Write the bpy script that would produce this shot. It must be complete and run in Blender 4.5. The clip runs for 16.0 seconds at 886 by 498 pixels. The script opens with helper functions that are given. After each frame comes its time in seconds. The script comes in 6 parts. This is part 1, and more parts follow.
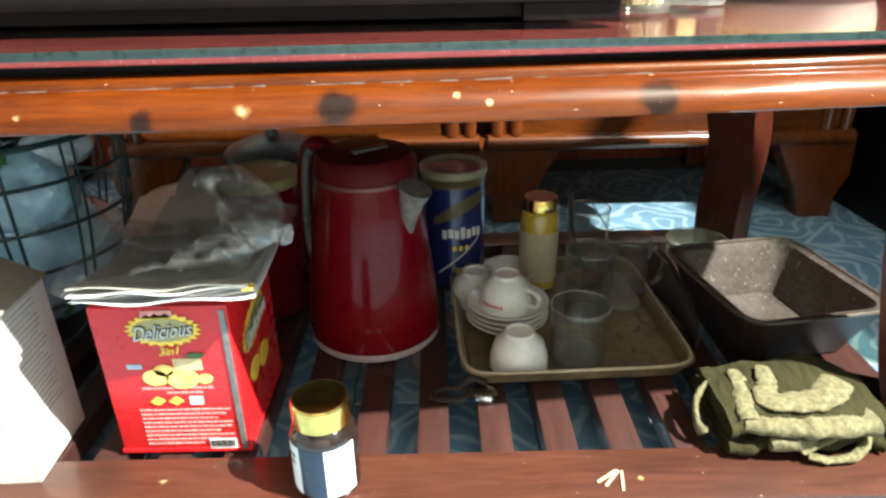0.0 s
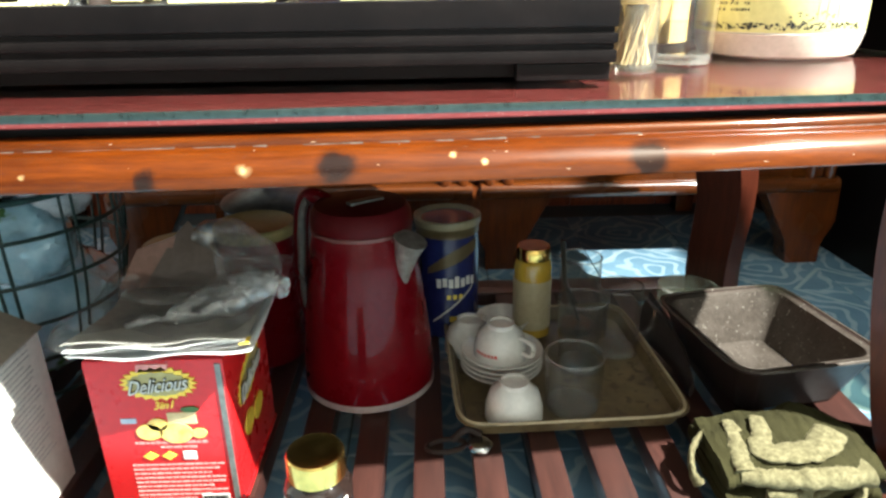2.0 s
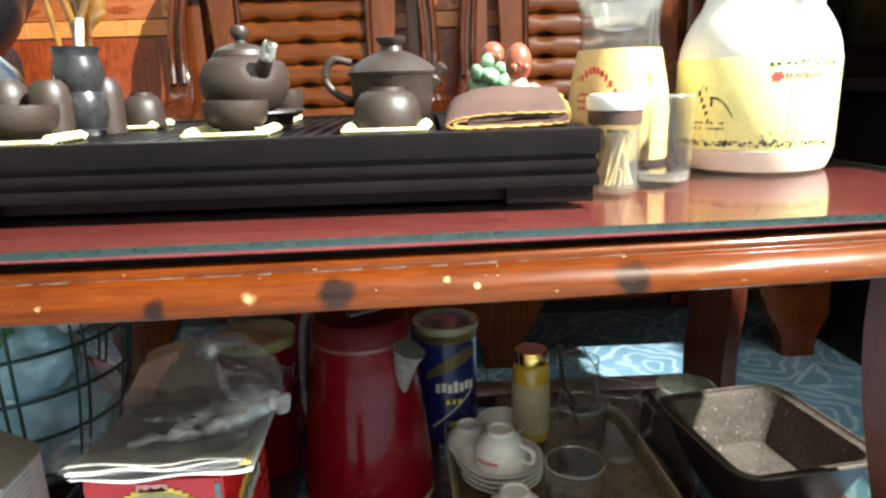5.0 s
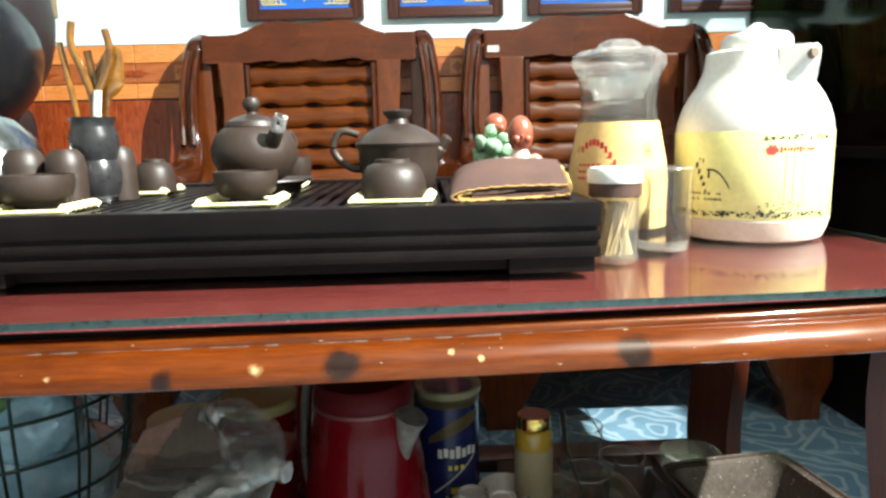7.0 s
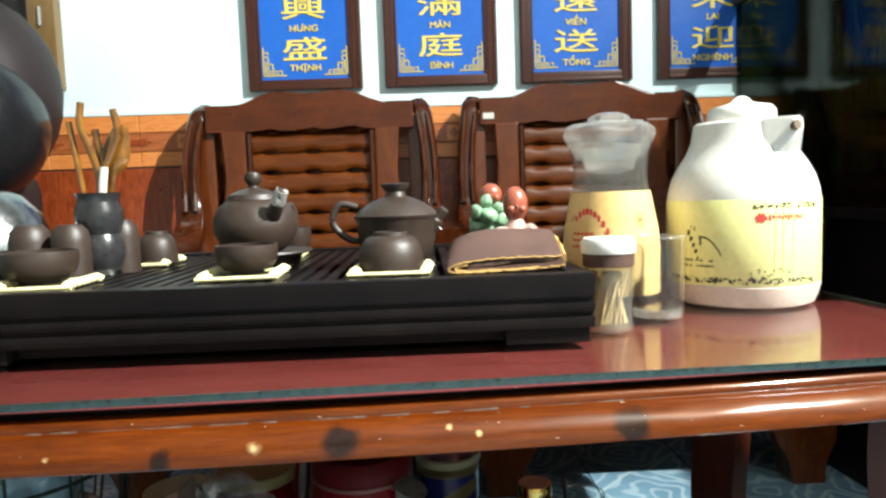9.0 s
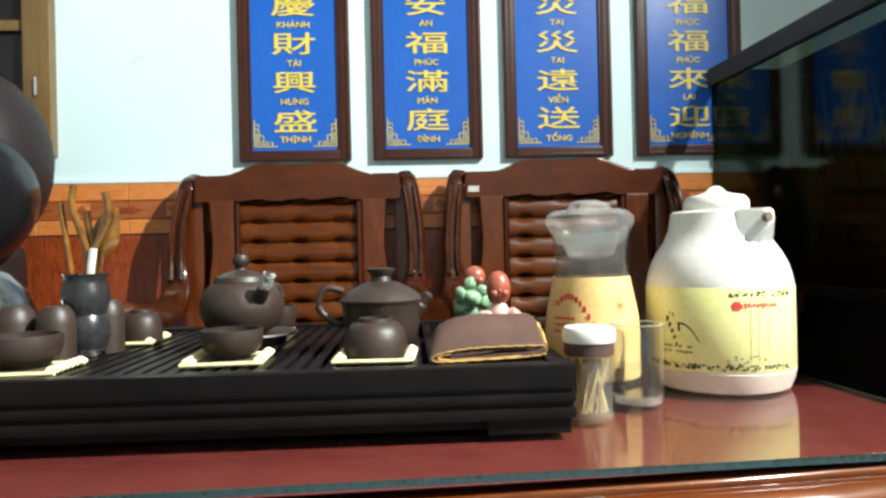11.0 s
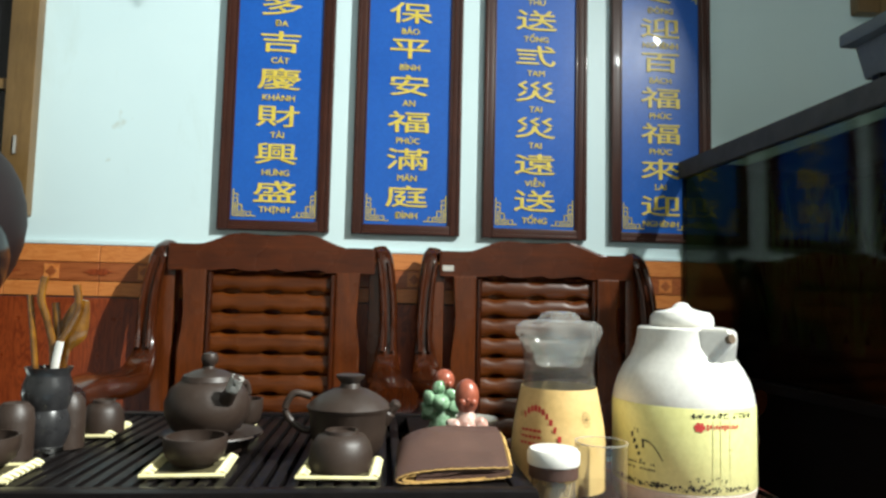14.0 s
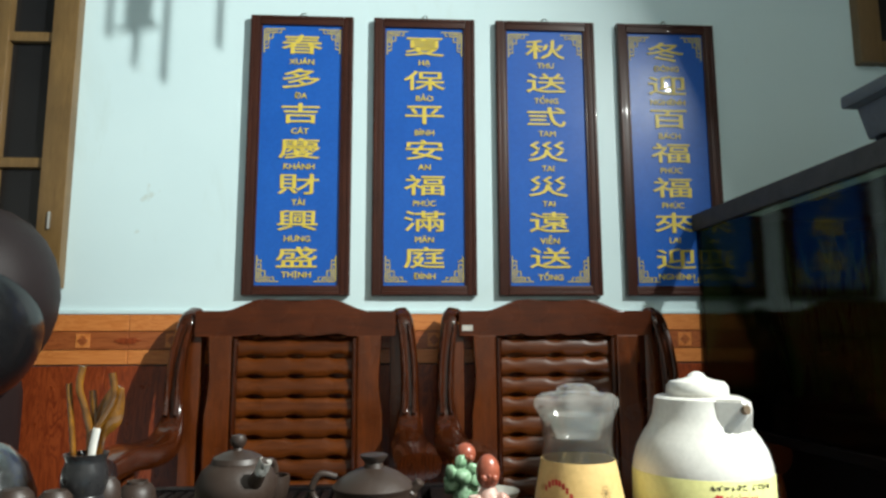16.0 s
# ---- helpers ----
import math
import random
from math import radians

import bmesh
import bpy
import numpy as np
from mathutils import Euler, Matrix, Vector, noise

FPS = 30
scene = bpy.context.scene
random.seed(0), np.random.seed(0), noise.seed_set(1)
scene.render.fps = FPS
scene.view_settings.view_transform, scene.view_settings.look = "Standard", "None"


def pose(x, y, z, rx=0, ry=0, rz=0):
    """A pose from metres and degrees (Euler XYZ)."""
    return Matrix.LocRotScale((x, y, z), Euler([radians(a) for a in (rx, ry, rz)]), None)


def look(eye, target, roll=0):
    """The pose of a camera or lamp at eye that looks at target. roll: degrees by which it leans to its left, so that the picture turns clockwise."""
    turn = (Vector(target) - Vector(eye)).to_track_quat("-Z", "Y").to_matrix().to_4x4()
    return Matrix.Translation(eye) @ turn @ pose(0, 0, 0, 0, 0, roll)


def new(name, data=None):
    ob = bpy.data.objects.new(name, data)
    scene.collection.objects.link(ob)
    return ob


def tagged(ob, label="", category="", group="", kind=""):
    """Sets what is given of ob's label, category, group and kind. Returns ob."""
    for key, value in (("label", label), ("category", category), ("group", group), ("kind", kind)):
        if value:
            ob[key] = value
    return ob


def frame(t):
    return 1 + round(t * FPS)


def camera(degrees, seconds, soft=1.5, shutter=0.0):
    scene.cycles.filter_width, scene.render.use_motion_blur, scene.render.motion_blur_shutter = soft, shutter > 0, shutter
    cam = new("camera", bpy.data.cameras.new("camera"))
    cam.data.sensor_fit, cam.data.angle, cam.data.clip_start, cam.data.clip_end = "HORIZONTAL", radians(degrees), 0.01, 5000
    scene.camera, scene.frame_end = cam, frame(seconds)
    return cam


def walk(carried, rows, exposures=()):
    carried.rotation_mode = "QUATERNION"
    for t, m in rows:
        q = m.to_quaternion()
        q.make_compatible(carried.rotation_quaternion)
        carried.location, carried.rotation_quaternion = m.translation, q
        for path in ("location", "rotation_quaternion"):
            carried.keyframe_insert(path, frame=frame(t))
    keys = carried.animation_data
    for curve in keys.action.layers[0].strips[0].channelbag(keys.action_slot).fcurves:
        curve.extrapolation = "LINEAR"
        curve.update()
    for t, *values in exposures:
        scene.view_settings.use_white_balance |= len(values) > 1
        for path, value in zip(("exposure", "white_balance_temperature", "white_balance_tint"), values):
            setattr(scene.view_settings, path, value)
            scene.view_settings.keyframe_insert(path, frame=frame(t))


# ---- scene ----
cam = camera(67.3, 16.0, soft=2.6)
PATH = [
    (0, (0.003, -0.533, 0.594), (0.011, 1.277, -0.256), -1.1),
    (0.5, (0.003, -0.534, 0.594), (0.027, 1.287, -0.233), -1.2),
    (1, (0.004, -0.535, 0.598), (0.043, 1.298, -0.201), -1.5),
    (1.5, (0.003, -0.536, 0.603), (0.05, 1.311, -0.164), -1.5),
    (2, (-0.001, -0.537, 0.608), (0.035, 1.323, -0.127), -0.9),
    (2.5, (-0.001, -0.539, 0.612), (0.019, 1.331, -0.097), -1.1),
    (3, (0.0, -0.542, 0.617), (0.005, 1.342, -0.054), -1.4),
    (3.5, (0.001, -0.545, 0.623), (-0.002, 1.352, -0.01), -1.7),
    (4, (0.004, -0.549, 0.636), (0.009, 1.362, 0.046), -2.0),
    (4.5, (0.004, -0.552, 0.643), (0.027, 1.372, 0.097), -1.9),
    (5, (0.004, -0.554, 0.645), (0.046, 1.385, 0.158), -1.8),
    (7.5, (0.001, -0.566, 0.671), (0.044, 1.412, 0.378), -1.4),
    (8, (0.003, -0.57, 0.676), (0.046, 1.414, 0.428), -1.6),
    (8.5, (0.003, -0.571, 0.678), (0.05, 1.418, 0.469), -1.9),
    (9, (0.004, -0.573, 0.683), (0.055, 1.419, 0.519), -2.0),
    (11.5, (0.008, -0.592, 0.726), (0.13, 1.404, 0.775), -1.2),
    (12, (0.011, -0.595, 0.732), (0.166, 1.397, 0.819), -1.4),
    (12.5, (0.011, -0.597, 0.741), (0.188, 1.392, 0.852), -1.4),
    (13, (0.011, -0.599, 0.75), (0.206, 1.387, 0.891), -1.6),
    (13.5, (0.009, -0.599, 0.767), (0.207, 1.385, 0.927), -0.8),
    (14, (0.007, -0.604, 0.797), (0.182, 1.383, 0.953), 1.3),
    (14.5, (0.008, -0.61, 0.811), (0.163, 1.378, 0.968), 1.4),
    (15, (0.008, -0.622, 0.83), (0.148, 1.364, 1.02), 1.4),
    (15.5, (0.007, -0.635, 0.841), (0.142, 1.346, 1.08), -0.1),
    (16, (0.008, -0.647, 0.847), (0.122, 1.33, 1.126), -0.2),
]
walk(cam, [(t, look(eye, target, roll)) for t, eye, target, roll in PATH],
     exposures=[(0, 1.48), (5, 1.39), (9, 0.68), (12.5, 0.13), (16, -0.22)])

# ---- world and lamps ----
world = bpy.data.worlds.new("world")
world.use_nodes = True
world.node_tree.nodes["Background"].inputs[0].default_value = (0.02, 0.024, 0.03, 1)
world.node_tree.nodes["Background"].inputs[1].default_value = 1.0
scene.world = world

LAMP = (1.665, -0.66, 2.45)
lamp_data = bpy.data.lights.new("wall_lamp", "AREA")
lamp_data.shape, lamp_data.size, lamp_data.size_y = "RECTANGLE", 0.05, 0.06
lamp_data.energy, lamp_data.color = 360, (0.95, 1.0, 0.95)
lamp = new("wall_lamp", lamp_data)
lamp.matrix_basis = look(LAMP, (LAMP[0] - 0.84, LAMP[1] - 0.45, LAMP[2] - 0.34))


# ---- helpers for building ----
def nodes(name):
    m = bpy.data.materials.new(name)
    m.use_nodes = True
    t = m.node_tree
    return m, t, t.nodes["Principled BSDF"]


def coords(t, scale, kind="Object"):
    c = t.nodes.new("ShaderNodeTexCoord")
    mp = t.nodes.new("ShaderNodeMapping")
    mp.inputs["Scale"].default_value = scale if isinstance(scale, tuple) else (scale,) * 3
    t.links.new(c.outputs[kind], mp.inputs[0])
    return mp.outputs[0]


def noise_tex(t, vec, scale, detail=5, rough=0.6, dist=0.0):
    n = t.nodes.new("ShaderNodeTexNoise")
    n.inputs["Scale"].default_value, n.inputs["Detail"].default_value = scale, detail
    n.inputs["Roughness"].default_value, n.inputs["Distortion"].default_value = rough, dist
    t.links.new(vec, n.inputs["Vector"])
    return n.outputs[0]


def ramp(t, fac, stops):
    r = t.nodes.new("ShaderNodeValToRGB")
    e = r.color_ramp.elements
    while len(e) < len(stops):
        e.new(0.5)
    for el, (p, c) in zip(e, stops):
        el.position, el.color = p, (*c, 1) if len(c) == 3 else c
    t.links.new(fac, r.inputs[0])
    return r.outputs[0]


def mixc(t, fac, a, b, mode="MIX"):
    n = t.nodes.new("ShaderNodeMix")
    n.data_type, n.blend_type = "RGBA", mode
    for sock, v in ((n.inputs[0], fac), (n.inputs[6], a), (n.inputs[7], b)):
        if isinstance(v, (int, float)):
            sock.default_value = v
        elif isinstance(v, tuple):
            sock.default_value = (*v, 1)
        else:
            t.links.new(v, sock)
    return n.outputs[2]


def bump(t, b, height, strength, dist=0.002):
    n = t.nodes.new("ShaderNodeBump")
    n.inputs["Strength"].default_value, n.inputs["Distance"].default_value = strength, dist
    t.links.new(height, n.inputs["Height"])
    t.links.new(n.outputs[0], b.inputs["Normal"])


def rough_map(t, b, fac, lo, hi):
    n = t.nodes.new("ShaderNodeMapRange")
    n.inputs[3].default_value, n.inputs[4].default_value = lo, hi
    t.links.new(fac, n.inputs[0])
    t.links.new(n.outputs[0], b.inputs["Roughness"])


def surface(name, c1, c2, scale=8.0, rough=(0.3, 0.5), metal=0.0, bumps=0.15, grain=120.0, coat=0.0, spots=None, trans=0.0, ior=1.45, sheen=0.0, spec=0.5):
    """A surface of two tones: broad stains, fine grain in colour and relief, and specks where wanted."""
    m, t, b = nodes(name)
    v = coords(t, 1.0)
    big, fine = noise_tex(t, v, scale, 4), noise_tex(t, v, grain, 3)
    col = ramp(t, big, [(0.3, c1), (0.7, c2)])
    col = mixc(t, 0.18, col, ramp(t, fine, [(0.3, tuple(x * 0.6 for x in c1)), (0.7, tuple(min(1, x * 1.25) for x in c2))]))
    if spots:
        colour, size, amount = spots
        s = ramp(t, noise_tex(t, v, size, 2, 0.5), [(1 - amount, (0, 0, 0)), (1 - amount + 0.03, (1, 1, 1))])
        col = mixc(t, s, col, colour)
    t.links.new(col, b.inputs["Base Color"])
    rough_map(t, b, noise_tex(t, v, scale * 4, 4), *rough)
    b.inputs["Metallic"].default_value, b.inputs["Coat Weight"].default_value = metal, coat
    b.inputs["Transmission Weight"].default_value, b.inputs["IOR"].default_value = trans, ior
    b.inputs["Sheen Weight"].default_value, b.inputs["Specular IOR Level"].default_value = sheen, spec
    if bumps:
        bump(t, b, fine, bumps, 0.001)
    return m


def wood(name, dark, light, axis=0, scale=9.0, rough=(0.15, 0.35), coat=0.4, knots=(), chips=(), spec=0.5, coat_rough=0.06, tint=(1, 1, 1)):
    m, t, b = nodes(name)
    st = [14.0, 14.0, 14.0]
    st[axis] = 1.2
    v = coords(t, tuple(st))
    g = noise_tex(t, v, scale * 0.35, 6, 0.65, 1.2)
    f = noise_tex(t, v, scale * 2.2, 4, 0.7)
    col = ramp(t, g, [(0.25, dark), (0.5, tuple((p + q) / 2 for p, q in zip(dark, light))), (0.75, light)])
    col = mixc(t, 0.35, col, ramp(t, f, [(0.35, dark), (0.65, light)]))
    wide = noise_tex(t, coords(t, 1.0), 5.0, 3)
    col = mixc(t, ramp(t, wide, [(0.35, (0, 0, 0)), (0.75, (0.45, 0.45, 0.45))]), col, tuple(x * 0.45 for x in dark))
    for spots, colour, edge in ((knots, (0.008, 0.003, 0.0025), 0.62), (chips, (0.50, 0.33, 0.15), 0.15)):
        for x, y, z, r in spots:
            d = t.nodes.new("ShaderNodeVectorMath")
            d.operation = "DISTANCE"
            warped = mixc(t, 0.016, coords(t, 1.0), noise_tex(t, coords(t, 1.0), 40, 3), "ADD")
            t.links.new(warped, d.inputs[0])
            d.inputs[1].default_value = (x + 0.008, y + 0.008, z + 0.008)
            mask = ramp(t, d.outputs["Value"], [(r * edge, (1, 1, 1)), (r, (0, 0, 0))])
            col = mixc(t, mask, col, colour)
    if chips:
        wear = ramp(t, noise_tex(t, coords(t, (30, 90, 90)), 2.2, 3, 0.7), [(0.71, (0, 0, 0)), (0.74, (0.6, 0.6, 0.6))])
        col = mixc(t, wear, col, (0.55, 0.42, 0.30))
    t.links.new(col, b.inputs["Base Color"])
    rough_map(t, b, wide, *rough)
    b.inputs["Coat Weight"].default_value = coat
    b.inputs["Coat Roughness"].default_value = coat_rough
    b.inputs["Specular Tint"].default_value = (*tint, 1)
    b.inputs["Coat IOR"].default_value = 1.4
    b.inputs["Specular IOR Level"].default_value = spec
    bump(t, b, f, 0.08, 0.0008)
    return m



def obj(name, bm, material, parent=None, label="", smooth=True, kind=""):
    me = bpy.data.meshes.new(name)
    bmesh.ops.recalc_face_normals(bm, faces=bm.faces)
    bm.to_mesh(me)
    bm.free()
    for p in me.polygons:
        p.use_smooth = smooth
    if smooth:
        me.set_sharp_from_angle(angle=radians(38))
    me.materials.append(material)
    ob = new(name, me)
    if parent is not None:
        ob.parent = parent
    return tagged(ob, label=label, kind=kind)


def part(name, bm, material, parent, label="", smooth=True):
    return obj(name, bm, material, parent, label, smooth)


def thing(name, m, label, category, group="", kind=""):
    e = new(name)
    e.empty_display_size = 0.05
    e.matrix_basis = m
    return tagged(e, label, category, group, kind)


def box(size, at=(0, 0, 0), bevel=0.0, bm=None, turn=None, seg=2):
    b2 = bmesh.new()
    bmesh.ops.create_cube(b2, size=1.0, matrix=Matrix.Diagonal((*size, 1)))
    if bevel:
        bmesh.ops.bevel(b2, geom=b2.edges[:], offset=bevel, segments=seg, affect="EDGES", profile=0.7)
    b2.transform(Matrix.Translation(at) @ (turn or Matrix.Identity(4)))
    return join(bm, b2)


def join(bm, b2):
    if bm is None:
        return b2
    tmp = bpy.data.meshes.new("tmp")
    b2.to_mesh(tmp)
    b2.free()
    bm.from_mesh(tmp)
    bpy.data.meshes.remove(tmp)
    return bm


def lathe(profile, seg=40, at=(0, 0, 0), bm=None, squash=(1, 1), wave=None):
    """A turned body from (radius, height) points; a zero radius closes it."""
    b2 = bmesh.new()
    rings = []
    for r, z in profile:
        if r < 1e-6:
            rings.append([b2.verts.new((0, 0, z))])
            continue
        ring = []
        for i in range(seg):
            a = 2 * math.pi * i / seg
            k = r if wave is None else r * (1 + wave(a, z))
            ring.append(b2.verts.new((k * math.cos(a) * squash[0], k * math.sin(a) * squash[1], z)))
        rings.append(ring)
    for a, c in zip(rings, rings[1:]):
        if len(a) == 1 and len(c) == 1:
            continue
        for i in range(seg):
            j = (i + 1) % seg
            if len(a) == 1:
                b2.faces.new((a[0], c[i], c[j]))
            elif len(c) == 1:
                b2.faces.new((a[i], a[j], c[0]))
            else:
                b2.faces.new((a[i], a[j], c[j], c[i]))
    b2.transform(Matrix.Translation(at))
    return join(bm, b2)


def smooth_path(points, steps=6):
    """A Catmull-Rom line through the points."""
    p = [Vector(q) for q in points]
    p = [2 * p[0] - p[1]] + p + [2 * p[-1] - p[-2]]
    out = []
    for i in range(1, len(p) - 2):
        for k in range(steps):
            u = k / steps
            out.append(0.5 * ((2 * p[i]) + (p[i + 1] - p[i - 1]) * u + (2 * p[i - 1] - 5 * p[i] + 4 * p[i + 1] - p[i + 2]) * u * u
                              + (3 * p[i] - p[i - 1] - 3 * p[i + 1] + p[i + 2]) * u ** 3))
    return out + [p[-2]]


def sweep(points, radius, seg=10, bm=None, closed=False, flat=(1, 1), up=(0, 0, 1), power=1.0):
    """A tube along points; radius is a number or one number a point; flat scales its section across and along up."""
    b2 = bmesh.new()
    pts = [Vector(p) for p in points]
    n = len(pts)
    rad = radius if isinstance(radius, (list, tuple)) else [radius] * n
    rings = []
    for i, p in enumerate(pts):
        a = pts[i - 1] if i or closed else p
        c = pts[(i + 1) % n] if i < n - 1 or closed else p
        d = (c - a).normalized()
        side = d.cross(Vector(up))
        side = side.normalized() if side.length > 1e-4 else d.orthogonal().normalized()
        top = side.cross(d)
        ring = []
        for k in range(seg):
            w = 2 * math.pi * k / seg
            x, y = math.cos(w), math.sin(w)
            x, y = math.copysign(abs(x) ** power, x), math.copysign(abs(y) ** power, y)
            ring.append(b2.verts.new(p + side * (x * rad[i] * flat[0]) + top * (y * rad[i] * flat[1])))
        rings.append(ring)
    for i in range(n if closed else n - 1):
        a, c = rings[i], rings[(i + 1) % n]
        for k in range(seg):
            j = (k + 1) % seg
            b2.faces.new((a[k], a[j], c[j], c[k]))
    if not closed:
        b2.faces.new(rings[0][::-1])
        b2.faces.new(rings[-1])
    return join(bm, b2)


def prism(outline, depth, bevel=0.0, bm=None, m=None):
    """A plate: the outline in x and z, as thick as depth along y."""
    b2 = bmesh.new()
    f = b2.faces.new([b2.verts.new((x, -depth / 2, z)) for x, z in outline])
    r = bmesh.ops.extrude_face_region(b2, geom=[f])
    bmesh.ops.translate(b2, verts=[v for v in r["geom"] if isinstance(v, bmesh.types.BMVert)], vec=(0, depth, 0))
    if bevel:
        bmesh.ops.bevel(b2, geom=[e for e in b2.edges if e.calc_length() > bevel * 2], offset=bevel, segments=2, affect="EDGES", profile=0.7)
    if m:
        b2.transform(m)
    return join(bm, b2)


def crumple(bm, amount, size, seed=0.0):
    for v in bm.verts:
        v.co += amount * noise.noise_vector(v.co / size + Vector((seed, seed, seed)))
    return bm


# ---- materials ----
M_RAIL = wood("varnished_orange_wood", (0.026, 0.0032, 0.0006), (0.142, 0.029, 0.0022), 0, 8, (0.32, 0.45), 1.0, spec=0.10, coat_rough=0.10, tint=(1.0, 0.55, 0.30),
              knots=((-0.075, -0.0175, 0.476, 0.018), (0.180, -0.005, 0.4745, 0.020), (-0.225, -0.026, 0.468, 0.011)),
              chips=((-0.147, -0.020, 0.4755, 0.005), (0.018, -0.010, 0.481, 0.0036), (0.045, -0.0124, 0.477, 0.0022), (-0.32, -0.024, 0.472, 0.002)))
M_TABLE = wood("dark_red_wood", (0.028, 0.006, 0.0035), (0.095, 0.020, 0.009), 2, 8, (0.3, 0.5), 0.12, spec=0.2)
M_SHELF = wood("worn_red_brown_wood", (0.021, 0.0068, 0.005), (0.062, 0.021, 0.015), 1, 8, (0.3, 0.55), 0.15)
M_SHELFX = wood("worn_red_brown_board", (0.030, 0.0085, 0.005), (0.100, 0.034, 0.020), 0, 8, (0.2, 0.45), 0.35,
                chips=((0.21, 0.0, 0.07, 0.003), (-0.3, 0.01, 0.07, 0.004)))
M_TOP = surface("red_tabletop", (0.15, 0.021, 0.020), (0.205, 0.034, 0.031), 14, (0.3, 0.45), spots=((0.30, 0.16, 0.14), 420, 0.33))
M_CHAIR = wood("glossy_chair_wood", (0.038, 0.008, 0.0018), (0.182, 0.042, 0.0080), 2, 8, (0.2, 0.34), 0.5, spec=0.3)
M_ARM = wood("dark_glossy_arm_wood", (0.018, 0.0036, 0.0011), (0.085, 0.0180, 0.0036), 2, 8, (0.14, 0.26), 0.7, spec=0.3)
M_CREST = wood("glossy_chair_crest", (0.030, 0.006, 0.0017), (0.130, 0.028, 0.006), 0, 6, (0.2, 0.34), 0.3, spec=0.25)
M_CHAIRX = wood("glossy_chair_slat", (0.034, 0.0068, 0.0016), (0.185, 0.046, 0.0065), 0, 5, (0.2, 0.36), 0.35, spec=0.25)


def plaster():
    """Smooth painted wall: faint broad clouds, a few water stains and small brown marks."""
    m, t, b = nodes("pale_mint_plaster")
    v = coords(t, 1.0)
    col = ramp(t, noise_tex(t, v, 1.2, 4), [(0.3, (0.60, 0.755, 0.78)), (0.7, (0.655, 0.81, 0.825))])
    run = noise_tex(t, coords(t, (3.0, 3.0, 0.8)), 2.0, 5, 0.65, 0.8)
    col = mixc(t, ramp(t, run, [(0.58, (0, 0, 0)), (0.74, (0.45, 0.45, 0.45))]), col, (0.54, 0.66, 0.64))
    mark = noise_tex(t, v, 7.0, 3, 0.55)
    col = mixc(t, ramp(t, mark, [(0.735, (0, 0, 0)), (0.76, (0.5, 0.5, 0.5))]), col, (0.48, 0.53, 0.46))
    t.links.new(col, b.inputs["Base Color"])
    rough_map(t, b, noise_tex(t, v, 6, 4), 0.35, 0.5)
    bump(t, b, noise_tex(t, v, 60, 4), 0.05, 0.001)
    return m


M_PLASTER = plaster()
M_BOUNCE = surface("bounce_plaster", (0.22, 0.213, 0.195), (0.275, 0.267, 0.248), 2.5, (0.6, 0.8), grain=60)
M_BLACK = surface("black_lacquer", (0.0040, 0.0034, 0.0036), (0.0085, 0.0066, 0.0064), 12, (0.24, 0.42), spec=0.10)
M_CLAY = surface("dark_brown_clay", (0.021, 0.0125, 0.0090), (0.036, 0.0225, 0.0165), 15, (0.38, 0.55), bumps=0.25, grain=420, spots=((0.060, 0.045, 0.036), 300, 0.30))
M_TIP = surface("pale_chipped_metal", (0.22, 0.21, 0.19), (0.55, 0.53, 0.50), 220, (0.3, 0.5), metal=0.3)
M_VASE = surface("black_glazed_wood", (0.012, 0.012, 0.013), (0.025, 0.024, 0.025), 15, (0.22, 0.35), coat=0.3)
M_RED = surface("red_enamel", (0.105, 0.0011, 0.0036), (0.140, 0.0017, 0.0052), 6, (0.22, 0.34), coat=0.22, spec=0.10, spots=((0.45, 0.25, 0.22), 150, 0.245))
M_TINRED = surface("red_printed_tin", (0.50, 0.010, 0.012), (0.58, 0.016, 0.018), 9, (0.22, 0.35))
M_WHITE = surface("white_plastic", (0.58, 0.565, 0.52), (0.66, 0.645, 0.60), 6, (0.22, 0.4))
M_PORCELAIN = surface("white_porcelain", (0.68, 0.65, 0.60), (0.76, 0.73, 0.68), 12, (0.08, 0.2), coat=0.3)
M_LABEL = surface("pale_yellow_label", (0.62, 0.60, 0.24), (0.70, 0.68, 0.32), 8, (0.3, 0.45), spots=((0.45, 0.42, 0.16), 35, 0.30))
M_LABELWORN = surface("stained_label", (0.50, 0.485, 0.20), (0.60, 0.58, 0.27), 30, (0.4, 0.5))
M_BLUE = surface("royal_blue_panel", (0.009, 0.088, 0.40), (0.014, 0.110, 0.46), 5, (0.24, 0.36), bumps=0.02, coat=0.08, spec=0.4)
M_GOLD = surface("gold_paint", (0.62, 0.47, 0.06), (0.75, 0.58, 0.10), 30, (0.3, 0.45))
M_FRAME = wood("dark_frame_wood", (0.024, 0.007, 0.005), (0.075, 0.021, 0.011), 2, 8, (0.3, 0.45), 0.15, spec=0.25)
M_FRAMEX = wood("dark_frame_wood_across", (0.024, 0.007, 0.005), (0.075, 0.021, 0.011), 0, 8, (0.3, 0.45), 0.15, spec=0.25)
M_WINDOW = wood("ochre_window_wood", (0.11, 0.062, 0.020), (0.22, 0.13, 0.048), 2, 8, (0.3, 0.5), 0.2)
M_BAMBOO = surface("pale_bamboo", (0.62, 0.54, 0.26), (0.74, 0.68, 0.40), 40, (0.4, 0.6), bumps=0.3)
M_MAT = surface("dark_stained_bamboo", (0.035, 0.028, 0.012), (0.085, 0.070, 0.032), 40, (0.5, 0.7), bumps=0.3)
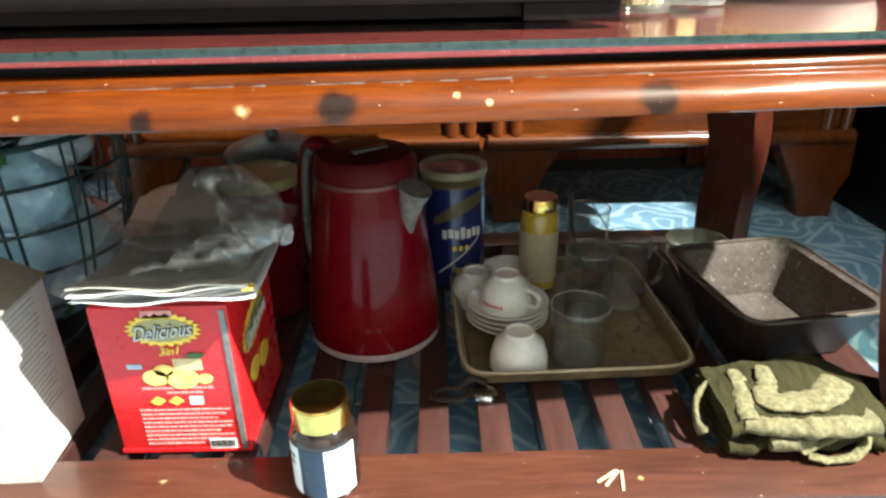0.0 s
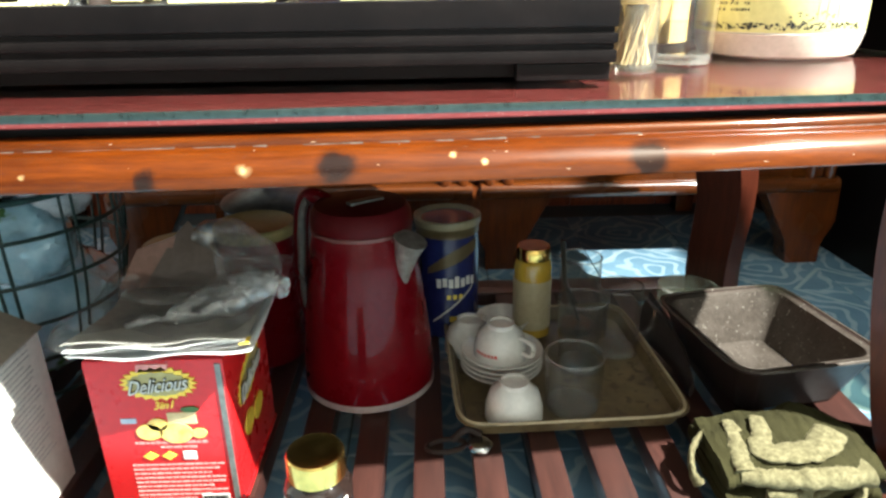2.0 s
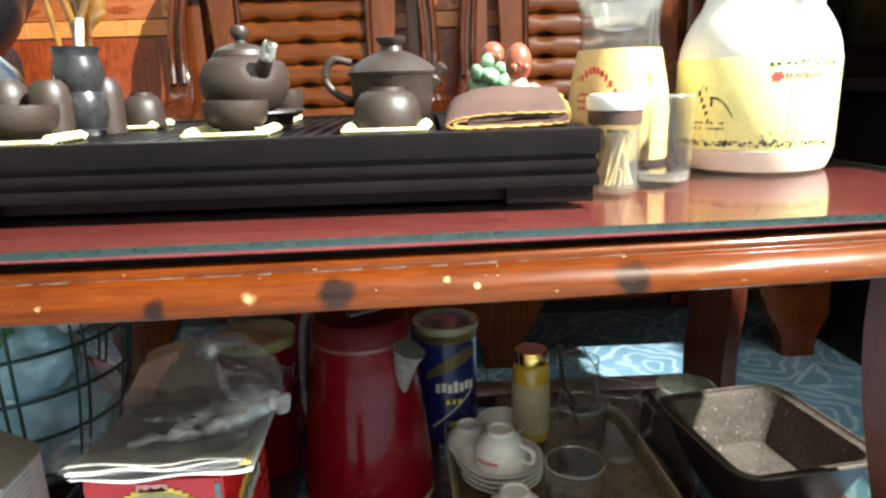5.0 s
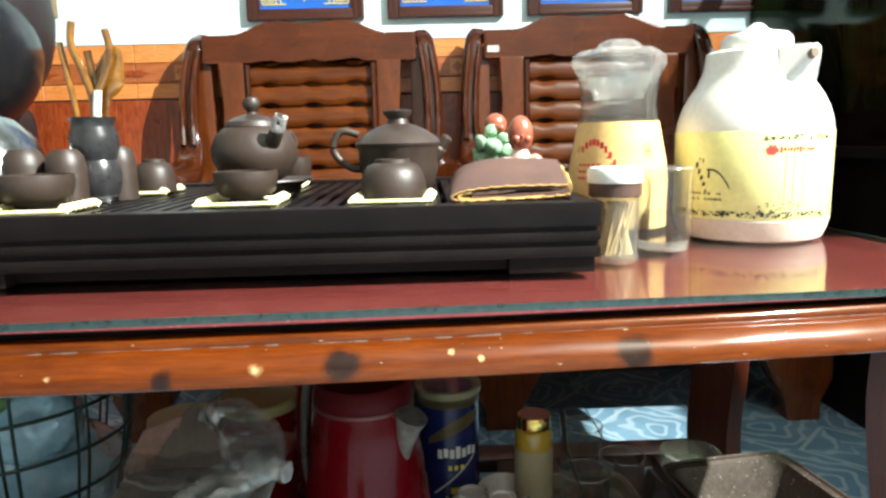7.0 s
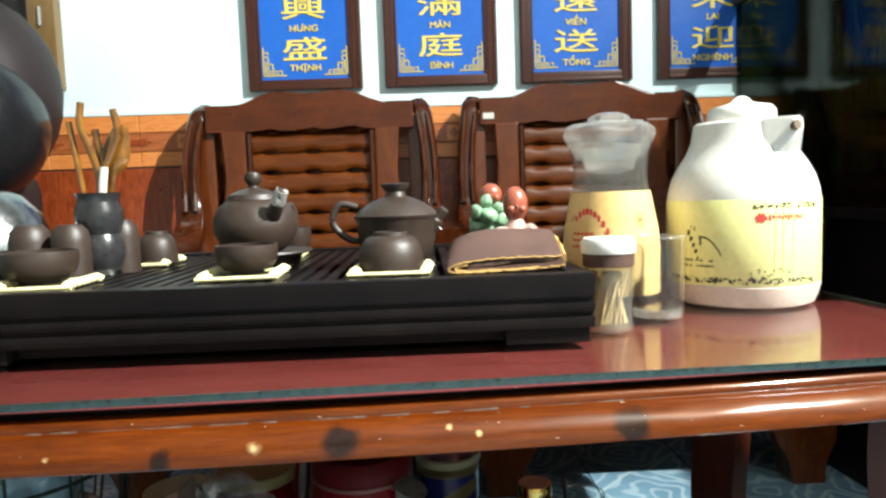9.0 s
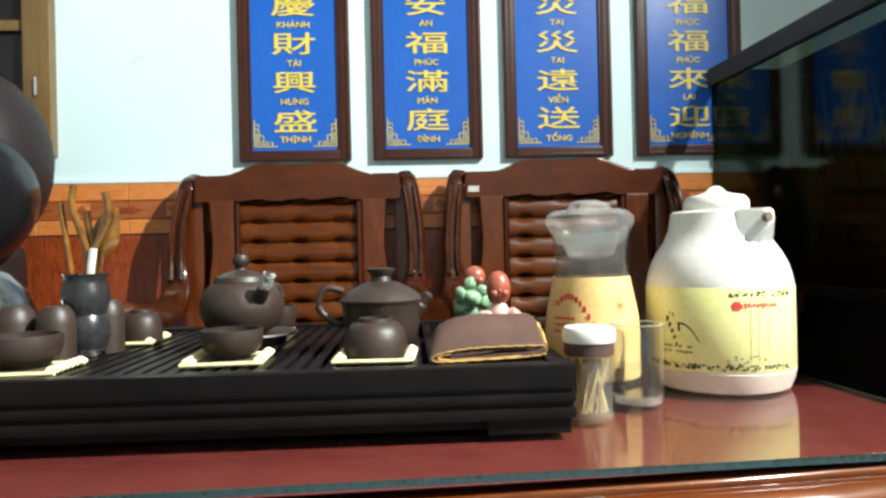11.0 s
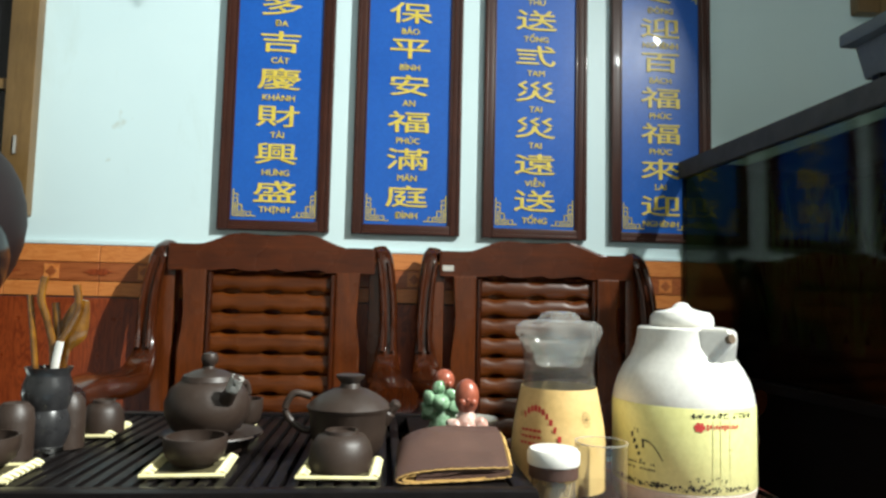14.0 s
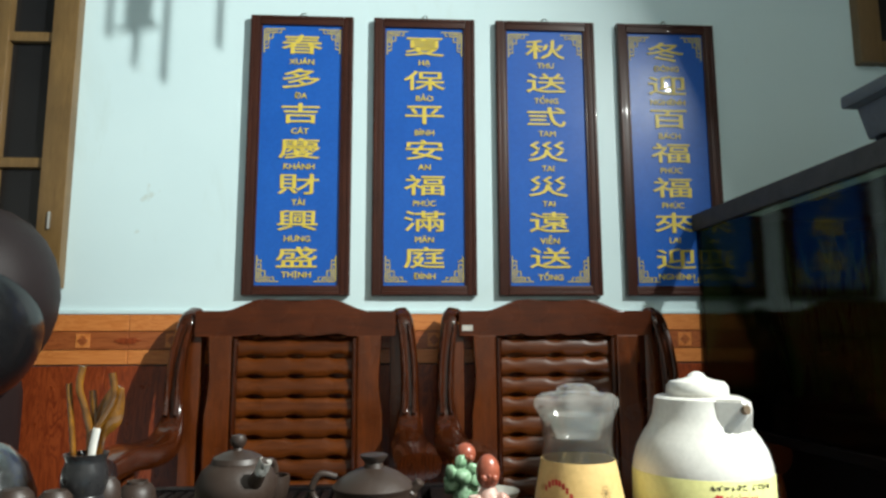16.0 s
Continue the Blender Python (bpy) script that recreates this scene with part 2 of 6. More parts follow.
M_AMBER = surface("amber_horn", (0.050, 0.016, 0.0025), (0.23, 0.095, 0.010), 40, (0.06, 0.15), coat=1.0)
M_STEEL = surface("polished_steel", (0.55, 0.55, 0.54), (0.65, 0.65, 0.63), 10, (0.08, 0.2), metal=1.0)
M_DARKMETAL = surface("dark_nonstick_metal", (0.017, 0.0095, 0.0075), (0.032, 0.018, 0.014), 18, (0.3, 0.5), metal=0.0, spec=0.3, spots=((0.09, 0.065, 0.05), 60, 0.25))
# Worn metal; the pale spots are its sparkles put into the colour.
M_PANIN = surface("worn_metal_painted_sparkle", (0.052, 0.040, 0.031), (0.120, 0.096, 0.078), 22, (0.28, 0.48), metal=0.35, grain=180, bumps=0.8, spots=((0.27, 0.24, 0.20), 200, 0.33))
M_GOLDCAP = surface("gold_foil_cap", (0.65, 0.42, 0.10), (0.80, 0.55, 0.18), 20, (0.12, 0.22), metal=1.0)
M_AMBERGLASS = surface("dark_brown_glass", (0.010, 0.006, 0.005), (0.018, 0.010, 0.008), 10, (0.05, 0.12), coat=0.6)
M_PAPER = surface("white_paper", (0.66, 0.65, 0.63), (0.76, 0.75, 0.73), 10, (0.6, 0.8), grain=90)
M_PAPERGREY = surface("grey_card", (0.46, 0.44, 0.39), (0.56, 0.535, 0.485), 10, (0.5, 0.7), grain=90)
M_CARTON = surface("off_white_carton", (0.46, 0.435, 0.385), (0.56, 0.53, 0.475), 9, (0.55, 0.7), grain=90)
M_PRINT = surface("grey_print", (0.32, 0.31, 0.29), (0.40, 0.39, 0.37), 30, (0.6, 0.7))
M_INK = surface("black_ink", (0.012, 0.012, 0.010), (0.03, 0.03, 0.025), 30, (0.4, 0.6))
M_REDINK = surface("red_ink", (0.50, 0.03, 0.03), (0.60, 0.06, 0.05), 30, (0.4, 0.6))
M_YELLOW = surface("yellow_print", (0.72, 0.45, 0.03), (0.82, 0.58, 0.08), 30, (0.3, 0.45))
M_CREAM = surface("cream_lid", (0.28, 0.225, 0.085), (0.38, 0.31, 0.13), 12, (0.3, 0.5))
M_NAVY = surface("blue_can_print", (0.007, 0.010, 0.055), (0.013, 0.020, 0.10), 14, (0.15, 0.3), coat=0.3)
M_CANGOLD = surface("dull_gold_print", (0.095, 0.066, 0.028), (0.15, 0.105, 0.048), 14, (0.25, 0.4), metal=0.4)
M_TRAY = surface("tan_melamine", (0.070, 0.045, 0.020), (0.225, 0.165, 0.082), 13, (0.3, 0.5), grain=45, spots=((0.095, 0.066, 0.032), 70, 0.42))
M_TOWEL = surface("olive_terry", (0.019, 0.017, 0.007), (0.036, 0.032, 0.013), 20, (0.9, 1.0), bumps=1.0, grain=420, spec=0.1)
M_TOWELC = surface("cream_terry", (0.060, 0.051, 0.024), (0.195, 0.170, 0.095), 160, (0.9, 1.0), bumps=1.0, grain=600, spec=0.1)
M_LEATHER = surface("brown_leather", (0.050, 0.024, 0.017), (0.085, 0.042, 0.030), 16, (0.5, 0.65), bumps=0.3, grain=260)
M_STITCH = surface("tan_suede", (0.36, 0.21, 0.06), (0.46, 0.28, 0.09), 16, (0.7, 0.85), bumps=0.3)


def thin_glass(name, tint, rough=0.03, shine=0.75, haze=0.0):
    """Thin-walled clear glass: see-through, with gloss that grows at glancing angles."""
    m, t, b = nodes(name)
    out = t.nodes["Material Output"]
    t.nodes.remove(b)
    mix, tr, gl, fr, pw, mr = (t.nodes.new(k) for k in ("ShaderNodeMixShader", "ShaderNodeBsdfTransparent", "ShaderNodeBsdfGlossy", "ShaderNodeLayerWeight", "ShaderNodeMath", "ShaderNodeMapRange"))
    tr.inputs[0].default_value = (*tint, 1)
    n = noise_tex(t, coords(t, 1.0), 35, 4)
    r = t.nodes.new("ShaderNodeMapRange")
    r.inputs[3].default_value, r.inputs[4].default_value = rough, rough + 0.12
    t.links.new(n, r.inputs[0])
    t.links.new(r.outputs[0], gl.inputs["Roughness"])
    pw.operation = "POWER"
    pw.inputs[1].default_value = 4.0
    t.links.new(fr.outputs["Facing"], pw.inputs[0])
    t.links.new(pw.outputs[0], mr.inputs[0])
    mr.inputs[3].default_value, mr.inputs[4].default_value = 0.045, shine
    t.links.new(mr.outputs[0], mix.inputs[0])
    t.links.new(tr.outputs[0], mix.inputs[1])
    t.links.new(gl.outputs[0], mix.inputs[2])
    t.links.new(mix.outputs[0], out.inputs[0])
    if haze:
        dust, di = t.nodes.new("ShaderNodeMixShader"), t.nodes.new("ShaderNodeBsdfDiffuse")
        di.inputs[0].default_value = (0.62, 0.60, 0.56, 1)
        hz = t.nodes.new("ShaderNodeMapRange")
        hz.inputs[3].default_value, hz.inputs[4].default_value = haze * 0.4, haze * 1.6
        t.links.new(n, hz.inputs[0])
        t.links.new(hz.outputs[0], dust.inputs[0])
        t.links.new(mix.outputs[0], dust.inputs[1])
        t.links.new(di.outputs[0], dust.inputs[2])
        t.links.new(dust.outputs[0], out.inputs[0])
    return m


M_GLASS = thin_glass("clear_glass", (0.985, 0.99, 0.985), 0.03, 0.7)
M_DUSTGLASS = thin_glass("dusty_glass", (0.975, 0.978, 0.965), 0.03, 0.9, 0.010)
# Haze stands in for the highlights on clear carafe plastic.
M_LITPLASTIC = thin_glass("highlight_hazed_plastic", (0.975, 0.975, 0.97), 0.04, 0.95, 0.15)
# Diffuse haze whitens this glass in place of glints on rims and bases.
M_RIMGLASS = thin_glass("glint_whitened_glass", (0.93, 0.93, 0.91), 0.03, 0.9, 0.16)
# A faint haze lightens the carafe glass where highlights would.
M_LITGLASS = thin_glass("highlight_hazed_glass", (0.975, 0.98, 0.97), 0.03, 0.9, 0.02)
# Besides grime, the tint carries the dimness of the tank's inside.
M_TANKGLASS = thin_glass("grimy_darkened_tank_glass", (0.42, 0.47, 0.40), 0.015, 0.13)
M_SHEET = thin_glass("clear_sheet_glass", (0.86, 0.92, 0.88), 0.015, 0.75)
M_GLASSEDGE = surface("green_glass_edge", (0.007, 0.014, 0.012), (0.024, 0.040, 0.036), 200, (0.15, 0.3), coat=0.3)
M_SEAM = surface("grey_worn_seam", (0.10, 0.10, 0.09), (0.22, 0.22, 0.20), 60, (0.3, 0.5), metal=0.4)
M_DOLL = surface("terracotta_glaze", (0.20, 0.048, 0.026), (0.33, 0.090, 0.050), 60, (0.25, 0.4), coat=0.2)
M_JADE = surface("pale_green_glaze", (0.04, 0.15, 0.05), (0.36, 0.52, 0.36), 110, (0.15, 0.3), coat=0.4)
M_SHELL = surface("dark_brown_shell", (0.013, 0.0080, 0.0085), (0.021, 0.0130, 0.0135), 4, (0.5, 0.65), bumps=0.1, spec=0.3)
M_GLOSSBLACK = surface("gloss_black_plastic", (0.006, 0.006, 0.007), (0.012, 0.012, 0.013), 4, (0.15, 0.3))
M_GREYPLASTIC = surface("grey_plastic", (0.07, 0.08, 0.09), (0.11, 0.12, 0.13), 6, (0.4, 0.55))
M_MURK = surface("algae_covered_pane", (0.012, 0.024, 0.008), (0.032, 0.056, 0.019), 9, (0.9, 1.0), spec=0.05, grain=40)
M_PLANT = surface("water_weed", (0.03, 0.085, 0.015), (0.07, 0.16, 0.035), 30, (0.4, 0.6))
M_WIRE = surface("dark_green_wire", (0.012, 0.035, 0.034), (0.02, 0.055, 0.052), 30, (0.3, 0.5))
M_BLUEBAG = surface("pale_blue_plastic", (0.22, 0.52, 0.72), (0.62, 0.88, 1.0), 14, (0.08, 0.2), coat=1.0, bumps=0.5, grain=40, spots=((0.10, 0.30, 0.06), 12, 0.37))
M_GREENBAG = surface("green_plastic", (0.03, 0.16, 0.03), (0.30, 0.55, 0.22), 16, (0.08, 0.2), coat=1.0, bumps=0.5, grain=40)
M_PICK = surface("toothpick_wood", (0.55, 0.40, 0.20), (0.66, 0.52, 0.30), 60, (0.6, 0.7))


def clear_film(name, haze=0.13, shine=0.2):
    """Thin crumpled polythene: see-through, a little milky, with sharp gloss on its creases."""
    m, t, b = nodes(name)
    out = t.nodes["Material Output"]
    t.nodes.remove(b)
    mix, dust, tr, gl, di = (t.nodes.new(k) for k in ("ShaderNodeMixShader", "ShaderNodeMixShader", "ShaderNodeBsdfTransparent", "ShaderNodeBsdfGlossy", "ShaderNodeBsdfDiffuse"))
    tr.inputs[0].default_value, di.inputs[0].default_value = (0.93, 0.93, 0.92, 1), (0.6, 0.59, 0.57, 1)
    gl.inputs["Roughness"].default_value = 0.10
    n = noise_tex(t, coords(t, (1.0, 1.7, 1.0)), 34, 4, 0.55, 2.6)
    bp = t.nodes.new("ShaderNodeBump")
    bp.inputs["Strength"].default_value, bp.inputs["Distance"].default_value = 0.6, 0.008
    t.links.new(n, bp.inputs["Height"])
    t.links.new(bp.outputs[0], gl.inputs["Normal"])
    mix.inputs[0].default_value = shine
    r = t.nodes.new("ShaderNodeMapRange")
    r.inputs[1].default_value, r.inputs[2].default_value, r.inputs[3].default_value, r.inputs[4].default_value = 0.45, 0.75, 0.0, haze
    t.links.new(n, r.inputs[0])
    t.links.new(r.outputs[0], dust.inputs[0])
    t.links.new(tr.outputs[0], mix.inputs[1])
    t.links.new(gl.outputs[0], mix.inputs[2])
    t.links.new(mix.outputs[0], dust.inputs[1])
    t.links.new(di.outputs[0], dust.inputs[2])
    t.links.new(dust.outputs[0], out.inputs[0])
    return m


M_FILM = clear_film("clear_polythene", 0.24, 0.22)
M_FILMTHICK = clear_film("bunched_polythene", 0.46, 0.3)


M_SCUFFED = thin_glass("scuffed_clear_plastic", (0.90, 0.90, 0.87), 0.10, 0.75, 0.04)


def floor_tile():
    m, t, b = nodes("blue_scroll_tile")
    v = coords(t, 1.0)
    w = t.nodes.new("ShaderNodeTexWave")
    w.wave_type, w.rings_direction = "RINGS", "SPHERICAL"
    w.inputs["Scale"].default_value, w.inputs["Distortion"].default_value = 8.0, 9.0
    w.inputs["Detail"].default_value, w.inputs["Detail Scale"].default_value = 1.0, 1.6
    t.links.new(v, w.inputs["Vector"])
    line = ramp(t, w.outputs[0], [(0.70, (0, 0, 0)), (0.88, (0.7, 0.7, 0.7))])
    base = ramp(t, noise_tex(t, v, 7, 4), [(0.3, (0.13, 0.25, 0.35)), (0.7, (0.20, 0.345, 0.46))])
    col = mixc(t, line, base, (0.44, 0.56, 0.64))
    sep = t.nodes.new("ShaderNodeSeparateXYZ")
    t.links.new(v, sep.inputs[0])
    def step(kind, a, b2=None):
        n = t.nodes.new("ShaderNodeMath")
        n.operation = kind
        t.links.new(a, n.inputs[0])
        if b2 is not None:
            if isinstance(b2, float):
                n.inputs[1].default_value = b2
            else:
                t.links.new(b2, n.inputs[1])
        return n.outputs[0]
    ax, ay = step("ABSOLUTE", sep.outputs[0]), step("ABSOLUTE", sep.outputs[1])
    dia = step("ADD", ax, ay)
    gap = step("ABSOLUTE", step("SUBTRACT", dia, 0.145))
    stripe = ramp(t, gap, [(0.004, (0.8, 0.8, 0.8)), (0.006, (0, 0, 0))])
    col = mixc(t, stripe, col, (0.45, 0.58, 0.62))
    col = mixc(t, 0.22, col, ramp(t, noise_tex(t, v, 3, 5), [(0.35, (0.03, 0.05, 0.06)), (0.7, (0.2, 0.3, 0.35))]))
    t.links.new(col, b.inputs["Base Color"])
    rough_map(t, b, noise_tex(t, v, 14, 4), 0.12, 0.35)
    return m


M_TILE = floor_tile()
M_GROUT = surface("dark_grout", (0.05, 0.07, 0.08), (0.08, 0.10, 0.11), 12, (0.7, 0.9))


def grain_tile(name, dark, light, axis, line=60.0):
    """Ceramic tile printed with wood grain; each piece is shifted by its own random number."""
    m, t, b = nodes(name)
    info = t.nodes.new("ShaderNodeObjectInfo")
    st = [9.0, 9.0, 9.0]
    st[axis] = 1.1
    mp = coords(t, tuple(st))
    add = t.nodes.new("ShaderNodeVectorMath")
    add.operation = "ADD"
    k = t.nodes.new("ShaderNodeVectorMath")
    k.operation = "SCALE"
    k.inputs[0].default_value = (7, 7, 7)
    t.links.new(info.outputs["Random"], k.inputs["Scale"])
    t.links.new(mp, add.inputs[0])
    t.links.new(k.outputs[0], add.inputs[1])
    g = noise_tex(t, add.outputs[0], 2.2, 4, 0.55, 2.2)
    w = t.nodes.new("ShaderNodeMath")
    w.operation = "PINGPONG"
    s2 = t.nodes.new("ShaderNodeMath")
    s2.operation = "MULTIPLY"
    s2.inputs[1].default_value = 9.0
    t.links.new(g, s2.inputs[0])
    t.links.new(s2.outputs[0], w.inputs[0])
    w.inputs[1].default_value = 0.5
    col = ramp(t, w.outputs[0], [(0.05, dark), (0.35, light)])
    col = mixc(t, 0.3, col, ramp(t, noise_tex(t, add.outputs[0], 14, 3), [(0.35, dark), (0.65, light)]))
    t.links.new(col, b.inputs["Base Color"])
    rough_map(t, b, noise_tex(t, coords(t, 1.0), 10, 3), 0.2, 0.4)
    return m


M_WAINS = grain_tile("red_brown_grain_tile", (0.13, 0.018, 0.005), (0.29, 0.056, 0.014), 2)
M_BAND = grain_tile("orange_grain_tile", (0.50, 0.150, 0.034), (0.62, 0.225, 0.062), 0)
M_BANDDARK = grain_tile("brown_band_tile", (0.22, 0.052, 0.014), (0.36, 0.105, 0.032), 0)

# ---- structure ----
obj("floor", box((5.6, 4.945, 0.1), (-0.2, -1.1275, -0.054)), M_GROUT, kind="structure", label="blue patterned ceramic tile floor")
obj("wall_north", box((5.6, 0.15, 3.0), (-0.2, 1.413, 1.5)), M_PLASTER, kind="structure", label="pale mint plastered wall with grime")
# Unseen walls and ceiling, added; their tone is chosen for the bounced light.
obj("wall_south", box((5.6, 0.15, 3.0), (-0.2, -3.675, 1.5)), M_BOUNCE, kind="structure", label="unseen wall, tone sets the bounced light")
obj("wall_west", box((0.15, 5.25, 3.0), (-3.075, -1.13, 1.5)), M_BOUNCE, kind="structure", label="unseen wall, tone sets the bounced light")
obj("wall_east", box((0.15, 5.25, 3.0), (2.075, -1.13, 1.5)), M_BOUNCE, kind="structure", label="unseen wall, tone sets the bounced light")
obj("ceiling", box((5.9, 5.3, 0.1), (-0.2, -1.13, 3.05)), M_BOUNCE, kind="structure", label="unseen ceiling, tone sets the bounced light")

# ---- windows ----
def window(name, x0, x1, z0, z1, bars, mullions, label):
    """A wooden casement fixed against the wall: frame, glazing bars and dark panes."""
    w = thing(name, pose(0, 1.338, 0), label, "window", kind="structure")
    fw = 0.075
    part("window_frame", box((fw, 0.05, z1 - z0), (x1 - fw / 2, -0.01, (z0 + z1) / 2), 0.008), M_WINDOW, w)
    part("window_frame", box((fw, 0.05, z1 - z0), (x0 + fw / 2, -0.01, (z0 + z1) / 2), 0.008), M_WINDOW, w)
    for z in (z0 + fw / 2, z1 - fw / 2):
        part("window_frame", box((x1 - x0 - 2 * fw - 0.002, 0.046, fw), ((x0 + x1) / 2, -0.01, z), 0.008), M_WINDOW, w)
    for z in bars:
        part("glazing_bar", box((x1 - x0 - 2 * fw, 0.03, 0.03), ((x0 + x1) / 2, -0.008, z), 0.006), M_WINDOW, w)
    for x in mullions:
        part("sash_stile", box((0.04, 0.04, z1 - z0 - 2 * fw), (x, -0.012, (z0 + z1) / 2), 0.006), M_WINDOW, w)
    part("pane", box((x1 - x0 - 2 * fw, 0.006, z1 - z0 - 2 * fw), ((x0 + x1) / 2, -0.001, (z0 + z1) / 2)), M_GLOSSBLACK, w, "dark glass pane")
    return w


win = window("window_1", -2.05, -0.978, 1.005, 2.35, (1.375, 1.765), (-1.20, -1.55), "ochre wooden casement window with dark glass panes")
for z in (1.20, 2.05):
    part("hinge", sweep([(-1.016, -0.038, z - 0.025), (-1.016, -0.038, z + 0.025)], 0.005, 8), M_STEEL, win, "small steel hinge")
window("window_2", 1.47, 1.99, 1.735, 2.5, (2.1,), (1.73,), "ochre wooden window above the fish tank")


# ---- calligraphy panels ----
def letters(text, size, at, material, parent, name, stretch=1.0, fat=0.0):
    c = bpy.data.curves.new(name, "FONT")
    c.body, c.size, c.align_x, c.align_y, c.extrude, c.resolution_u = text, size, "CENTER", "CENTER", 0.001, 3
    tmp = bpy.data.objects.new(name, c)
    scene.collection.objects.link(tmp)
    bpy.context.view_layer.update()
    me = bpy.data.meshes.new_from_object(tmp.evaluated_get(bpy.context.evaluated_depsgraph_get()))
    bpy.data.objects.remove(tmp)
    bpy.data.curves.remove(c)
    xs = [v.co.x for v in me.vertices] or [0]
    ys = [v.co.y for v in me.vertices] or [0]
    me.transform(Matrix.Translation(at) @ Matrix.Rotation(radians(90), 4, "X") @ Matrix.Diagonal((stretch, 1, 1, 1))
                 @ Matrix.Translation((-(min(xs) + max(xs)) / 2, -(min(ys) + max(ys)) / 2, 0)))
    bm = bmesh.new()
    for k, (dx, dz) in enumerate(((-fat, 0), (fat, 0), (0, fat * 0.6), (0, -fat * 0.6))):
        bm.from_mesh(me)
        bmesh.ops.translate(bm, verts=bm.verts[-len(me.vertices):], vec=(dx, -0.0002 * k, dz))
    bm.to_mesh(me)
    bm.free()
    me.materials.clear()
    me.materials.append(material)
    ob = new(name, me)
    ob.parent = parent
    return ob


def corner_key(sx, sz, w, h):
    """A stepped fret ornament in a panel's corner, as thin gold bars."""
    b = None
    x0, z0, u = w / 2 - 0.006, h / 2 - 0.006, 0.0063
    bars = [(0, 0, 10, 0), (0, 0, 0, 12), (2, 2, 6, 2), (2, 2, 2, 8), (6, 0, 6, 2), (0, 8, 2, 8), (4, 2, 4, 5), (2, 5, 4, 5), (8, 0, 8, 2), (0, 10, 2, 10), (7, 2, 8, 2), (2, 9, 2, 10), (1, 1, 5, 1), (1, 1, 1, 6)]
    for a0, b0, a1, b1 in bars:
        cx, cz = (a0 + a1) / 2 * u, (b0 + b1) / 2 * u
        b = box((abs(a1 - a0) * u + 0.0026, 0.002, abs(b1 - b0) * u + 0.0026), (sx * (x0 - cx), -0.0065, sz * (z0 - cz)), bm=b)
    return b


def panel(x, tilt, glyphs, words, season):
    w, h, f = 0.315, 0.868, 0.030
    p = thing("calligraphy_panel", pose(x, 1.3305, 1.419, 0, tilt, 0), "tall blue %s panel with gold characters in a dark wooden frame" % season, "wall panel", "four calligraphy panels")
    board = part("panel_board", box((w - 0.03, 0.008, h - 0.03), (0, -0.001, 0)), M_BLUE, p, "glossy royal blue board")
    for s in (-1, 1):
        b = box((f, 0.022, h), (s * (w / 2 - f / 2), -0.004, 0), 0.005)
        b = box((0.010, 0.028, h - 0.004), (s * (w / 2 - 0.007), -0.004, 0), 0.003, bm=b)
        part("frame_side", box((0.006, 0.016, h - 2 * f), (s * (w / 2 - f - 0.003), -0.004, 0), 0.002, bm=b), M_FRAME, p)
        b = box((w - 2 * f, 0.0215, f), (0, -0.004, s * (h / 2 - f / 2)), 0.005)
        part("frame_side", box((w - 2 * f, 0.0275, 0.010), (0, -0.004, s * (h / 2 - 0.007)), 0.003, bm=b), M_FRAMEX, p)
        for s2 in (-1, 1):
            part("corner_fret", corner_key(s, s2, w - 2 * f - 0.012, h - 2 * f - 0.012), M_GOLD, board, smooth=False)
    for k in range(7):
        z = 0.343 - k * 0.1105
        letters(glyphs[k], 0.067, (0, -0.0065, z), M_GOLD, board, "glyph", 1.95, 0.0010)
        letters(words[k], 0.024, (0, -0.0065, z - 0.054), M_GOLD, board, "word", 1.12, 0.0005)
    part("hook", sweep(smooth_path([(-0.012, 0, h / 2), (-0.004, 0, h / 2 + 0.012), (0.006, 0, h / 2 + 0.014), (0.010, 0, h / 2)], 4), 0.0016, 6), M_STEEL, p, "bent wire hook")


panel(-0.312, 0.0, "春多吉慶財興盛", ("XUÂN", "ĐA", "CÁT", "KHÁNH", "TÀI", "HƯNG", "THỊNH"), "spring")
panel(0.066, 0.0, "夏保平安福滿庭", ("HẠ", "BẢO", "BÌNH", "AN", "PHÚC", "MÃN", "ĐÌNH"), "summer")
panel(0.446, 0.0, "秋送弎災災遠送", ("THU", "TỐNG", "TAM", "TAI", "TAI", "VIỄN", "TỐNG"), "autumn")
panel(0.834, 0.0, "冬迎百福福來迎", ("ĐÔNG", "NGHÊNH", "BÁCH", "PHÚC", "PHÚC", "LAI", "NGHÊNH"), "winter")


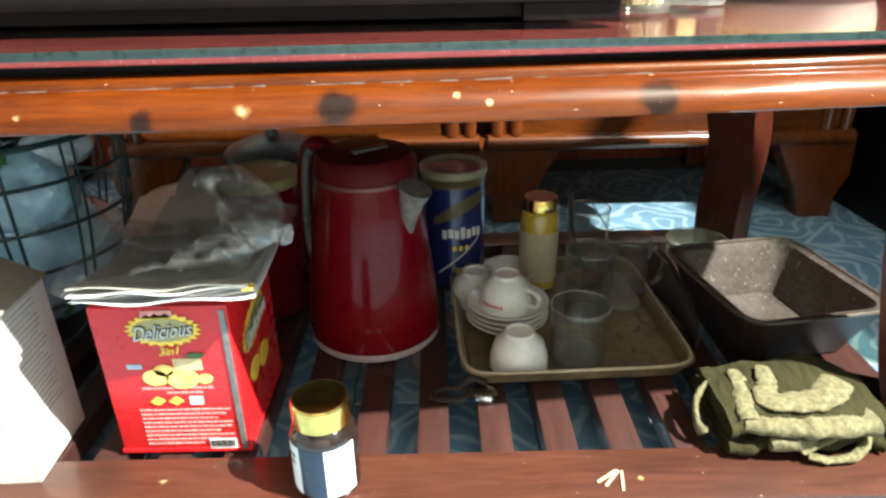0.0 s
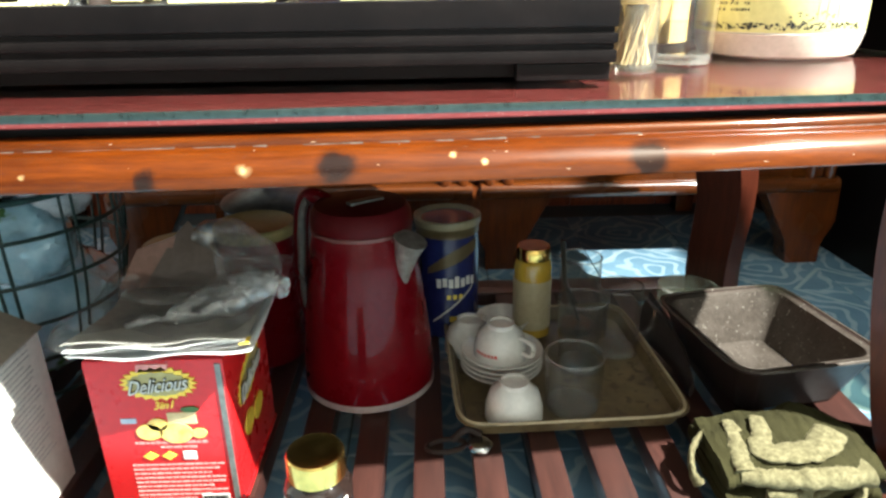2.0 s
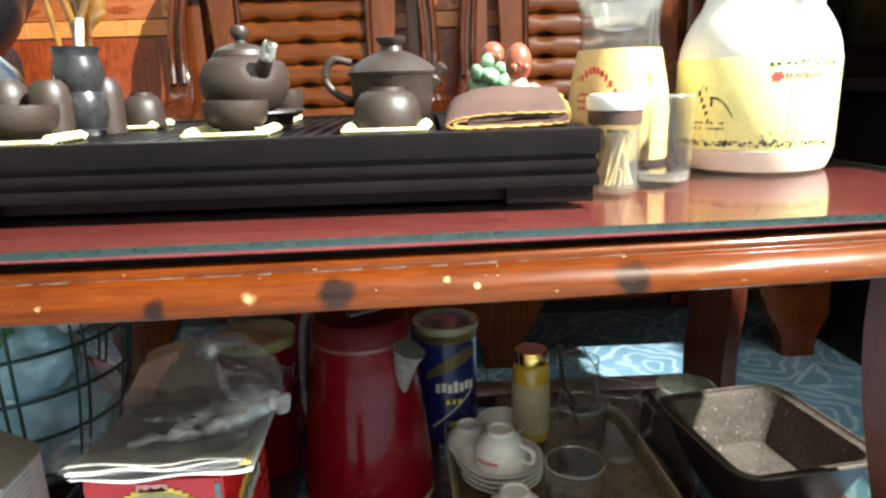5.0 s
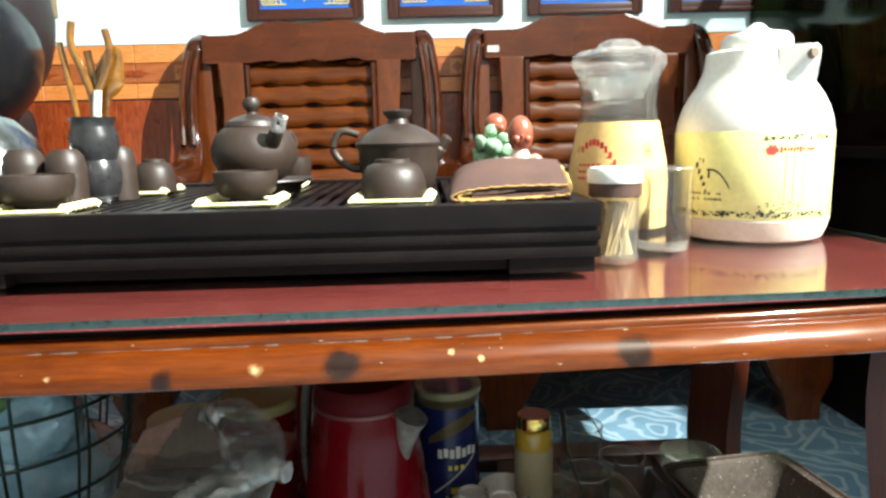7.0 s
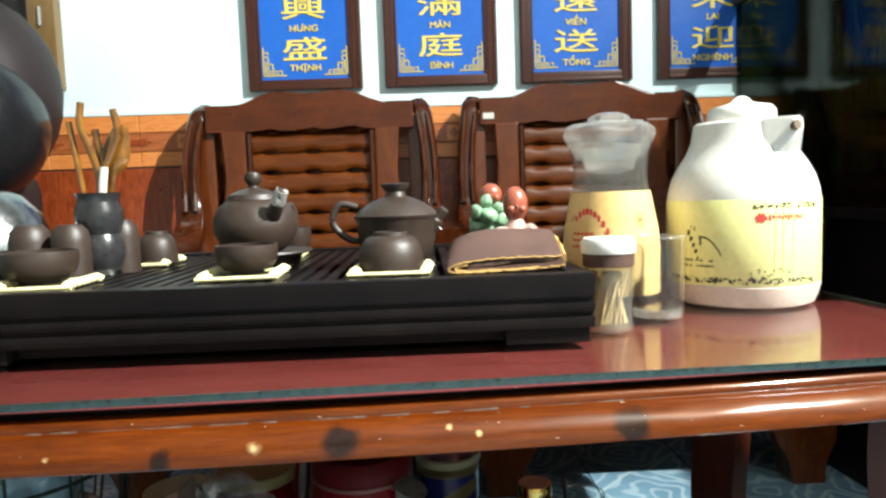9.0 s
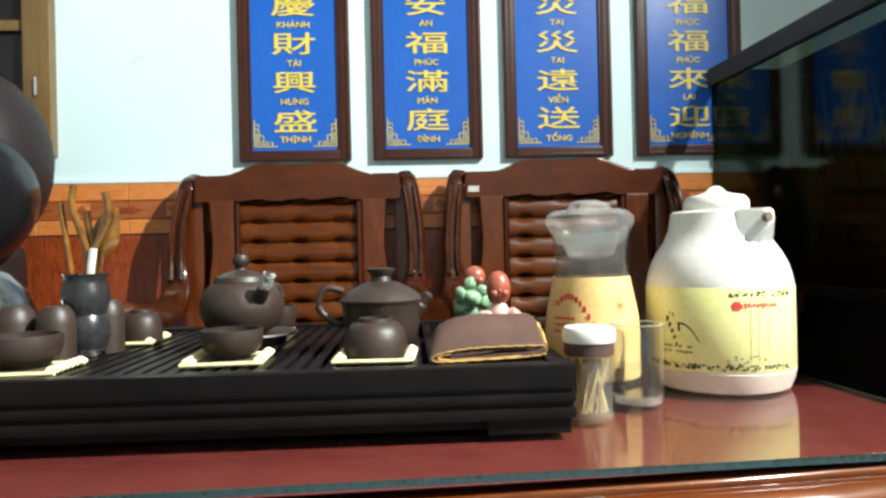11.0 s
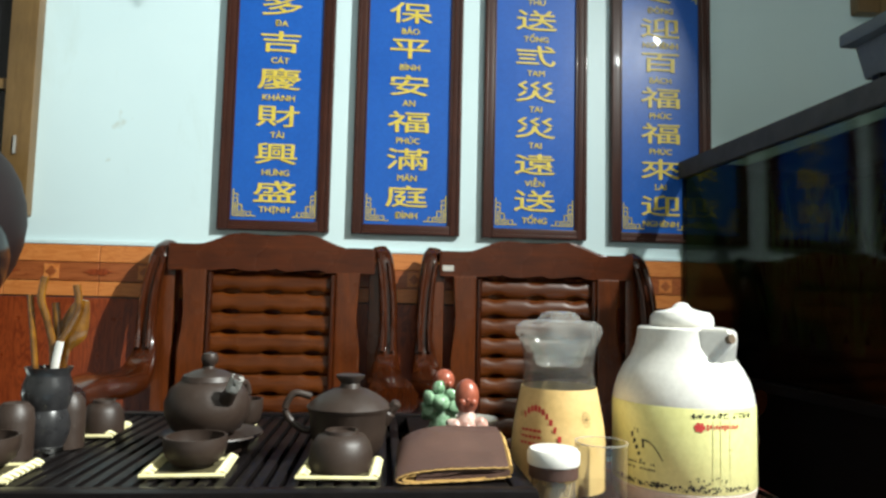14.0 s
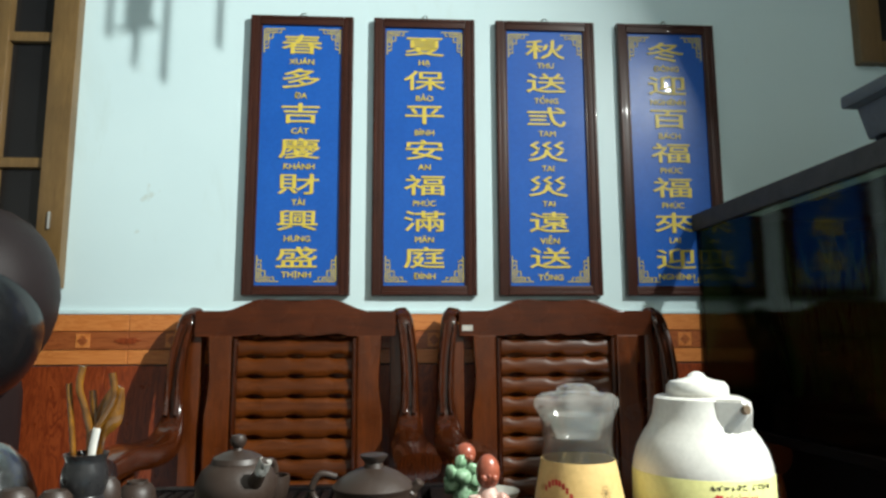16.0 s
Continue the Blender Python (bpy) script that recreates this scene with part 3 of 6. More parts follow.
# ---- armchairs ----
def armchair(cx, shift, label):
    c = thing("armchair", pose(cx, 0, 0), label, "armchair", "wooden armchairs along the wall")
    n = 40
    top = []
    for i in range(n + 1):
        x = -0.276 + 0.552 * i / n
        u = abs(x)
        rise = min(1.0, max(0.0, (0.205 - u) / 0.115))
        z = 0.936 + 0.033 * rise * rise * (3 - 2 * rise) - 0.007 * math.cos(min(1.0, u / 0.085) * math.pi / 2) ** 2
        top.append((x, z))
    low = [(0.276 - 0.552 * i / n, 0.866 + 0.005 * max(0.0, math.cos((0.276 - 0.552 * i / n) * 2 * math.pi / 0.112)) * (abs(0.276 - 0.552 * i / n) < 0.16)) for i in range(n + 1)]
    part("crest_rail", prism(top + low, 0.035, 0.007, m=pose(0, 1.245, 0)), M_CREST, c, smooth=False)
    for s in (-1, 1):
        out = [(s * 0.236, 0.868), (s * 0.172, 0.868), (s * 0.172, 0.36), (s * 0.236, 0.36), (s * 0.240, 0.56), (s * 0.240, 0.65), (s * 0.233, 0.70), (s * 0.229, 0.75), (s * 0.232, 0.80)]
        part("back_stile", prism(out if s < 0 else out[::-1], 0.034, 0.005, m=pose(0, 1.243, 0)), M_CHAIR, c, smooth=False)
        part("slat_bead", sweep([(s * 0.163, 1.232, 0.86), (s * 0.163, 1.232, 0.40)], 0.008, 10), M_ARM, c)
        dx = shift
        pts = smooth_path([(s * 0.287, 1.285, 0.935), (s * 0.300, 1.252, 0.91), (s * 0.311, 1.230, 0.83), (s * 0.316, 1.220, 0.73), (s * 0.314, 1.205, 0.645), (s * 0.315 + 0.1 * dx, 1.150, 0.592), (s * 0.322 + 0.3 * dx, 1.06, 0.580),
                           (s * 0.332 + 0.7 * dx, 0.96, 0.588), (s * 0.345 + dx, 0.865, 0.578)])
        k = len(pts)
        rad = [0.024 + 0.026 * max(0, min(1, (i - k * 0.42) / (k * 0.25))) for i in range(k)]
        arm = part("armrest", sweep(pts, rad, 16, flat=(1, 0.62), up=(0, -0.5, 1), power=0.75), M_ARM, c)
        for off in (-0.013, 0.013):
            pts = smooth_path([(s * 0.300 + off, 1.231, 0.90), (s * 0.311 + off, 1.209, 0.82), (s * 0.316 + off, 1.199, 0.73), (s * 0.314 + off, 1.186, 0.66)])
            part("arm_bead", sweep(pts, 0.0075, 8), M_ARM, arm)
        part("back_post", box((0.05, 0.05, 0.9), (s * 0.285, 1.272, 0.45), 0.008), M_CHAIR, c)
        part("arm_post", lathe([(0.018, 0.38), (0.024, 0.41), (0.016, 0.44), (0.026, 0.49), (0.018, 0.54), (0.02, 0.575)], 16, (s * 0.35 + dx, 0.892, 0)), M_CHAIR, c)
        part("arm_post", lathe([(0.018, 0.38), (0.022, 0.42), (0.015, 0.46), (0.024, 0.52), (0.018, 0.58)], 16, (s * 0.33 + dx, 0.98, 0)), M_CHAIR, c)
        leg = [(0.405, 0.197), (0.410, 0.10), (0.385, 0.045), (0.385, 0.0), (0.310, 0.0), (0.302, 0.05), (0.265, 0.12), (0.225, 0.197)]
        leg = [(s * a + dx, z) for a, z in (leg if s > 0 else leg[::-1])]
        part("bracket_foot", prism(leg, 0.06, 0.006, m=pose(0, 0.893, 0)), M_CHAIR, c)
        part("side_apron", box((0.03, 0.37, 0.15), (s * 0.345 + dx * 0.6, 1.085, 0.29), 0.006), M_CHAIR, c)
    part("front_apron", box((0.76, 0.03, 0.168), (shift, 0.884, 0.284), 0.006), M_CHAIRX, c)
    part("apron_moulding", sweep([(-0.395 + shift, 0.867, 0.188), (0.395 + shift, 0.867, 0.188)], 0.018, 16), M_CHAIRX, c)
    for sx in (-0.375, -0.335, 0.335, 0.375):
        part("front_spindle", lathe([(0.013, 0.203), (0.0145, 0.209), (0.0135, 0.214), (0.015, 0.24), (0.015, 0.30), (0.0135, 0.35), (0.015, 0.37)], 14, (sx + shift, 0.868, 0)), M_CHAIR, c)
    part("seat_panel", box((0.70, 0.37, 0.008), (shift * 0.6, 1.072, 0.368), 0.002), M_CHAIRX, c)
    for i in range(8):
        part("seat_slat", box((0.70, 0.046, 0.022), (shift * 0.6, 0.897 + i * 0.048, 0.384), 0.006), M_CHAIRX, c)
    for i in range(9):
        zc = 0.8385 - 0.0547 * i
        b, nx, nv = bmesh.new(), 48, 8
        front, back = [], []
        for j in range(nx + 1):
            x = -0.166 + 0.332 * j / nx
            hh = 0.0275 - 0.0078 * max(0.0, math.cos(2 * math.pi * x / 0.112)) ** 0.7
            front.append([b.verts.new((x, 1.250 - 0.009 * (1 - (2 * k / nv - 1) ** 2) ** 0.7 + 0.010 * (k / nv - 0.5), zc - hh + 2 * hh * k / nv)) for k in range(nv + 1)])
            back.append([b.verts.new((x, 1.262 + 0.008 * (k - 0.5), zc - hh + 2 * hh * k)) for k in (0, 1)])
        for j in range(nx):
            for k in range(nv):
                b.faces.new((front[j][k], front[j + 1][k], front[j + 1][k + 1], front[j][k + 1]))
            b.faces.new((back[j][0], back[j][1], back[j + 1][1], back[j + 1][0]))
            b.faces.new((front[j][0], back[j][0], back[j + 1][0], front[j + 1][0]))
            b.faces.new((front[j][nv], front[j + 1][nv], back[j + 1][1], back[j][1]))
        for e in (0, nx):
            b.faces.new([*front[e], back[e][1], back[e][0]])
        part("back_slat", b, M_CHAIRX, c)
    return c


armchair(-0.293, -0.01, "glossy reddish-brown wooden armchair with a slatted back")
chair2 = armchair(0.436, 0.07, "glossy reddish-brown wooden armchair beside the fish tank")
part("sticker", box((0.03, 0.002, 0.016), (-0.252, 1.2265, 0.888)), M_PAPERGREY, chair2, "small pale sticker")

# ---- fish tank ----
M_TANKRIM = surface("dusty_dark_rim", (0.030, 0.028, 0.026), (0.060, 0.056, 0.052), 20, (0.5, 0.7))
tank = thing("fish_tank", pose(0.898, 1.315, 0, 0, 0, 2.4) @ pose(-0.905, -1.315, 0), "large dark glass fish tank on a black stand", "fish tank")
TX, TY0, TY1, TZ0, TZ1 = 0.905, 0.0, 1.315, 0.60, 1.233
W = 0.50
part("stand", box((W - 0.04, TY1 - TY0 - 0.04, TZ0), (TX + W / 2 + 0.02, (TY0 + TY1) / 2, TZ0 / 2), 0.006), M_BLACK, tank)
pane = part("side_glass", box((0.008, TY1 - TY0, TZ1 - TZ0 - 0.03), (TX + 0.004, (TY0 + TY1) / 2, (TZ0 + TZ1) / 2)), M_TANKGLASS, tank, "grimy side pane, tinted to darken the tank's inside")
pane.visible_shadow = False
part("side_glass", box((0.008, TY1 - TY0, TZ1 - TZ0 - 0.03), (TX + W - 0.004, (TY0 + TY1) / 2, (TZ0 + TZ1) / 2)), M_MURK, tank, "dark backing pane")
part("end_glass", box((W - 0.018, 0.008, TZ1 - TZ0 - 0.03), (TX + W / 2, TY0 + 0.004, (TZ0 + TZ1) / 2)), M_TANKGLASS, tank, "grimy end pane, tinted to darken the tank's inside")
part("end_glass", box((W - 0.018, 0.008, TZ1 - TZ0 - 0.03), (TX + W / 2, TY1 - 0.004, (TZ0 + TZ1) / 2)), M_MURK, tank, "dark end pane")
for z, hgt in ((TZ1 - 0.025, 0.050), (TZ0 + 0.012, 0.024)):
    for x in (TX + 0.006, TX + W - 0.006):
        part("rim", box((0.026, TY1 - TY0 + 0.012, hgt), (x - 0.003, (TY0 + TY1) / 2, z), 0.004), M_TANKRIM if z > 1 else M_BLACK, tank, "dusty dark grey rim" if z > 1 else "")
    for y in (TY0, TY1):
        part("rim", box((W - 0.034, 0.012, hgt), (TX + W / 2, y, z), 0.003), M_BLACK, tank)
# Unseen board, added to block the lamp and bound the lit floor patch.
part("shade_board", box((0.292, TY1 - TY0 - 0.03, 0.008), (TX + 0.331, (TY0 + TY1) / 2, TZ1 - 0.012), 0.002), M_BLACK, tank, "unseen board added to shade the floor")
part("gravel", crumple(box((W - 0.03, TY1 - TY0 - 0.03, 0.085), (TX + W / 2, (TY0 + TY1) / 2, TZ0 + 0.055), 0.01), 0.006, 0.05), M_BLACK, tank)
M_WEED = surface("tank_weed", (0.05, 0.13, 0.02), (0.13, 0.27, 0.05), 30, (0.4, 0.6))
rng = random.Random(4)
for k in range(22):
    b = None
    px, py = TX + 0.10 + rng.random() * 0.3, 0.55 + rng.random() * 0.68
    for j in range(9):
        a, ln = rng.random() * 6.28, 0.2 + rng.random() * 0.28
        pts = smooth_path([(px, py, TZ0 + 0.05), (px + 0.03 * math.cos(a), py + 0.03 * math.sin(a), TZ0 + 0.05 + ln * 0.6), (px + 0.07 * math.cos(a), py + 0.07 * math.sin(a), TZ0 + 0.05 + ln)], 4)
        b = sweep(pts, [0.007 * (1 - 0.8 * i / (len(pts) - 1)) for i in range(len(pts))], 5, bm=b, flat=(1, 0.25))
    part("water_plant", b, M_WEED, tank, "dark green weed")
filt = thing("filter_box", pose(1.03, 0.435, TZ1, 0, 0, 2.4), "grey plastic aquarium filter box on the tank rim", "filter")
for yy in (-0.12, 0.12):
    part("support_bar", box((0.50, 0.02, 0.012), (0.150, yy, 0.006), 0.002), M_BLACK, filt)
part("filter_body", prism([(-0.090, 0.013), (0.085, 0.013), (0.105, 0.078), (-0.110, 0.078)], 0.32, 0.005), M_GREYPLASTIC, filt)
part("filter_lid", box((0.268, 0.345, 0.026), (0, 0, 0.092), 0.006), M_GREYPLASTIC, filt)
part("pipe", sweep(smooth_path([(0.02, 0.08, 0.10), (0.02, 0.08, 0.15), (0.06, 0.08, 0.18), (0.16, 0.08, 0.17)]), 0.013, 10), M_GLOSSBLACK, filt, "black hose")
part("pipe", sweep(smooth_path([(-0.09, 0.13, 0.112), (-0.05, 0.11, 0.125), (0.04, 0.07, 0.15)]), 0.011, 10), M_PLANT, filt, "green tube")

# ---- dark rounded chair back by the window ----
shell = thing("massage_chair", pose(-1.138, 1.08, 0), "large dark brown and black rounded massage chair", "massage chair")
def pill(rx, ry, z0, z1, n=14, lean=0.0):
    pr = []
    for i in range(n + 1):
        a = -math.pi / 2 + math.pi * i / n
        pr.append((max(0.0, math.cos(a)) ** 0.75 if 0 < i < n else 0.0, (z0 + z1) / 2 + (z1 - z0) / 2 * math.sin(a)))
    return lathe([(r * rx, z) for r, z in pr], 36, squash=(1, ry / rx))
part("headrest", pill(0.262, 0.215, 0.725, 1.205), M_SHELL, shell, "matt dark brown cover")
b = bmesh.new()
bmesh.ops.create_uvsphere(b, u_segments=44, v_segments=28, radius=1.0)
b.transform(Matrix.Translation((0.000, -0.075, 0.890)) @ Matrix.Rotation(radians(8), 4, "Y") @ Matrix.Diagonal((0.270, 0.205, 0.218, 1)))
part("headrest_face", b, M_GLOSSBLACK, shell, "gloss black padded face")
part("face_crease", sweep([(0.020 + 0.21 * math.cos(a), -0.175 - 0.085 * math.sin(a), 0.80 + 0.04 * math.sin(a)) for a in [radians(15 + 6 * i) for i in range(24)]], 0.014, 10), M_GLOSSBLACK, shell, "gloss black crease")
part("bumper", sweep(smooth_path([(0.20, -0.13, 0.84), (0.10, -0.185, 0.82), (-0.02, -0.20, 0.82), (-0.14, -0.18, 0.83)]), 0.018, 10), M_GLOSSBLACK, shell)
part("backrest", box((0.42, 0.26, 0.42), (-0.06, 0.02, 0.57), 0.09, seg=5), M_SHELL, shell)
part("base", box((0.5, 0.36, 0.37), (-0.06, 0.0, 0.185), 0.05, seg=4), M_GLOSSBLACK, shell)

# ---- unseen hanging shape, added to cast the shadows high on the wall ----
chime = thing("shadow_hanger", pose(0.245, 0.515, 3.0), "unseen hanging shape added to cast shadows on the wall", "wind chime")
DROP = -0.055
part("cord", sweep([(0, 0, 0), (0, 0, -0.72 + DROP)], 0.0025, 8), M_INK, chime)
part("crossbar", box((0.20, 0.02, 0.012), (0.01, 0, -0.72 + DROP), 0.003), M_FRAMEX, chime)
part("bell", lathe([(0.011, -0.78 + DROP), (0.0155, -0.80 + DROP), (0.016, -0.862 + DROP), (0.024, -0.868 + DROP), (0.024, -0.873 + DROP), (0, -0.873 + DROP)], 24, (-0.040, 0, 0)), M_FRAME, chime)
part("bell_cord", sweep([(-0.040, 0, -0.725 + DROP), (-0.040, 0, -0.785 + DROP)], 0.0025, 8), M_INK, chime)
part("tassel", sweep([(-0.040, 0, -0.872 + DROP), (-0.042, 0, -0.948 + DROP)], [0.005, 0.003], 8), M_INK, chime)
for x, z in ((-0.090, -0.89), (0.0105, -0.972), (0.106, -0.906)):
    part("tube", sweep([(x, 0, -0.72 + DROP), (x, 0, z + DROP)], 0.0042, 10), M_STEEL, chime)

# ---- tea table ----
XL, XR, TOP = -0.80, 0.6245, 0.513
table = thing("tea_table", pose(0, 0, 0), "low varnished wooden tea table with a slatted lower shelf", "table")


def bow(x):
    """How far the front of the table stands back: slightly askew and bowed."""
    return 0.045 * x + 0.05 * x * x


def slab(front, back, z0, z1, x0, x1, cols=24):
    """A board with the table's bowed front edge."""
    b = bmesh.new()
    rows = []
    for j in range(cols + 1):
        x = x0 + (x1 - x0) * j / cols
        f = front + bow(x)
        rows.append([b.verts.new((x, y, z)) for y, z in ((f + 0.001, z0), (f, z0 + 0.001), (f, z1 - 0.001), (f + 0.001, z1), (back, z1), (back, z0))])
    for p, q in zip(rows, rows[1:]):
        for i in range(6):
            b.faces.new((p[i], q[i], q[(i + 1) % 6], p[(i + 1) % 6]))
    b.faces.new(rows[0][::-1])
    b.faces.new(rows[-1])
    return b


def rail_mesh():
    """A quarter-round rail with a small bead standing back on its top behind a groove."""
    b, cols = bmesh.new(), 110
    rings = []
    for j in range(cols + 1):
        x = XL + 0.01 + (XR - XL - 0.02) * j / cols
        line = []
        for i in range(25):
            a = math.radians(82 * i / 24)
            k = 1 + 0.012 * noise.noise(Vector((x * 9, math.cos(a) * 2, math.sin(a) * 2))) + 0.010 * noise.noise(Vector((x * 34, math.cos(a) * 3, math.sin(a) * 3 + 7)))
            line.append((0.012 - 0.0326 * k * math.cos(a) ** 1.14, 0.4625 + 0.0285 * k * math.sin(a) ** 1.14))
        for i in range(15):
            a = math.radians(-25 + 125 * i / 14)
            k = 1 + 0.02 * noise.noise(Vector((x * 11, math.cos(a) + 5, math.sin(a)))) + 0.02 * noise.noise(Vector((x * 40, math.cos(a) + 9, math.sin(a))))
            line.append((0.0165 - 0.0108 * k * math.cos(a), 0.4900 + 0.0095 * k * math.sin(a)))
        line += [(0.0305, 0.498), (0.0305, 0.464), (0.0280, 0.4615), (-0.0165, 0.4608), (-0.0198, 0.4615)]
        rings.append([b.verts.new((x, y + bow(x), z + 0.003 * x)) for y, z in line])
    m = len(rings[0])
    for p, q in zip(rings, rings[1:]):
        for i in range(m):
            b.faces.new((p[i], q[i], q[(i + 1) % m], p[(i + 1) % m]))
    b.faces.new(rings[0][::-1])
    b.faces.new(rings[-1])
    return b


front_rail = part("front_rail", rail_mesh(), M_RAIL, table, "orange varnished rail with knots and chips")
b, rng = None, random.Random(12)
x = XL + 0.05
while x < XR - 0.05:
    ln = rng.uniform(0.01, 0.05)
    b = sweep([(x, 0.0052 + bow(x), 0.4893 + 0.003 * x), (x + ln, 0.0052 + bow(x + ln), 0.4893 + 0.003 * (x + ln))], [0.0008, rng.uniform(0.0008, 0.0019)], 6, bm=b)
    x += ln + rng.uniform(0.004, 0.03)
tagged(part("dust_line", b, surface("grey_dust", (0.040, 0.024, 0.016), (0.125, 0.100, 0.082), 60, (0.8, 0.95), spec=0.02), front_rail, "grey dust caught in the groove"), kind="stuff")
part("back_rail", sweep([(XL + 0.01, 0.626, 0.482), (XR - 0.01, 0.626, 0.482)], 0.0295, 20, flat=(0.9, 0.97)), M_RAIL, table)
for x in (XL + 0.012, XR - 0.046):
    part("side_rail", sweep([(x, 0.03 + max(0, bow(x)), 0.482), (x, 0.602, 0.482)], 0.0295, 20, flat=(0.9, 0.97)), M_TABLE, table)
# Core is black to paint the shaded gap between top board and rail.
part("tabletop", slab(0.024, 0.62, TOP - 0.026, TOP - 0.006, XL + 0.015, XR - 0.015), M_BLACK, table, "core board, blackened for the shaded gap")
part("top_board", slab(0.006, 0.62, TOP - 0.006, TOP, XL + 0.015, XR - 0.015), M_TOP, table, "dark red speckled top board", smooth=False)
part("shelf_front_board", box((1.33, 0.078, 0.028), (-0.106, 0.008, 0.056), 0.006), M_SHELFX, table)
part("shelf_back_board", box((1.33, 0.06, 0.028), (-0.106, 0.625, 0.056), 0.006), M_SHELFX, table)
for x in (XL + 0.045, 0.545):
    part("shelf_side_board", box((0.055, 0.546, 0.0275), (x, 0.3215, 0.056), 0.006), M_SHELF, table)
for i in range(-9, 7):
    part("shelf_slat", box((0.037, 0.546, 0.032), (-0.0095 + i * 0.073, 0.3215, 0.051), 0.003), M_SHELF, table)
for sx, xx in ((1, 0.50), (-1, -0.71)):
    for y in (0.105, 0.585):
        if y < 0.3:
            pts = smooth_path([(xx + sx * 0.030, y, 0.46), (xx + sx * 0.025, y, 0.38), (xx + sx * 0.031, y, 0.30), (xx + sx * 0.045, y, 0.22), (xx + sx * 0.062, y, 0.14), (xx + sx * 0.085, y, 0.07), (xx + sx * 0.095, y, 0.0)])
        else:
            pts = smooth_path([(xx + sx * 0.004, y, 0.46), (xx + sx * 0.010, y, 0.36), (xx + sx * 0.026, y, 0.26), (xx + sx * 0.020, y, 0.12), (xx + sx * 0.030, y, 0.0)])
        k = len(pts)
        part("leg", sweep(pts, [0.060 - 0.012 * i / (k - 1) for i in range(k)], 4, up=(0, 1, 0)), M_TABLE, table)
glass_top = thing("glass_sheet", pose(0, -0.009, TOP + 0.001, 0, 0, 2.4), "clear greenish glass sheet lying on the table", "glass sheet")
part("sheet", box((XR - XL - 0.039, 0.5815, 0.0065), ((XL + XR) / 2, 0.29475, 0.0033)), M_SHEET, glass_top).visible_shadow = False
for size, at in (((XR - XL - 0.035, 0.002, 0.007), ((XL + XR) / 2, 0.003, 0.0035)), ((XR - XL - 0.035, 0.002, 0.007), ((XL + XR) / 2, 0.5865, 0.0035)), ((0.002, 0.5815, 0.007), (XL + 0.0185, 0.29475, 0.0035)), ((0.002, 0.5815, 0.007), (XR - 0.0185, 0.29475, 0.0035))):
    part("sheet_edge", box(size, at, 0.0008), M_GLASSEDGE, glass_top, "dark green ground edge").visible_shadow = False
ZT = TOP + 0.0082


def stamp(parent, name, material, pieces, y, label=""):
    """Flat printed marks on a face looking to -y: (x, z, width, height) each."""
    b = None
    for x, z, w, h in pieces:
        b = box((w, 0.0012, h), (x, y, z), bm=b)
    return part(name, b, material, parent, label, smooth=False)


def blob(points, y, depth=0.0012, bm=None):
    return prism(points, depth, bm=bm, m=pose(0, y, 0))


def ellipse(cx, cz, rx, rz, n=20, star=0.0):
    return [(cx + rx * math.cos(2 * math.pi * i / n) * (1 - star * (i % 2)), cz + rz * math.sin(2 * math.pi * i / n) * (1 - star * (i % 2))) for i in range(n)]


def wrap(parent, name, material, radius, pieces, label="", z0=0.0):
    """Marks printed round a turned body: (angle in degrees from -y, height, width, tall), bent to its radius."""
    b = bmesh.new()
    for a, z, w, h in pieces:
        r = radius(z) if callable(radius) else radius
        n = max(2, int(w / r / 0.12) + 1)
        rows = []
        for i in range(n + 1):
            t = radians(a) + (i / n - 0.5) * w / r
            rows.append([b.verts.new((r * math.sin(t), -r * math.cos(t), z0 + z + s * h / 2)) for s in (-1, 1)])
        for p, q in zip(rows, rows[1:]):
            b.faces.new((p[0], q[0], q[1], p[1]))
    return part(name, b, material, parent, label)


# ---- things on the tea table ----
tt = thing("tea_tray", pose(-0.175, 0.113, ZT), "wide black lacquered tea tray with a slatted draining top", "tea tray")
TW, TD, TH = 0.71, 0.495, 0.075
for y in (0.012, TD - 0.012):
    part("tray_wall", box((TW - 0.006, 0.018, 0.058), (0, y, TH - 0.0295), 0.003), M_BLACK, tt)
    for z, h in ((TH - 0.013, 0.026), (TH - 0.036, 0.010), (TH - 0.0525, 0.012)):
        part("moulding", box((TW, 0.025, h), (0, y, z), 0.004), M_BLACK, tt)
for x in (-TW / 2 + 0.012, TW / 2 - 0.012):
    part("tray_wall", box((0.024, TD - 0.049, 0.058), (x, TD / 2, TH - 0.0295), 0.004), M_BLACK, tt)
for x in (-TW / 2 + 0.05, TW / 2 - 0.05):
    for y in (0.02, TD - 0.02):
        part("foot", box((0.09, 0.03, 0.016), (x, y, 0.008), 0.002), M_BLACK, tt)
part("drip_pan", box((TW - 0.05, TD - 0.05, 0.025), (0, TD / 2, 0.0145)), M_BLACK, tt)
for i in range(28):
    x = -TW / 2 + 0.034 + i * 0.0195
    part("tray_slat", box((0.0125, TD - 0.05, 0.010), (x, TD / 2, TH - 0.009), 0.002), M_BLACK, tt)
part("end_board", box((0.10, TD - 0.05, 0.012), (TW / 2 - 0.076, TD / 2, TH - 0.009), 0.002), M_BLACK, tt)
ZR = ZT + TH - 0.003


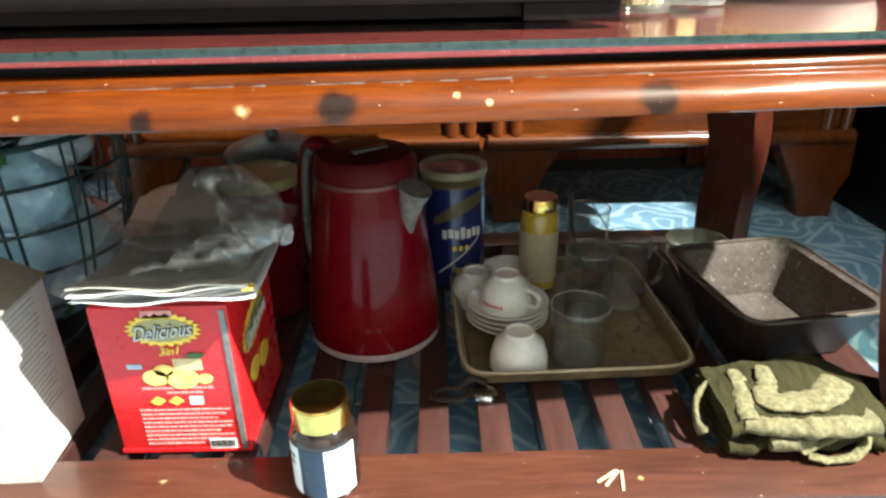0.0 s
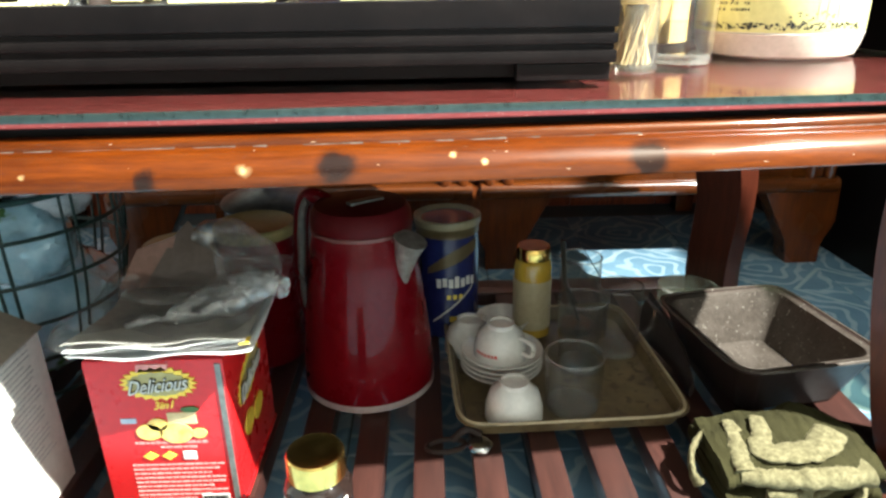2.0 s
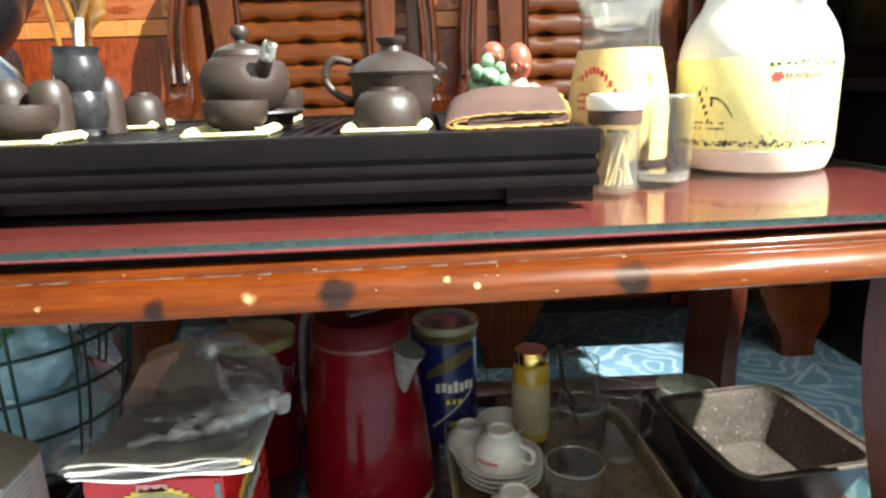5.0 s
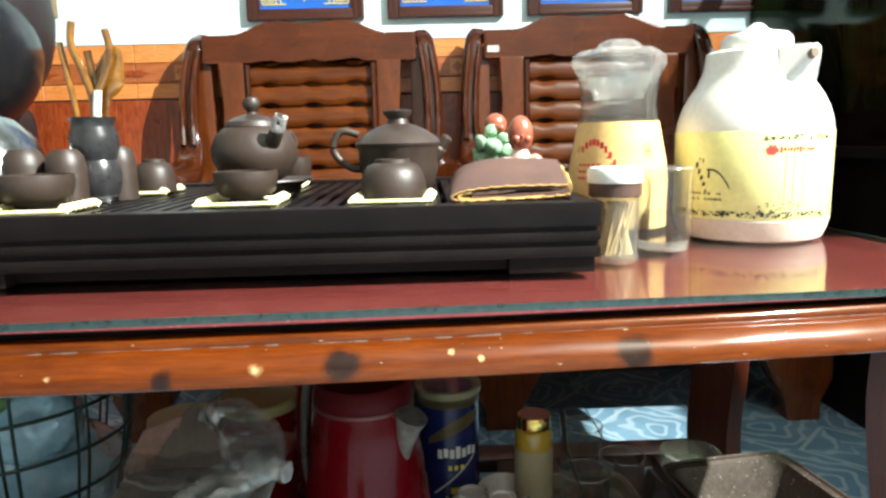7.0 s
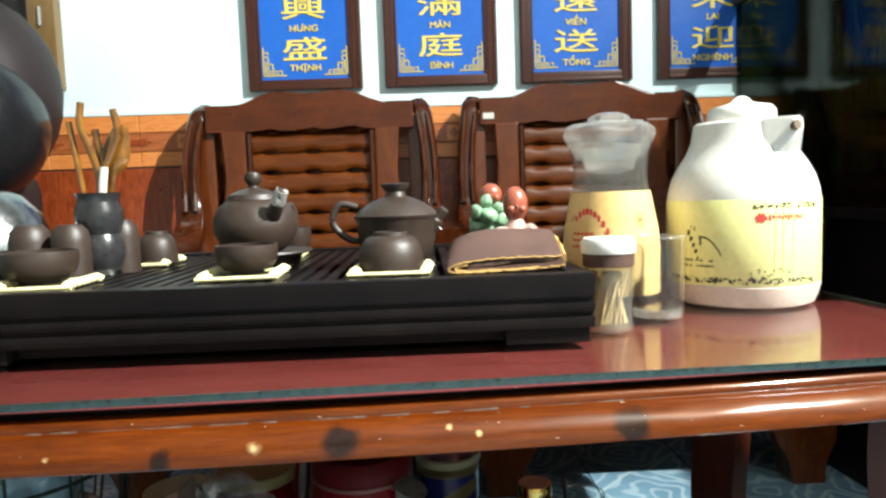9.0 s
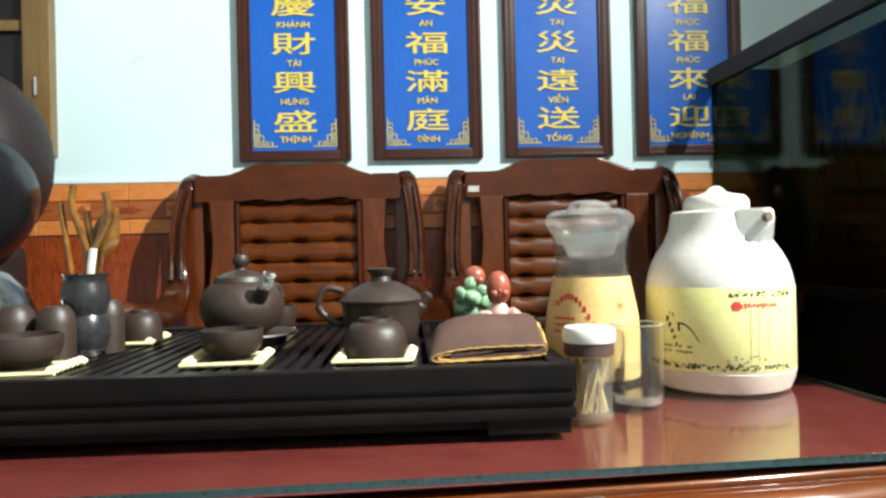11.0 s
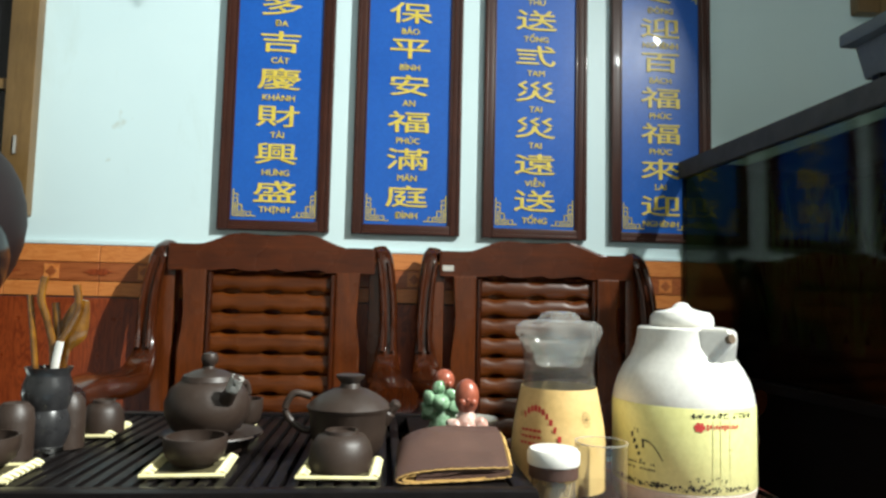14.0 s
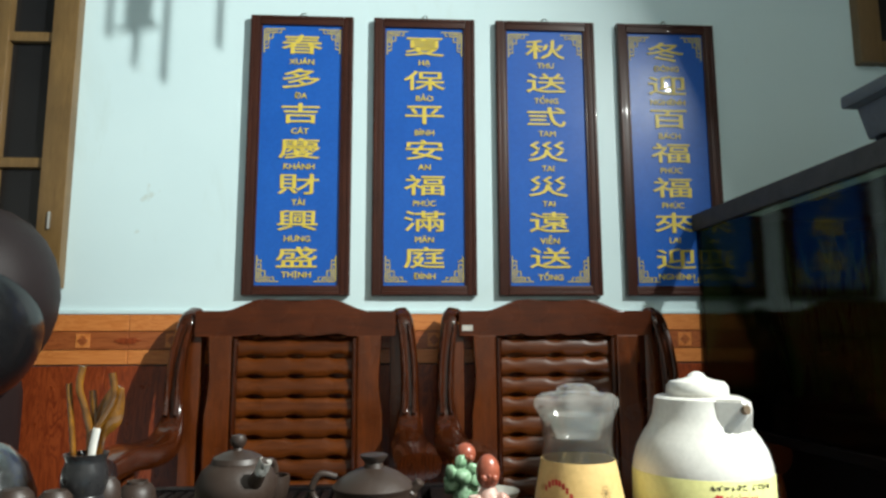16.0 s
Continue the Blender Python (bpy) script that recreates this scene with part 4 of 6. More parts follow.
def coaster(x, y, turn, z=None):
    c = thing("coaster", pose(x, y, ZR if z is None else z, 0, 0, turn), "pale bamboo stick coaster with tied ends", "coaster", "bamboo coasters")
    for i in range(8):
        part("bamboo_strip", box((0.076, 0.0078, 0.003), (0, -0.031 + i * 0.0088, 0.0017), 0.0008), M_MAT, c)
    for s in (-1, 1):
        part("bamboo_edge", sweep([(-0.046, s * 0.038, 0.0034), (0.046, s * 0.038, 0.0034)], 0.0026, 8), M_BAMBOO, c)
        for i in range(7):
            b = sweep(smooth_path([(s * 0.040 - 0.004, -0.036 + i * 0.012, 0.003), (s * 0.040, -0.034 + i * 0.012, 0.0085), (s * 0.040 + 0.006, -0.029 + i * 0.012, 0.004)], 3), 0.0029, 6)
            part("binding", b, M_BAMBOO, c)
    return c


def bowl_cup(x, y, z, r, h, over, label, group="clay tea cups"):
    c = thing("tea_cup", pose(x, y, z, 180 if over else 0, 0, 0) if not over else pose(x, y, z + h, 180, 0, 0), label, "tea cup", group)
    pr = [(0, 0.004), (r * 0.45, 0.004), (r * 0.45, 0.0), (r * 0.52, 0.0), (r * 0.54, 0.004), (r * 0.74, h * 0.15), (r * 0.90, h * 0.34), (r * 0.98, h * 0.60), (r, h * 0.82), (r * 0.985, h), (r * 0.985 - 0.003, h), (r * 0.93, h * 0.6), (r * 0.78, h * 0.25), (0, h * 0.14)]
    part("bowl", lathe(pr, 36), M_CLAY, c)
    return c


coaster(-0.037, 0.203, -3)
bowl_cup(-0.0375, 0.213, ZR + 0.004, 0.0382, 0.044, True, "upturned dark brown clay cup on a coaster")
coaster(-0.212, 0.214, 3)
bowl_cup(-0.209, 0.222, ZR + 0.004, 0.0365, 0.0345, False, "dark brown clay tea bowl on a bamboo coaster")
coaster(-0.428, 0.186, 3)
bowl_cup(-0.440, 0.200, ZR + 0.004, 0.0415, 0.037, False, "wide dark brown clay tea bowl near the kettle")
coaster(-0.415, 0.425, 3)
bowl_cup(-0.392, 0.418, ZR + 0.004, 0.0285, 0.046, True, "small upturned round clay cup on a coaster")
coaster(-0.232, 0.475, 4)
bowl_cup(-0.198, 0.455, ZR + 0.004, 0.026, 0.044, False, "small dark clay cup behind the teapot")



def aroma_cup(x, y, r=0.027, h=0.068):
    c = thing("aroma_cup", pose(x, y, ZR), "tall upturned dark clay aroma cup", "tea cup", "clay tea cups")
    part("body", lathe([(0, h), (r * 0.6, h), (r * 0.9, h - 0.008), (r, h - 0.022), (r, 0.0), (r - 0.003, 0.0), (r - 0.003, h - 0.02), (0, h - 0.006)], 32), M_CLAY, c)


aroma_cup(-0.438, 0.268, 0.0225, 0.068)
aroma_cup(-0.404, 0.335, 0.0205, 0.07)
aroma_cup(-0.492, 0.275, 0.0245, 0.069)

# teapot
st = thing("teapot_stand", pose(-0.215, 0.325, ZR), "round dark clay stand under the teapot", "pot stand")
part("dish", lathe([(0, 0.0), (0.045, 0.0), (0.048, 0.004), (0.052, 0.016), (0.066, 0.021), (0.065, 0.023), (0.050, 0.019), (0, 0.018)], 40), M_CLAY, st)
pot = thing("teapot", pose(-0.223, 0.326, ZR + 0.0185, 0, 0, -18), "round dark brown clay teapot with a chipped pale spout tip", "teapot")
part("pot_body", lathe([(0, 0.0), (0.028, 0.0), (0.044, 0.010), (0.054, 0.028), (0.055, 0.045), (0.048, 0.062), (0.034, 0.073), (0.026, 0.076), (0, 0.077)], 44), M_CLAY, pot)
part("pot_lid", lathe([(0.036, 0.0725), (0.033, 0.079), (0.020, 0.085), (0.008, 0.088), (0.006, 0.091), (0.010, 0.096), (0.0115, 0.102), (0.009, 0.108), (0, 0.110)], 36), M_CLAY, pot)
pts = smooth_path([(0.040, -0.024, 0.050), (0.050, -0.031, 0.060), (0.058, -0.036, 0.071), (0.066, -0.040, 0.083)])
part("spout", sweep(pts, [0.0105 - 0.0040 * i / (len(pts) - 1) for i in range(len(pts))], 14), M_CLAY, pot)
part("spout_tip", crumple(sweep(pts[-9:], [0.0086, 0.0085, 0.0084, 0.0082, 0.0080, 0.0079, 0.0078, 0.0078, 0.0076], 16), 0.0022, 0.006), M_TIP, pot, "pale metal spout tip")
pts = smooth_path([(0.010, 0.046, 0.058), (0.014, 0.070, 0.062), (0.016, 0.078, 0.042), (0.014, 0.068, 0.022), (0.010, 0.050, 0.018)])
part("handle", sweep(pts, 0.0055, 10), M_CLAY, pot)

# side-handled serving pot with a wide lid
jug = thing("serving_pot", pose(-0.0325, 0.282, ZR + 0.002), "wide dark brown clay pot with a loop handle and lid", "clay pot")
part("pot_body", lathe([(0, 0.0), (0.034, 0.0), (0.044, 0.012), (0.049, 0.032), (0.051, 0.056), (0.053, 0.060), (0.049, 0.061), (0, 0.061)], 44), M_CLAY, jug)
part("pot_lid", lathe([(0.0535, 0.0605), (0.0545, 0.0635), (0.047, 0.071), (0.035, 0.079), (0.022, 0.085), (0.014, 0.087), (0.012, 0.093), (0.018, 0.100), (0.0185, 0.103), (0.015, 0.104), (0, 0.101)], 44), M_CLAY, jug)
part("spout", sweep(smooth_path([(0.044, -0.004, 0.044), (0.053, -0.005, 0.058), (0.063, -0.006, 0.070)]), [0.013] * 6 + [0.010] * 6 + [0.006], 12, flat=(1, 0.7)), M_CLAY, jug)
pts = smooth_path([(-0.047, 0.0, 0.032), (-0.060, -0.002, 0.034), (-0.077, -0.002, 0.048), (-0.081, -0.002, 0.063), (-0.070, -0.002, 0.079), (-0.049, 0.0, 0.075)])
part("handle", sweep(pts, 0.0046, 10), M_CLAY, jug)

# tool vase
vase = thing("tool_vase", pose(-0.4235, 0.315, ZR), "black double-gourd vase holding amber tea tools", "vase")
part("vase_body", lathe([(0, 0.004), (0.022, 0.004), (0.026, 0.010), (0.030, 0.024), (0.0305, 0.036), (0.028, 0.047), (0.0255, 0.053), (0.028, 0.061), (0.0297, 0.073), (0.029, 0.085), (0.0255, 0.094), (0.0252, 0.099), (0.0285, 0.107), (0.026, 0.107), (0.022, 0.098), (0.024, 0.07), (0, 0.02)], 40), M_VASE, vase)
part("base_ring", lathe([(0.023, 0.0), (0.026, 0.0), (0.026, 0.006), (0.023, 0.006)], 32), M_STEEL, vase, "bright metal foot ring")
for name, pts, rad, fl in (
    ("tea_needle", [(-0.008, 0, 0.03), (-0.018, 0, 0.11), (-0.030, 0, 0.20)], 0.0038, (1, 1)),
    ("tea_tongs", [(0.0, 0, 0.03), (0.004, 0, 0.12), (-0.004, -0.004, 0.165), (-0.013, -0.006, 0.195), (-0.010, -0.006, 0.224)], 0.0050, (1, 0.7)),
    ("tea_tongs", [(0.002, 0, 0.03), (0.006, 0, 0.12), (0.022, -0.004, 0.155), (0.034, -0.006, 0.185), (0.030, -0.006, 0.214)], 0.0050, (1, 0.7)),
    ("tea_knife", [(0.004, 0.006, 0.03), (0.006, 0.006, 0.13), (0.0, 0.006, 0.19)], 0.005, (1, 0.5)),
    ("tea_scoop", [(0.008, 0.008, 0.03), (0.014, 0.008, 0.11), (0.022, 0.008, 0.15), (0.034, 0.008, 0.195)], [0.0045] * 9 + [0.007, 0.012, 0.016, 0.019, 0.019, 0.018, 0.016, 0.014, 0.011, 0.008], (1, 0.3)),
    ("tea_brush", [(0.010, -0.006, 0.03), (0.009, -0.006, 0.10), (0.014, -0.006, 0.140)], 0.0052, (1, 0.6)),
):
    sp = smooth_path(pts)
    r = rad if isinstance(rad, float) else [rad[min(int(i * len(rad) / len(sp)), len(rad) - 1)] for i in range(len(sp))]
    part(name, sweep(sp, r, 10, flat=fl, up=(0, 1, 0)), M_WHITE if name == "tea_brush" else M_AMBER, vase, "pale bristles" if name == "tea_brush" else "amber horn tool")

# folded leather cloth
cloth = thing("leather_cloth", pose(0.094, 0.150, ZR + 0.002, 0, 0, 9), "folded brown leather cloth with tan stitched edges", "cloth")
def fold(profile, depth, thick, skew, seed):
    """A sheet bent along a line in x and z, as deep as depth in y, a little uneven."""
    line = smooth_path([(x, 0, z) for x, z in profile], 5)
    b, ny = bmesh.new(), 12
    outer, inner = [], []
    for j in range(ny + 1):
        y = depth * j / ny
        o, q = [], []
        for k, p in enumerate(line):
            t = (line[min(k + 1, len(line) - 1)] - line[max(k - 1, 0)]).normalized()
            nrm = Vector((-t.z, 0, t.x))
            w = 0.0018 * noise.noise(Vector((p.x * 30 + seed, y * 26, p.z * 40)))
            c = Vector((p.x + skew * y, y + 0.002 * noise.noise(Vector((p.x * 20, seed, p.z * 30))), max(0.002, p.z * (0.50 + 0.80 * min(1.0, y / depth * 1.5)) + w)))
            o.append(b.verts.new(c + nrm * thick / 2))
            q.append(b.verts.new(c - nrm * thick / 2))
        outer.append(o)
        inner.append(q)
    m = len(line)
    for g, h2 in zip(outer, outer[1:]):
        for k in range(m - 1):
            b.faces.new((g[k], g[k + 1], h2[k + 1], h2[k]))
    for g, h2 in zip(inner, inner[1:]):
        for k in range(m - 1):
            b.faces.new((g[k], h2[k], h2[k + 1], g[k + 1]))
    for e in (0, ny):
        for k in range(m - 1):
            b.faces.new((outer[e][k], outer[e][k + 1], inner[e][k + 1], inner[e][k]))
    for k in (0, m - 1):
        for j in range(ny):
            b.faces.new((outer[j][k], outer[j + 1][k], inner[j + 1][k], inner[j][k]))
    return b
FOLD = [(0.064, 0.009), (0.030, 0.005), (-0.020, 0.0035), (-0.054, 0.004), (-0.067, 0.009), (-0.065, 0.017), (-0.052, 0.025), (-0.020, 0.031), (0.025, 0.031), (0.062, 0.029)]
part("leather_sheet", fold(FOLD, 0.112, 0.0034, 0.20, 1.0), M_LEATHER, cloth)
part("inner_lining", fold([(0.060, 0.012), (0.028, 0.008), (-0.020, 0.0065), (-0.050, 0.007), (-0.060, 0.011), (-0.057, 0.017), (-0.046, 0.0225)], 0.108, 0.0020, 0.20, 4.0), M_STITCH, cloth, "tan suede lining")
part("rolled_core", fold([(-0.046, 0.010), (-0.015, 0.011), (0.020, 0.013), (0.056, 0.015), (0.061, 0.020), (0.050, 0.0245), (0.0, 0.0245), (-0.046, 0.019)], 0.108, 0.0040, 0.20, 7.0), M_LEATHER, cloth, "inner folded layer")
edge = smooth_path([(x, -0.001, max(0.002, z * 0.5)) for x, z in FOLD], 5)
part("edge_cord", sweep(edge, 0.0009, 6), M_STITCH, cloth, "tan bound edge")
b = None
for p, q in zip(edge[::2], edge[1::2]):
    b = sweep([p + Vector((0, -0.0014, 0.0006)), p.lerp(q, 0.7) + Vector((0, -0.0014, 0.0012))], 0.0008, 5, bm=b)
part("stitching", b, M_STITCH, cloth, "pale edge stitching")
part("side_edge", sweep(smooth_path([(0.064, 0.0, 0.012), (0.071, 0.03, 0.018), (0.079, 0.07, 0.023), (0.087, 0.110, 0.024)]), [0.006] * 6 + [0.008] * 6 + [0.011] * 7, 8, flat=(0.5, 1)), M_STITCH, cloth, "tan suede end")


# two small seated figurines, one plain mesh each
def figurine(x, y, head, lumps, body, label):
    """Head as (height, half width, half height); lumps of the glazed body as (x, y, z, radius)."""
    hz, hw, hh = head
    b = lathe([(0, 0.0), (0.020, 0.0), (0.023, 0.012), (0.019, 0.034), (0.010, hz - hh * 0.8)], 20)
    for lx, ly, lz, r in lumps:
        bb = bmesh.new()
        bmesh.ops.create_uvsphere(bb, u_segments=16, v_segments=10, radius=r * 0.8, matrix=Matrix.Translation((lx, ly, lz)))
        b = join(b, crumple(bb, r * 0.25, r * 0.9, lx * 90))
    bb = bmesh.new()
    bmesh.ops.create_uvsphere(bb, u_segments=24, v_segments=16, radius=1.0, matrix=Matrix.Translation((0, 0, hz)) @ Matrix.Diagonal((hw, hw, hh, 1)))
    for sx in (-1, 1):
        bmesh.ops.create_uvsphere(bb, u_segments=12, v_segments=8, radius=hw * 0.34, matrix=Matrix.Translation((sx * hw * 0.42, -hw * 0.74, hz - hh * 0.25)))
    bmesh.ops.create_uvsphere(bb, u_segments=10, v_segments=8, radius=hw * 0.15, matrix=Matrix.Translation((0, -hw * 0.97, hz - hh * 0.10)))
    cut = len(b.faces)
    b = join(b, bb)
    me = obj("figurine", b, M_DOLL)
    me.matrix_basis = pose(x, y, ZR)
    tagged(me, label, "figurine")
    me.data.materials.append(body)
    for p in me.data.polygons:
        if p.index < cut:
            p.material_index = 1
    return me


figurine(0.101, 0.395, (0.0865, 0.0158, 0.0165), ((-0.020, -0.012, 0.062, 0.014), (-0.006, -0.016, 0.056, 0.016), (0.010, -0.013, 0.066, 0.012), (-0.008, -0.014, 0.078, 0.011), (0.014, -0.010, 0.050, 0.015), (-0.022, -0.006, 0.042, 0.016)), M_JADE, "small seated terracotta figurine in pale green glaze")
figurine(0.1265, 0.325, (0.0725, 0.0172, 0.0245), ((0.018, -0.008, 0.036, 0.013), (-0.018, -0.008, 0.034, 0.013), (0.0, -0.014, 0.030, 0.014)), surface("red_and_white_glaze", (0.34, 0.09, 0.05), (0.62, 0.50, 0.44), 70, (0.2, 0.35), coat=0.3), "small seated terracotta figurine with a bare round head")

# toothpick jar
pj = thing("toothpick_jar", pose(0.212, 0.180, ZT), "clear plastic toothpick jar with a white and brown cap", "jar")
part("jar_body", lathe([(0, 0.002), (0.024, 0.002), (0.026, 0.0), (0.028, 0.004), (0.026, 0.010), (0.0265, 0.074), (0.025, 0.074), (0.0245, 0.006), (0, 0.006)], 36), M_SCUFFED, pj, "clear plastic body")
part("collar", lathe([(0.0280, 0.074), (0.0290, 0.075), (0.0290, 0.089), (0, 0.089)], 36), M_LEATHER, pj, "brown collar")
part("cap", lathe([(0.0302, 0.089), (0.0308, 0.091), (0.0308, 0.102), (0.028, 0.106), (0, 0.106)], 36), M_WHITE, pj, "white cap")
rng = random.Random(2)
b = None
for i in range(70):
    a, r = rng.random() * 6.28, 0.021 * rng.random() ** 0.5
    a2, r2 = a + 0.7 + rng.random(), 0.021 * rng.random() ** 0.5
    b = sweep([(r * math.cos(a), r * math.sin(a), 0.008), (r2 * math.cos(a2), r2 * math.sin(a2), 0.066)], 0.0010, 5, bm=b)
tagged(part("toothpicks", b, M_PICK, pj, "bundle of wooden toothpicks"), kind="stuff")

tumbler = thing("glass_tumbler", pose(0.292, 0.247, ZT), "clear straight drinking glass half full of water", "glass")
part("glass_body", lathe([(0, 0.0), (0.030, 0.0), (0.032, 0.003), (0.034, 0.100), (0.0322, 0.100), (0.030, 0.012), (0, 0.012)], 40), M_DUSTGLASS, tumbler)
# Whitish disc painted for the bright reflection in the glass bottom.
part("glass_base", lathe([(0, 0.001), (0.029, 0.001), (0.030, 0.010), (0, 0.011)], 36), M_RIMGLASS, tumbler, "thick base, its glint put in as pale haze")
part("rim", sweep([(0.0331 * math.cos(a), 0.0331 * math.sin(a), 0.100) for a in [2 * math.pi * i / 40 for i in range(40)]], 0.0011, 6, closed=True), M_RIMGLASS, tumbler, "rounded rim, its glint put in as pale haze")
part("water", lathe([(0, 0.0125), (0.0295, 0.0125), (0.0308, 0.045), (0.0306, 0.0462), (0, 0.0455)], 36), M_GLASS, tumbler, "clear water")

# carafe
car = thing("glass_carafe", pose(0.2630, 0.350, ZT) @ Matrix.Diagonal((0.945, 0.945, 0.95, 1)), "glass carafe with a scalloped plastic lid and a paper sleeve", "carafe")
part("glass_body", lathe([(0, 0.0), (0.066, 0.0), (0.0695, 0.006), (0.0695, 0.085), (0.066, 0.113), (0.0555, 0.165), (0.0525, 0.190), (0.0545, 0.212), (0.060, 0.240), (0.0575, 0.240), (0.052, 0.212), (0.050, 0.190), (0.053, 0.165), (0.063, 0.113), (0.0665, 0.085), (0.065, 0.012), (0, 0.01)], 48), M_LITGLASS, car)
sleeve = part("sleeve", lathe([(0.0705, 0.02), (0.0705, 0.085), (0.0672, 0.113), (0.0568, 0.166), (0.0562, 0.166), (0.0665, 0.113), (0.0698, 0.085), (0.0698, 0.02)], 48),
     surface("tan_sleeve", (0.55, 0.36, 0.13), (0.66, 0.46, 0.20), 10, (0.4, 0.55), spots=((0.45, 0.28, 0.09), 25, 0.3)), car, "tan printed paper sleeve")
rs = lambda z: 0.0715 if z < 0.085 else 0.0715 - (z - 0.085) * 0.118 if z < 0.113 else 0.0682 - (z - 0.113) * 0.196
arc = [(-62 + i * 5.4, 0.139 - 0.0011 * (i - 3) ** 2, 0.0042 + 0.001 * (i % 2), 0.0085) for i in range(11)]
wrap(sleeve, "print_arc", M_REDINK, rs, arc, "red arched lettering bars")
wrap(sleeve, "print_block", M_REDINK, rs, [(-62 + (k % 5) * 6.0, 0.108 - 0.009 * (k // 5), 0.0055, 0.0035) for k in range(15)], "small red print")
wrap(sleeve, "print_star", M_INK, rs, [(22 + 6.0 * math.cos(k * 0.5236), 0.126 + 0.0095 * math.sin(k * 0.5236), 0.0016, 0.0016) for k in range(12)] + [(22 + 3.2 * math.cos(k * 0.785), 0.126 + 0.005 * math.sin(k * 0.785), 0.0016, 0.0016) for k in range(8)] + [(22, 0.126, 0.0028, 0.0034)], "dark sunburst mark")
part("inner_cup", lathe([(0.020, 0.192), (0.034, 0.196), (0.047, 0.232), (0.045, 0.232), (0.032, 0.198), (0, 0.195)], 40), M_LITPLASTIC, car, "frosted strainer in the neck")
part("lid", lathe([(0.048, 0.214), (0.0585, 0.232), (0.063, 0.246), (0.062, 0.256), (0.052, 0.264), (0.040, 0.262), (0.032, 0.266), (0.026, 0.275), (0.014, 0.279), (0, 0.278)], 72, wave=lambda a, z: 0.075 * math.cos(6 * a) * (1 if z > 0.24 else 0.2)), M_LITPLASTIC, car, "clear scalloped plastic lid")

# vacuum flask
fl = thing("vacuum_flask", pose(0.4455, 0.346, ZT) @ Matrix.Diagonal((0.966, 0.966, 0.958, 1)), "white plastic vacuum flask with a pale yellow printed label", "vacuum flask")
part("flask_body", lathe([(0, 0.0), (0.085, 0.0), (0.094, 0.004), (0.0985, 0.016), (0.1012, 0.032), (0.1012, 0.150), (0.0995, 0.162), (0.0945, 0.179), (0.086, 0.196), (0.0755, 0.212), (0.0685, 0.229), (0.0655, 0.246), (0.0645, 0.254), (0.061, 0.257), (0, 0.257)], 56), M_WHITE, fl)
part("base_band", lathe([(0.0860, 0.0), (0.0948, 0.0035), (0.0995, 0.016), (0.1024, 0.030), (0.1014, 0.031)], 56), surface("grubby_base", (0.44, 0.35, 0.29), (0.58, 0.50, 0.44), 14, (0.4, 0.6)), fl, "grubby pinkish base band")
fl_label = part("label_sleeve", lathe([(0.1018, 0.032), (0.1024, 0.033), (0.1024, 0.147), (0.1018, 0.148)], 64), M_LABEL, fl, "pale yellow label sleeve")
part("cap", lathe([(0.044, 0.257), (0.0465, 0.261), (0.0455, 0.272), (0.040, 0.279), (0.021, 0.283), (0.014, 0.286), (0.010, 0.291), (0.005, 0.294), (0, 0.294)], 48), M_WHITE, fl, "domed white cap")
# pouring beak on the shoulder
b = bmesh.new()
for p in ((-0.006, -0.067, 0.2495), (0.032, -0.094, 0.2495), (0.042, -0.091, 0.2495), (0.067, -0.020, 0.2495), (0.035, 0.02, 0.2495), (0.036, -0.095, 0.236), (0.045, -0.090, 0.234), (-0.004, -0.074, 0.200), (0.016, -0.074, 0.188), (0.066, -0.042, 0.190), (0.0, -0.03, 0.19), (0.03, 0.0, 0.19)):
    b.verts.new(p)
bmesh.ops.convex_hull(b, input=b.verts)
b.transform(Matrix.Diagonal((0.95, 0.95, 1.028, 1)))
bmesh.ops.bevel(b, geom=b.edges[:], offset=0.003, segments=2, affect="EDGES")
part("spout", b, M_WHITE, fl)
b = sweep([(0.0285, -0.080, 0.2415), (0.0309, -0.0917, 0.2441)], 0.0065, 18, flat=(0.9, 1))
part("spout_mouth", b, surface("stained_mouth", (0.05, 0.03, 0.015), (0.16, 0.10, 0.05), 40, (0.5, 0.7)), fl, "brown stained spout mouth")
part("handle", sweep(smooth_path([(0.02, 0.066, 0.236), (0.04, 0.105, 0.225), (0.055, 0.14, 0.16), (0.05, 0.125, 0.08), (0.04, 0.095, 0.05)]), 0.012, 12), M_WHITE, fl)
RL = 0.1029
rng = random.Random(7)
def dots(a0, a1, z0, z1, count, small, big):
    return [(rng.uniform(a0, a1), rng.uniform(z0, z1), rng.uniform(small, big), rng.uniform(small, big) * 0.8) for _ in range(count)]


wrap(fl_label, "print_border", M_INK, RL, dots(-88, 34, 0.036, 0.043, 150, 0.0012, 0.0042) + dots(-20, 10, 0.036, 0.056, 40, 0.001, 0.003), "dark blossom border", 0)
wrap(fl_label, "print_border", M_INK, RL, dots(-18, 36, 0.136, 0.1425, 70, 0.001, 0.004), "dark upper border", 0)
wrap(fl_label, "print_mark", M_REDINK, RL, [(-12 + 2.9 * math.cos(k), 0.1235 + 0.0045 * math.sin(k), 0.0045, 0.0045) for k in range(7)] + [(-12, 0.1235, 0.009, 0.007)], "red round mark")
wrap(fl_label, "print_name", M_REDINK, RL, [(-6 + k * 2.3, 0.1235 + 0.0010 * (k % 2), 0.0026, 0.0085 if k in (0, 6) else 0.0050) for k in range(12)], "red name bars")
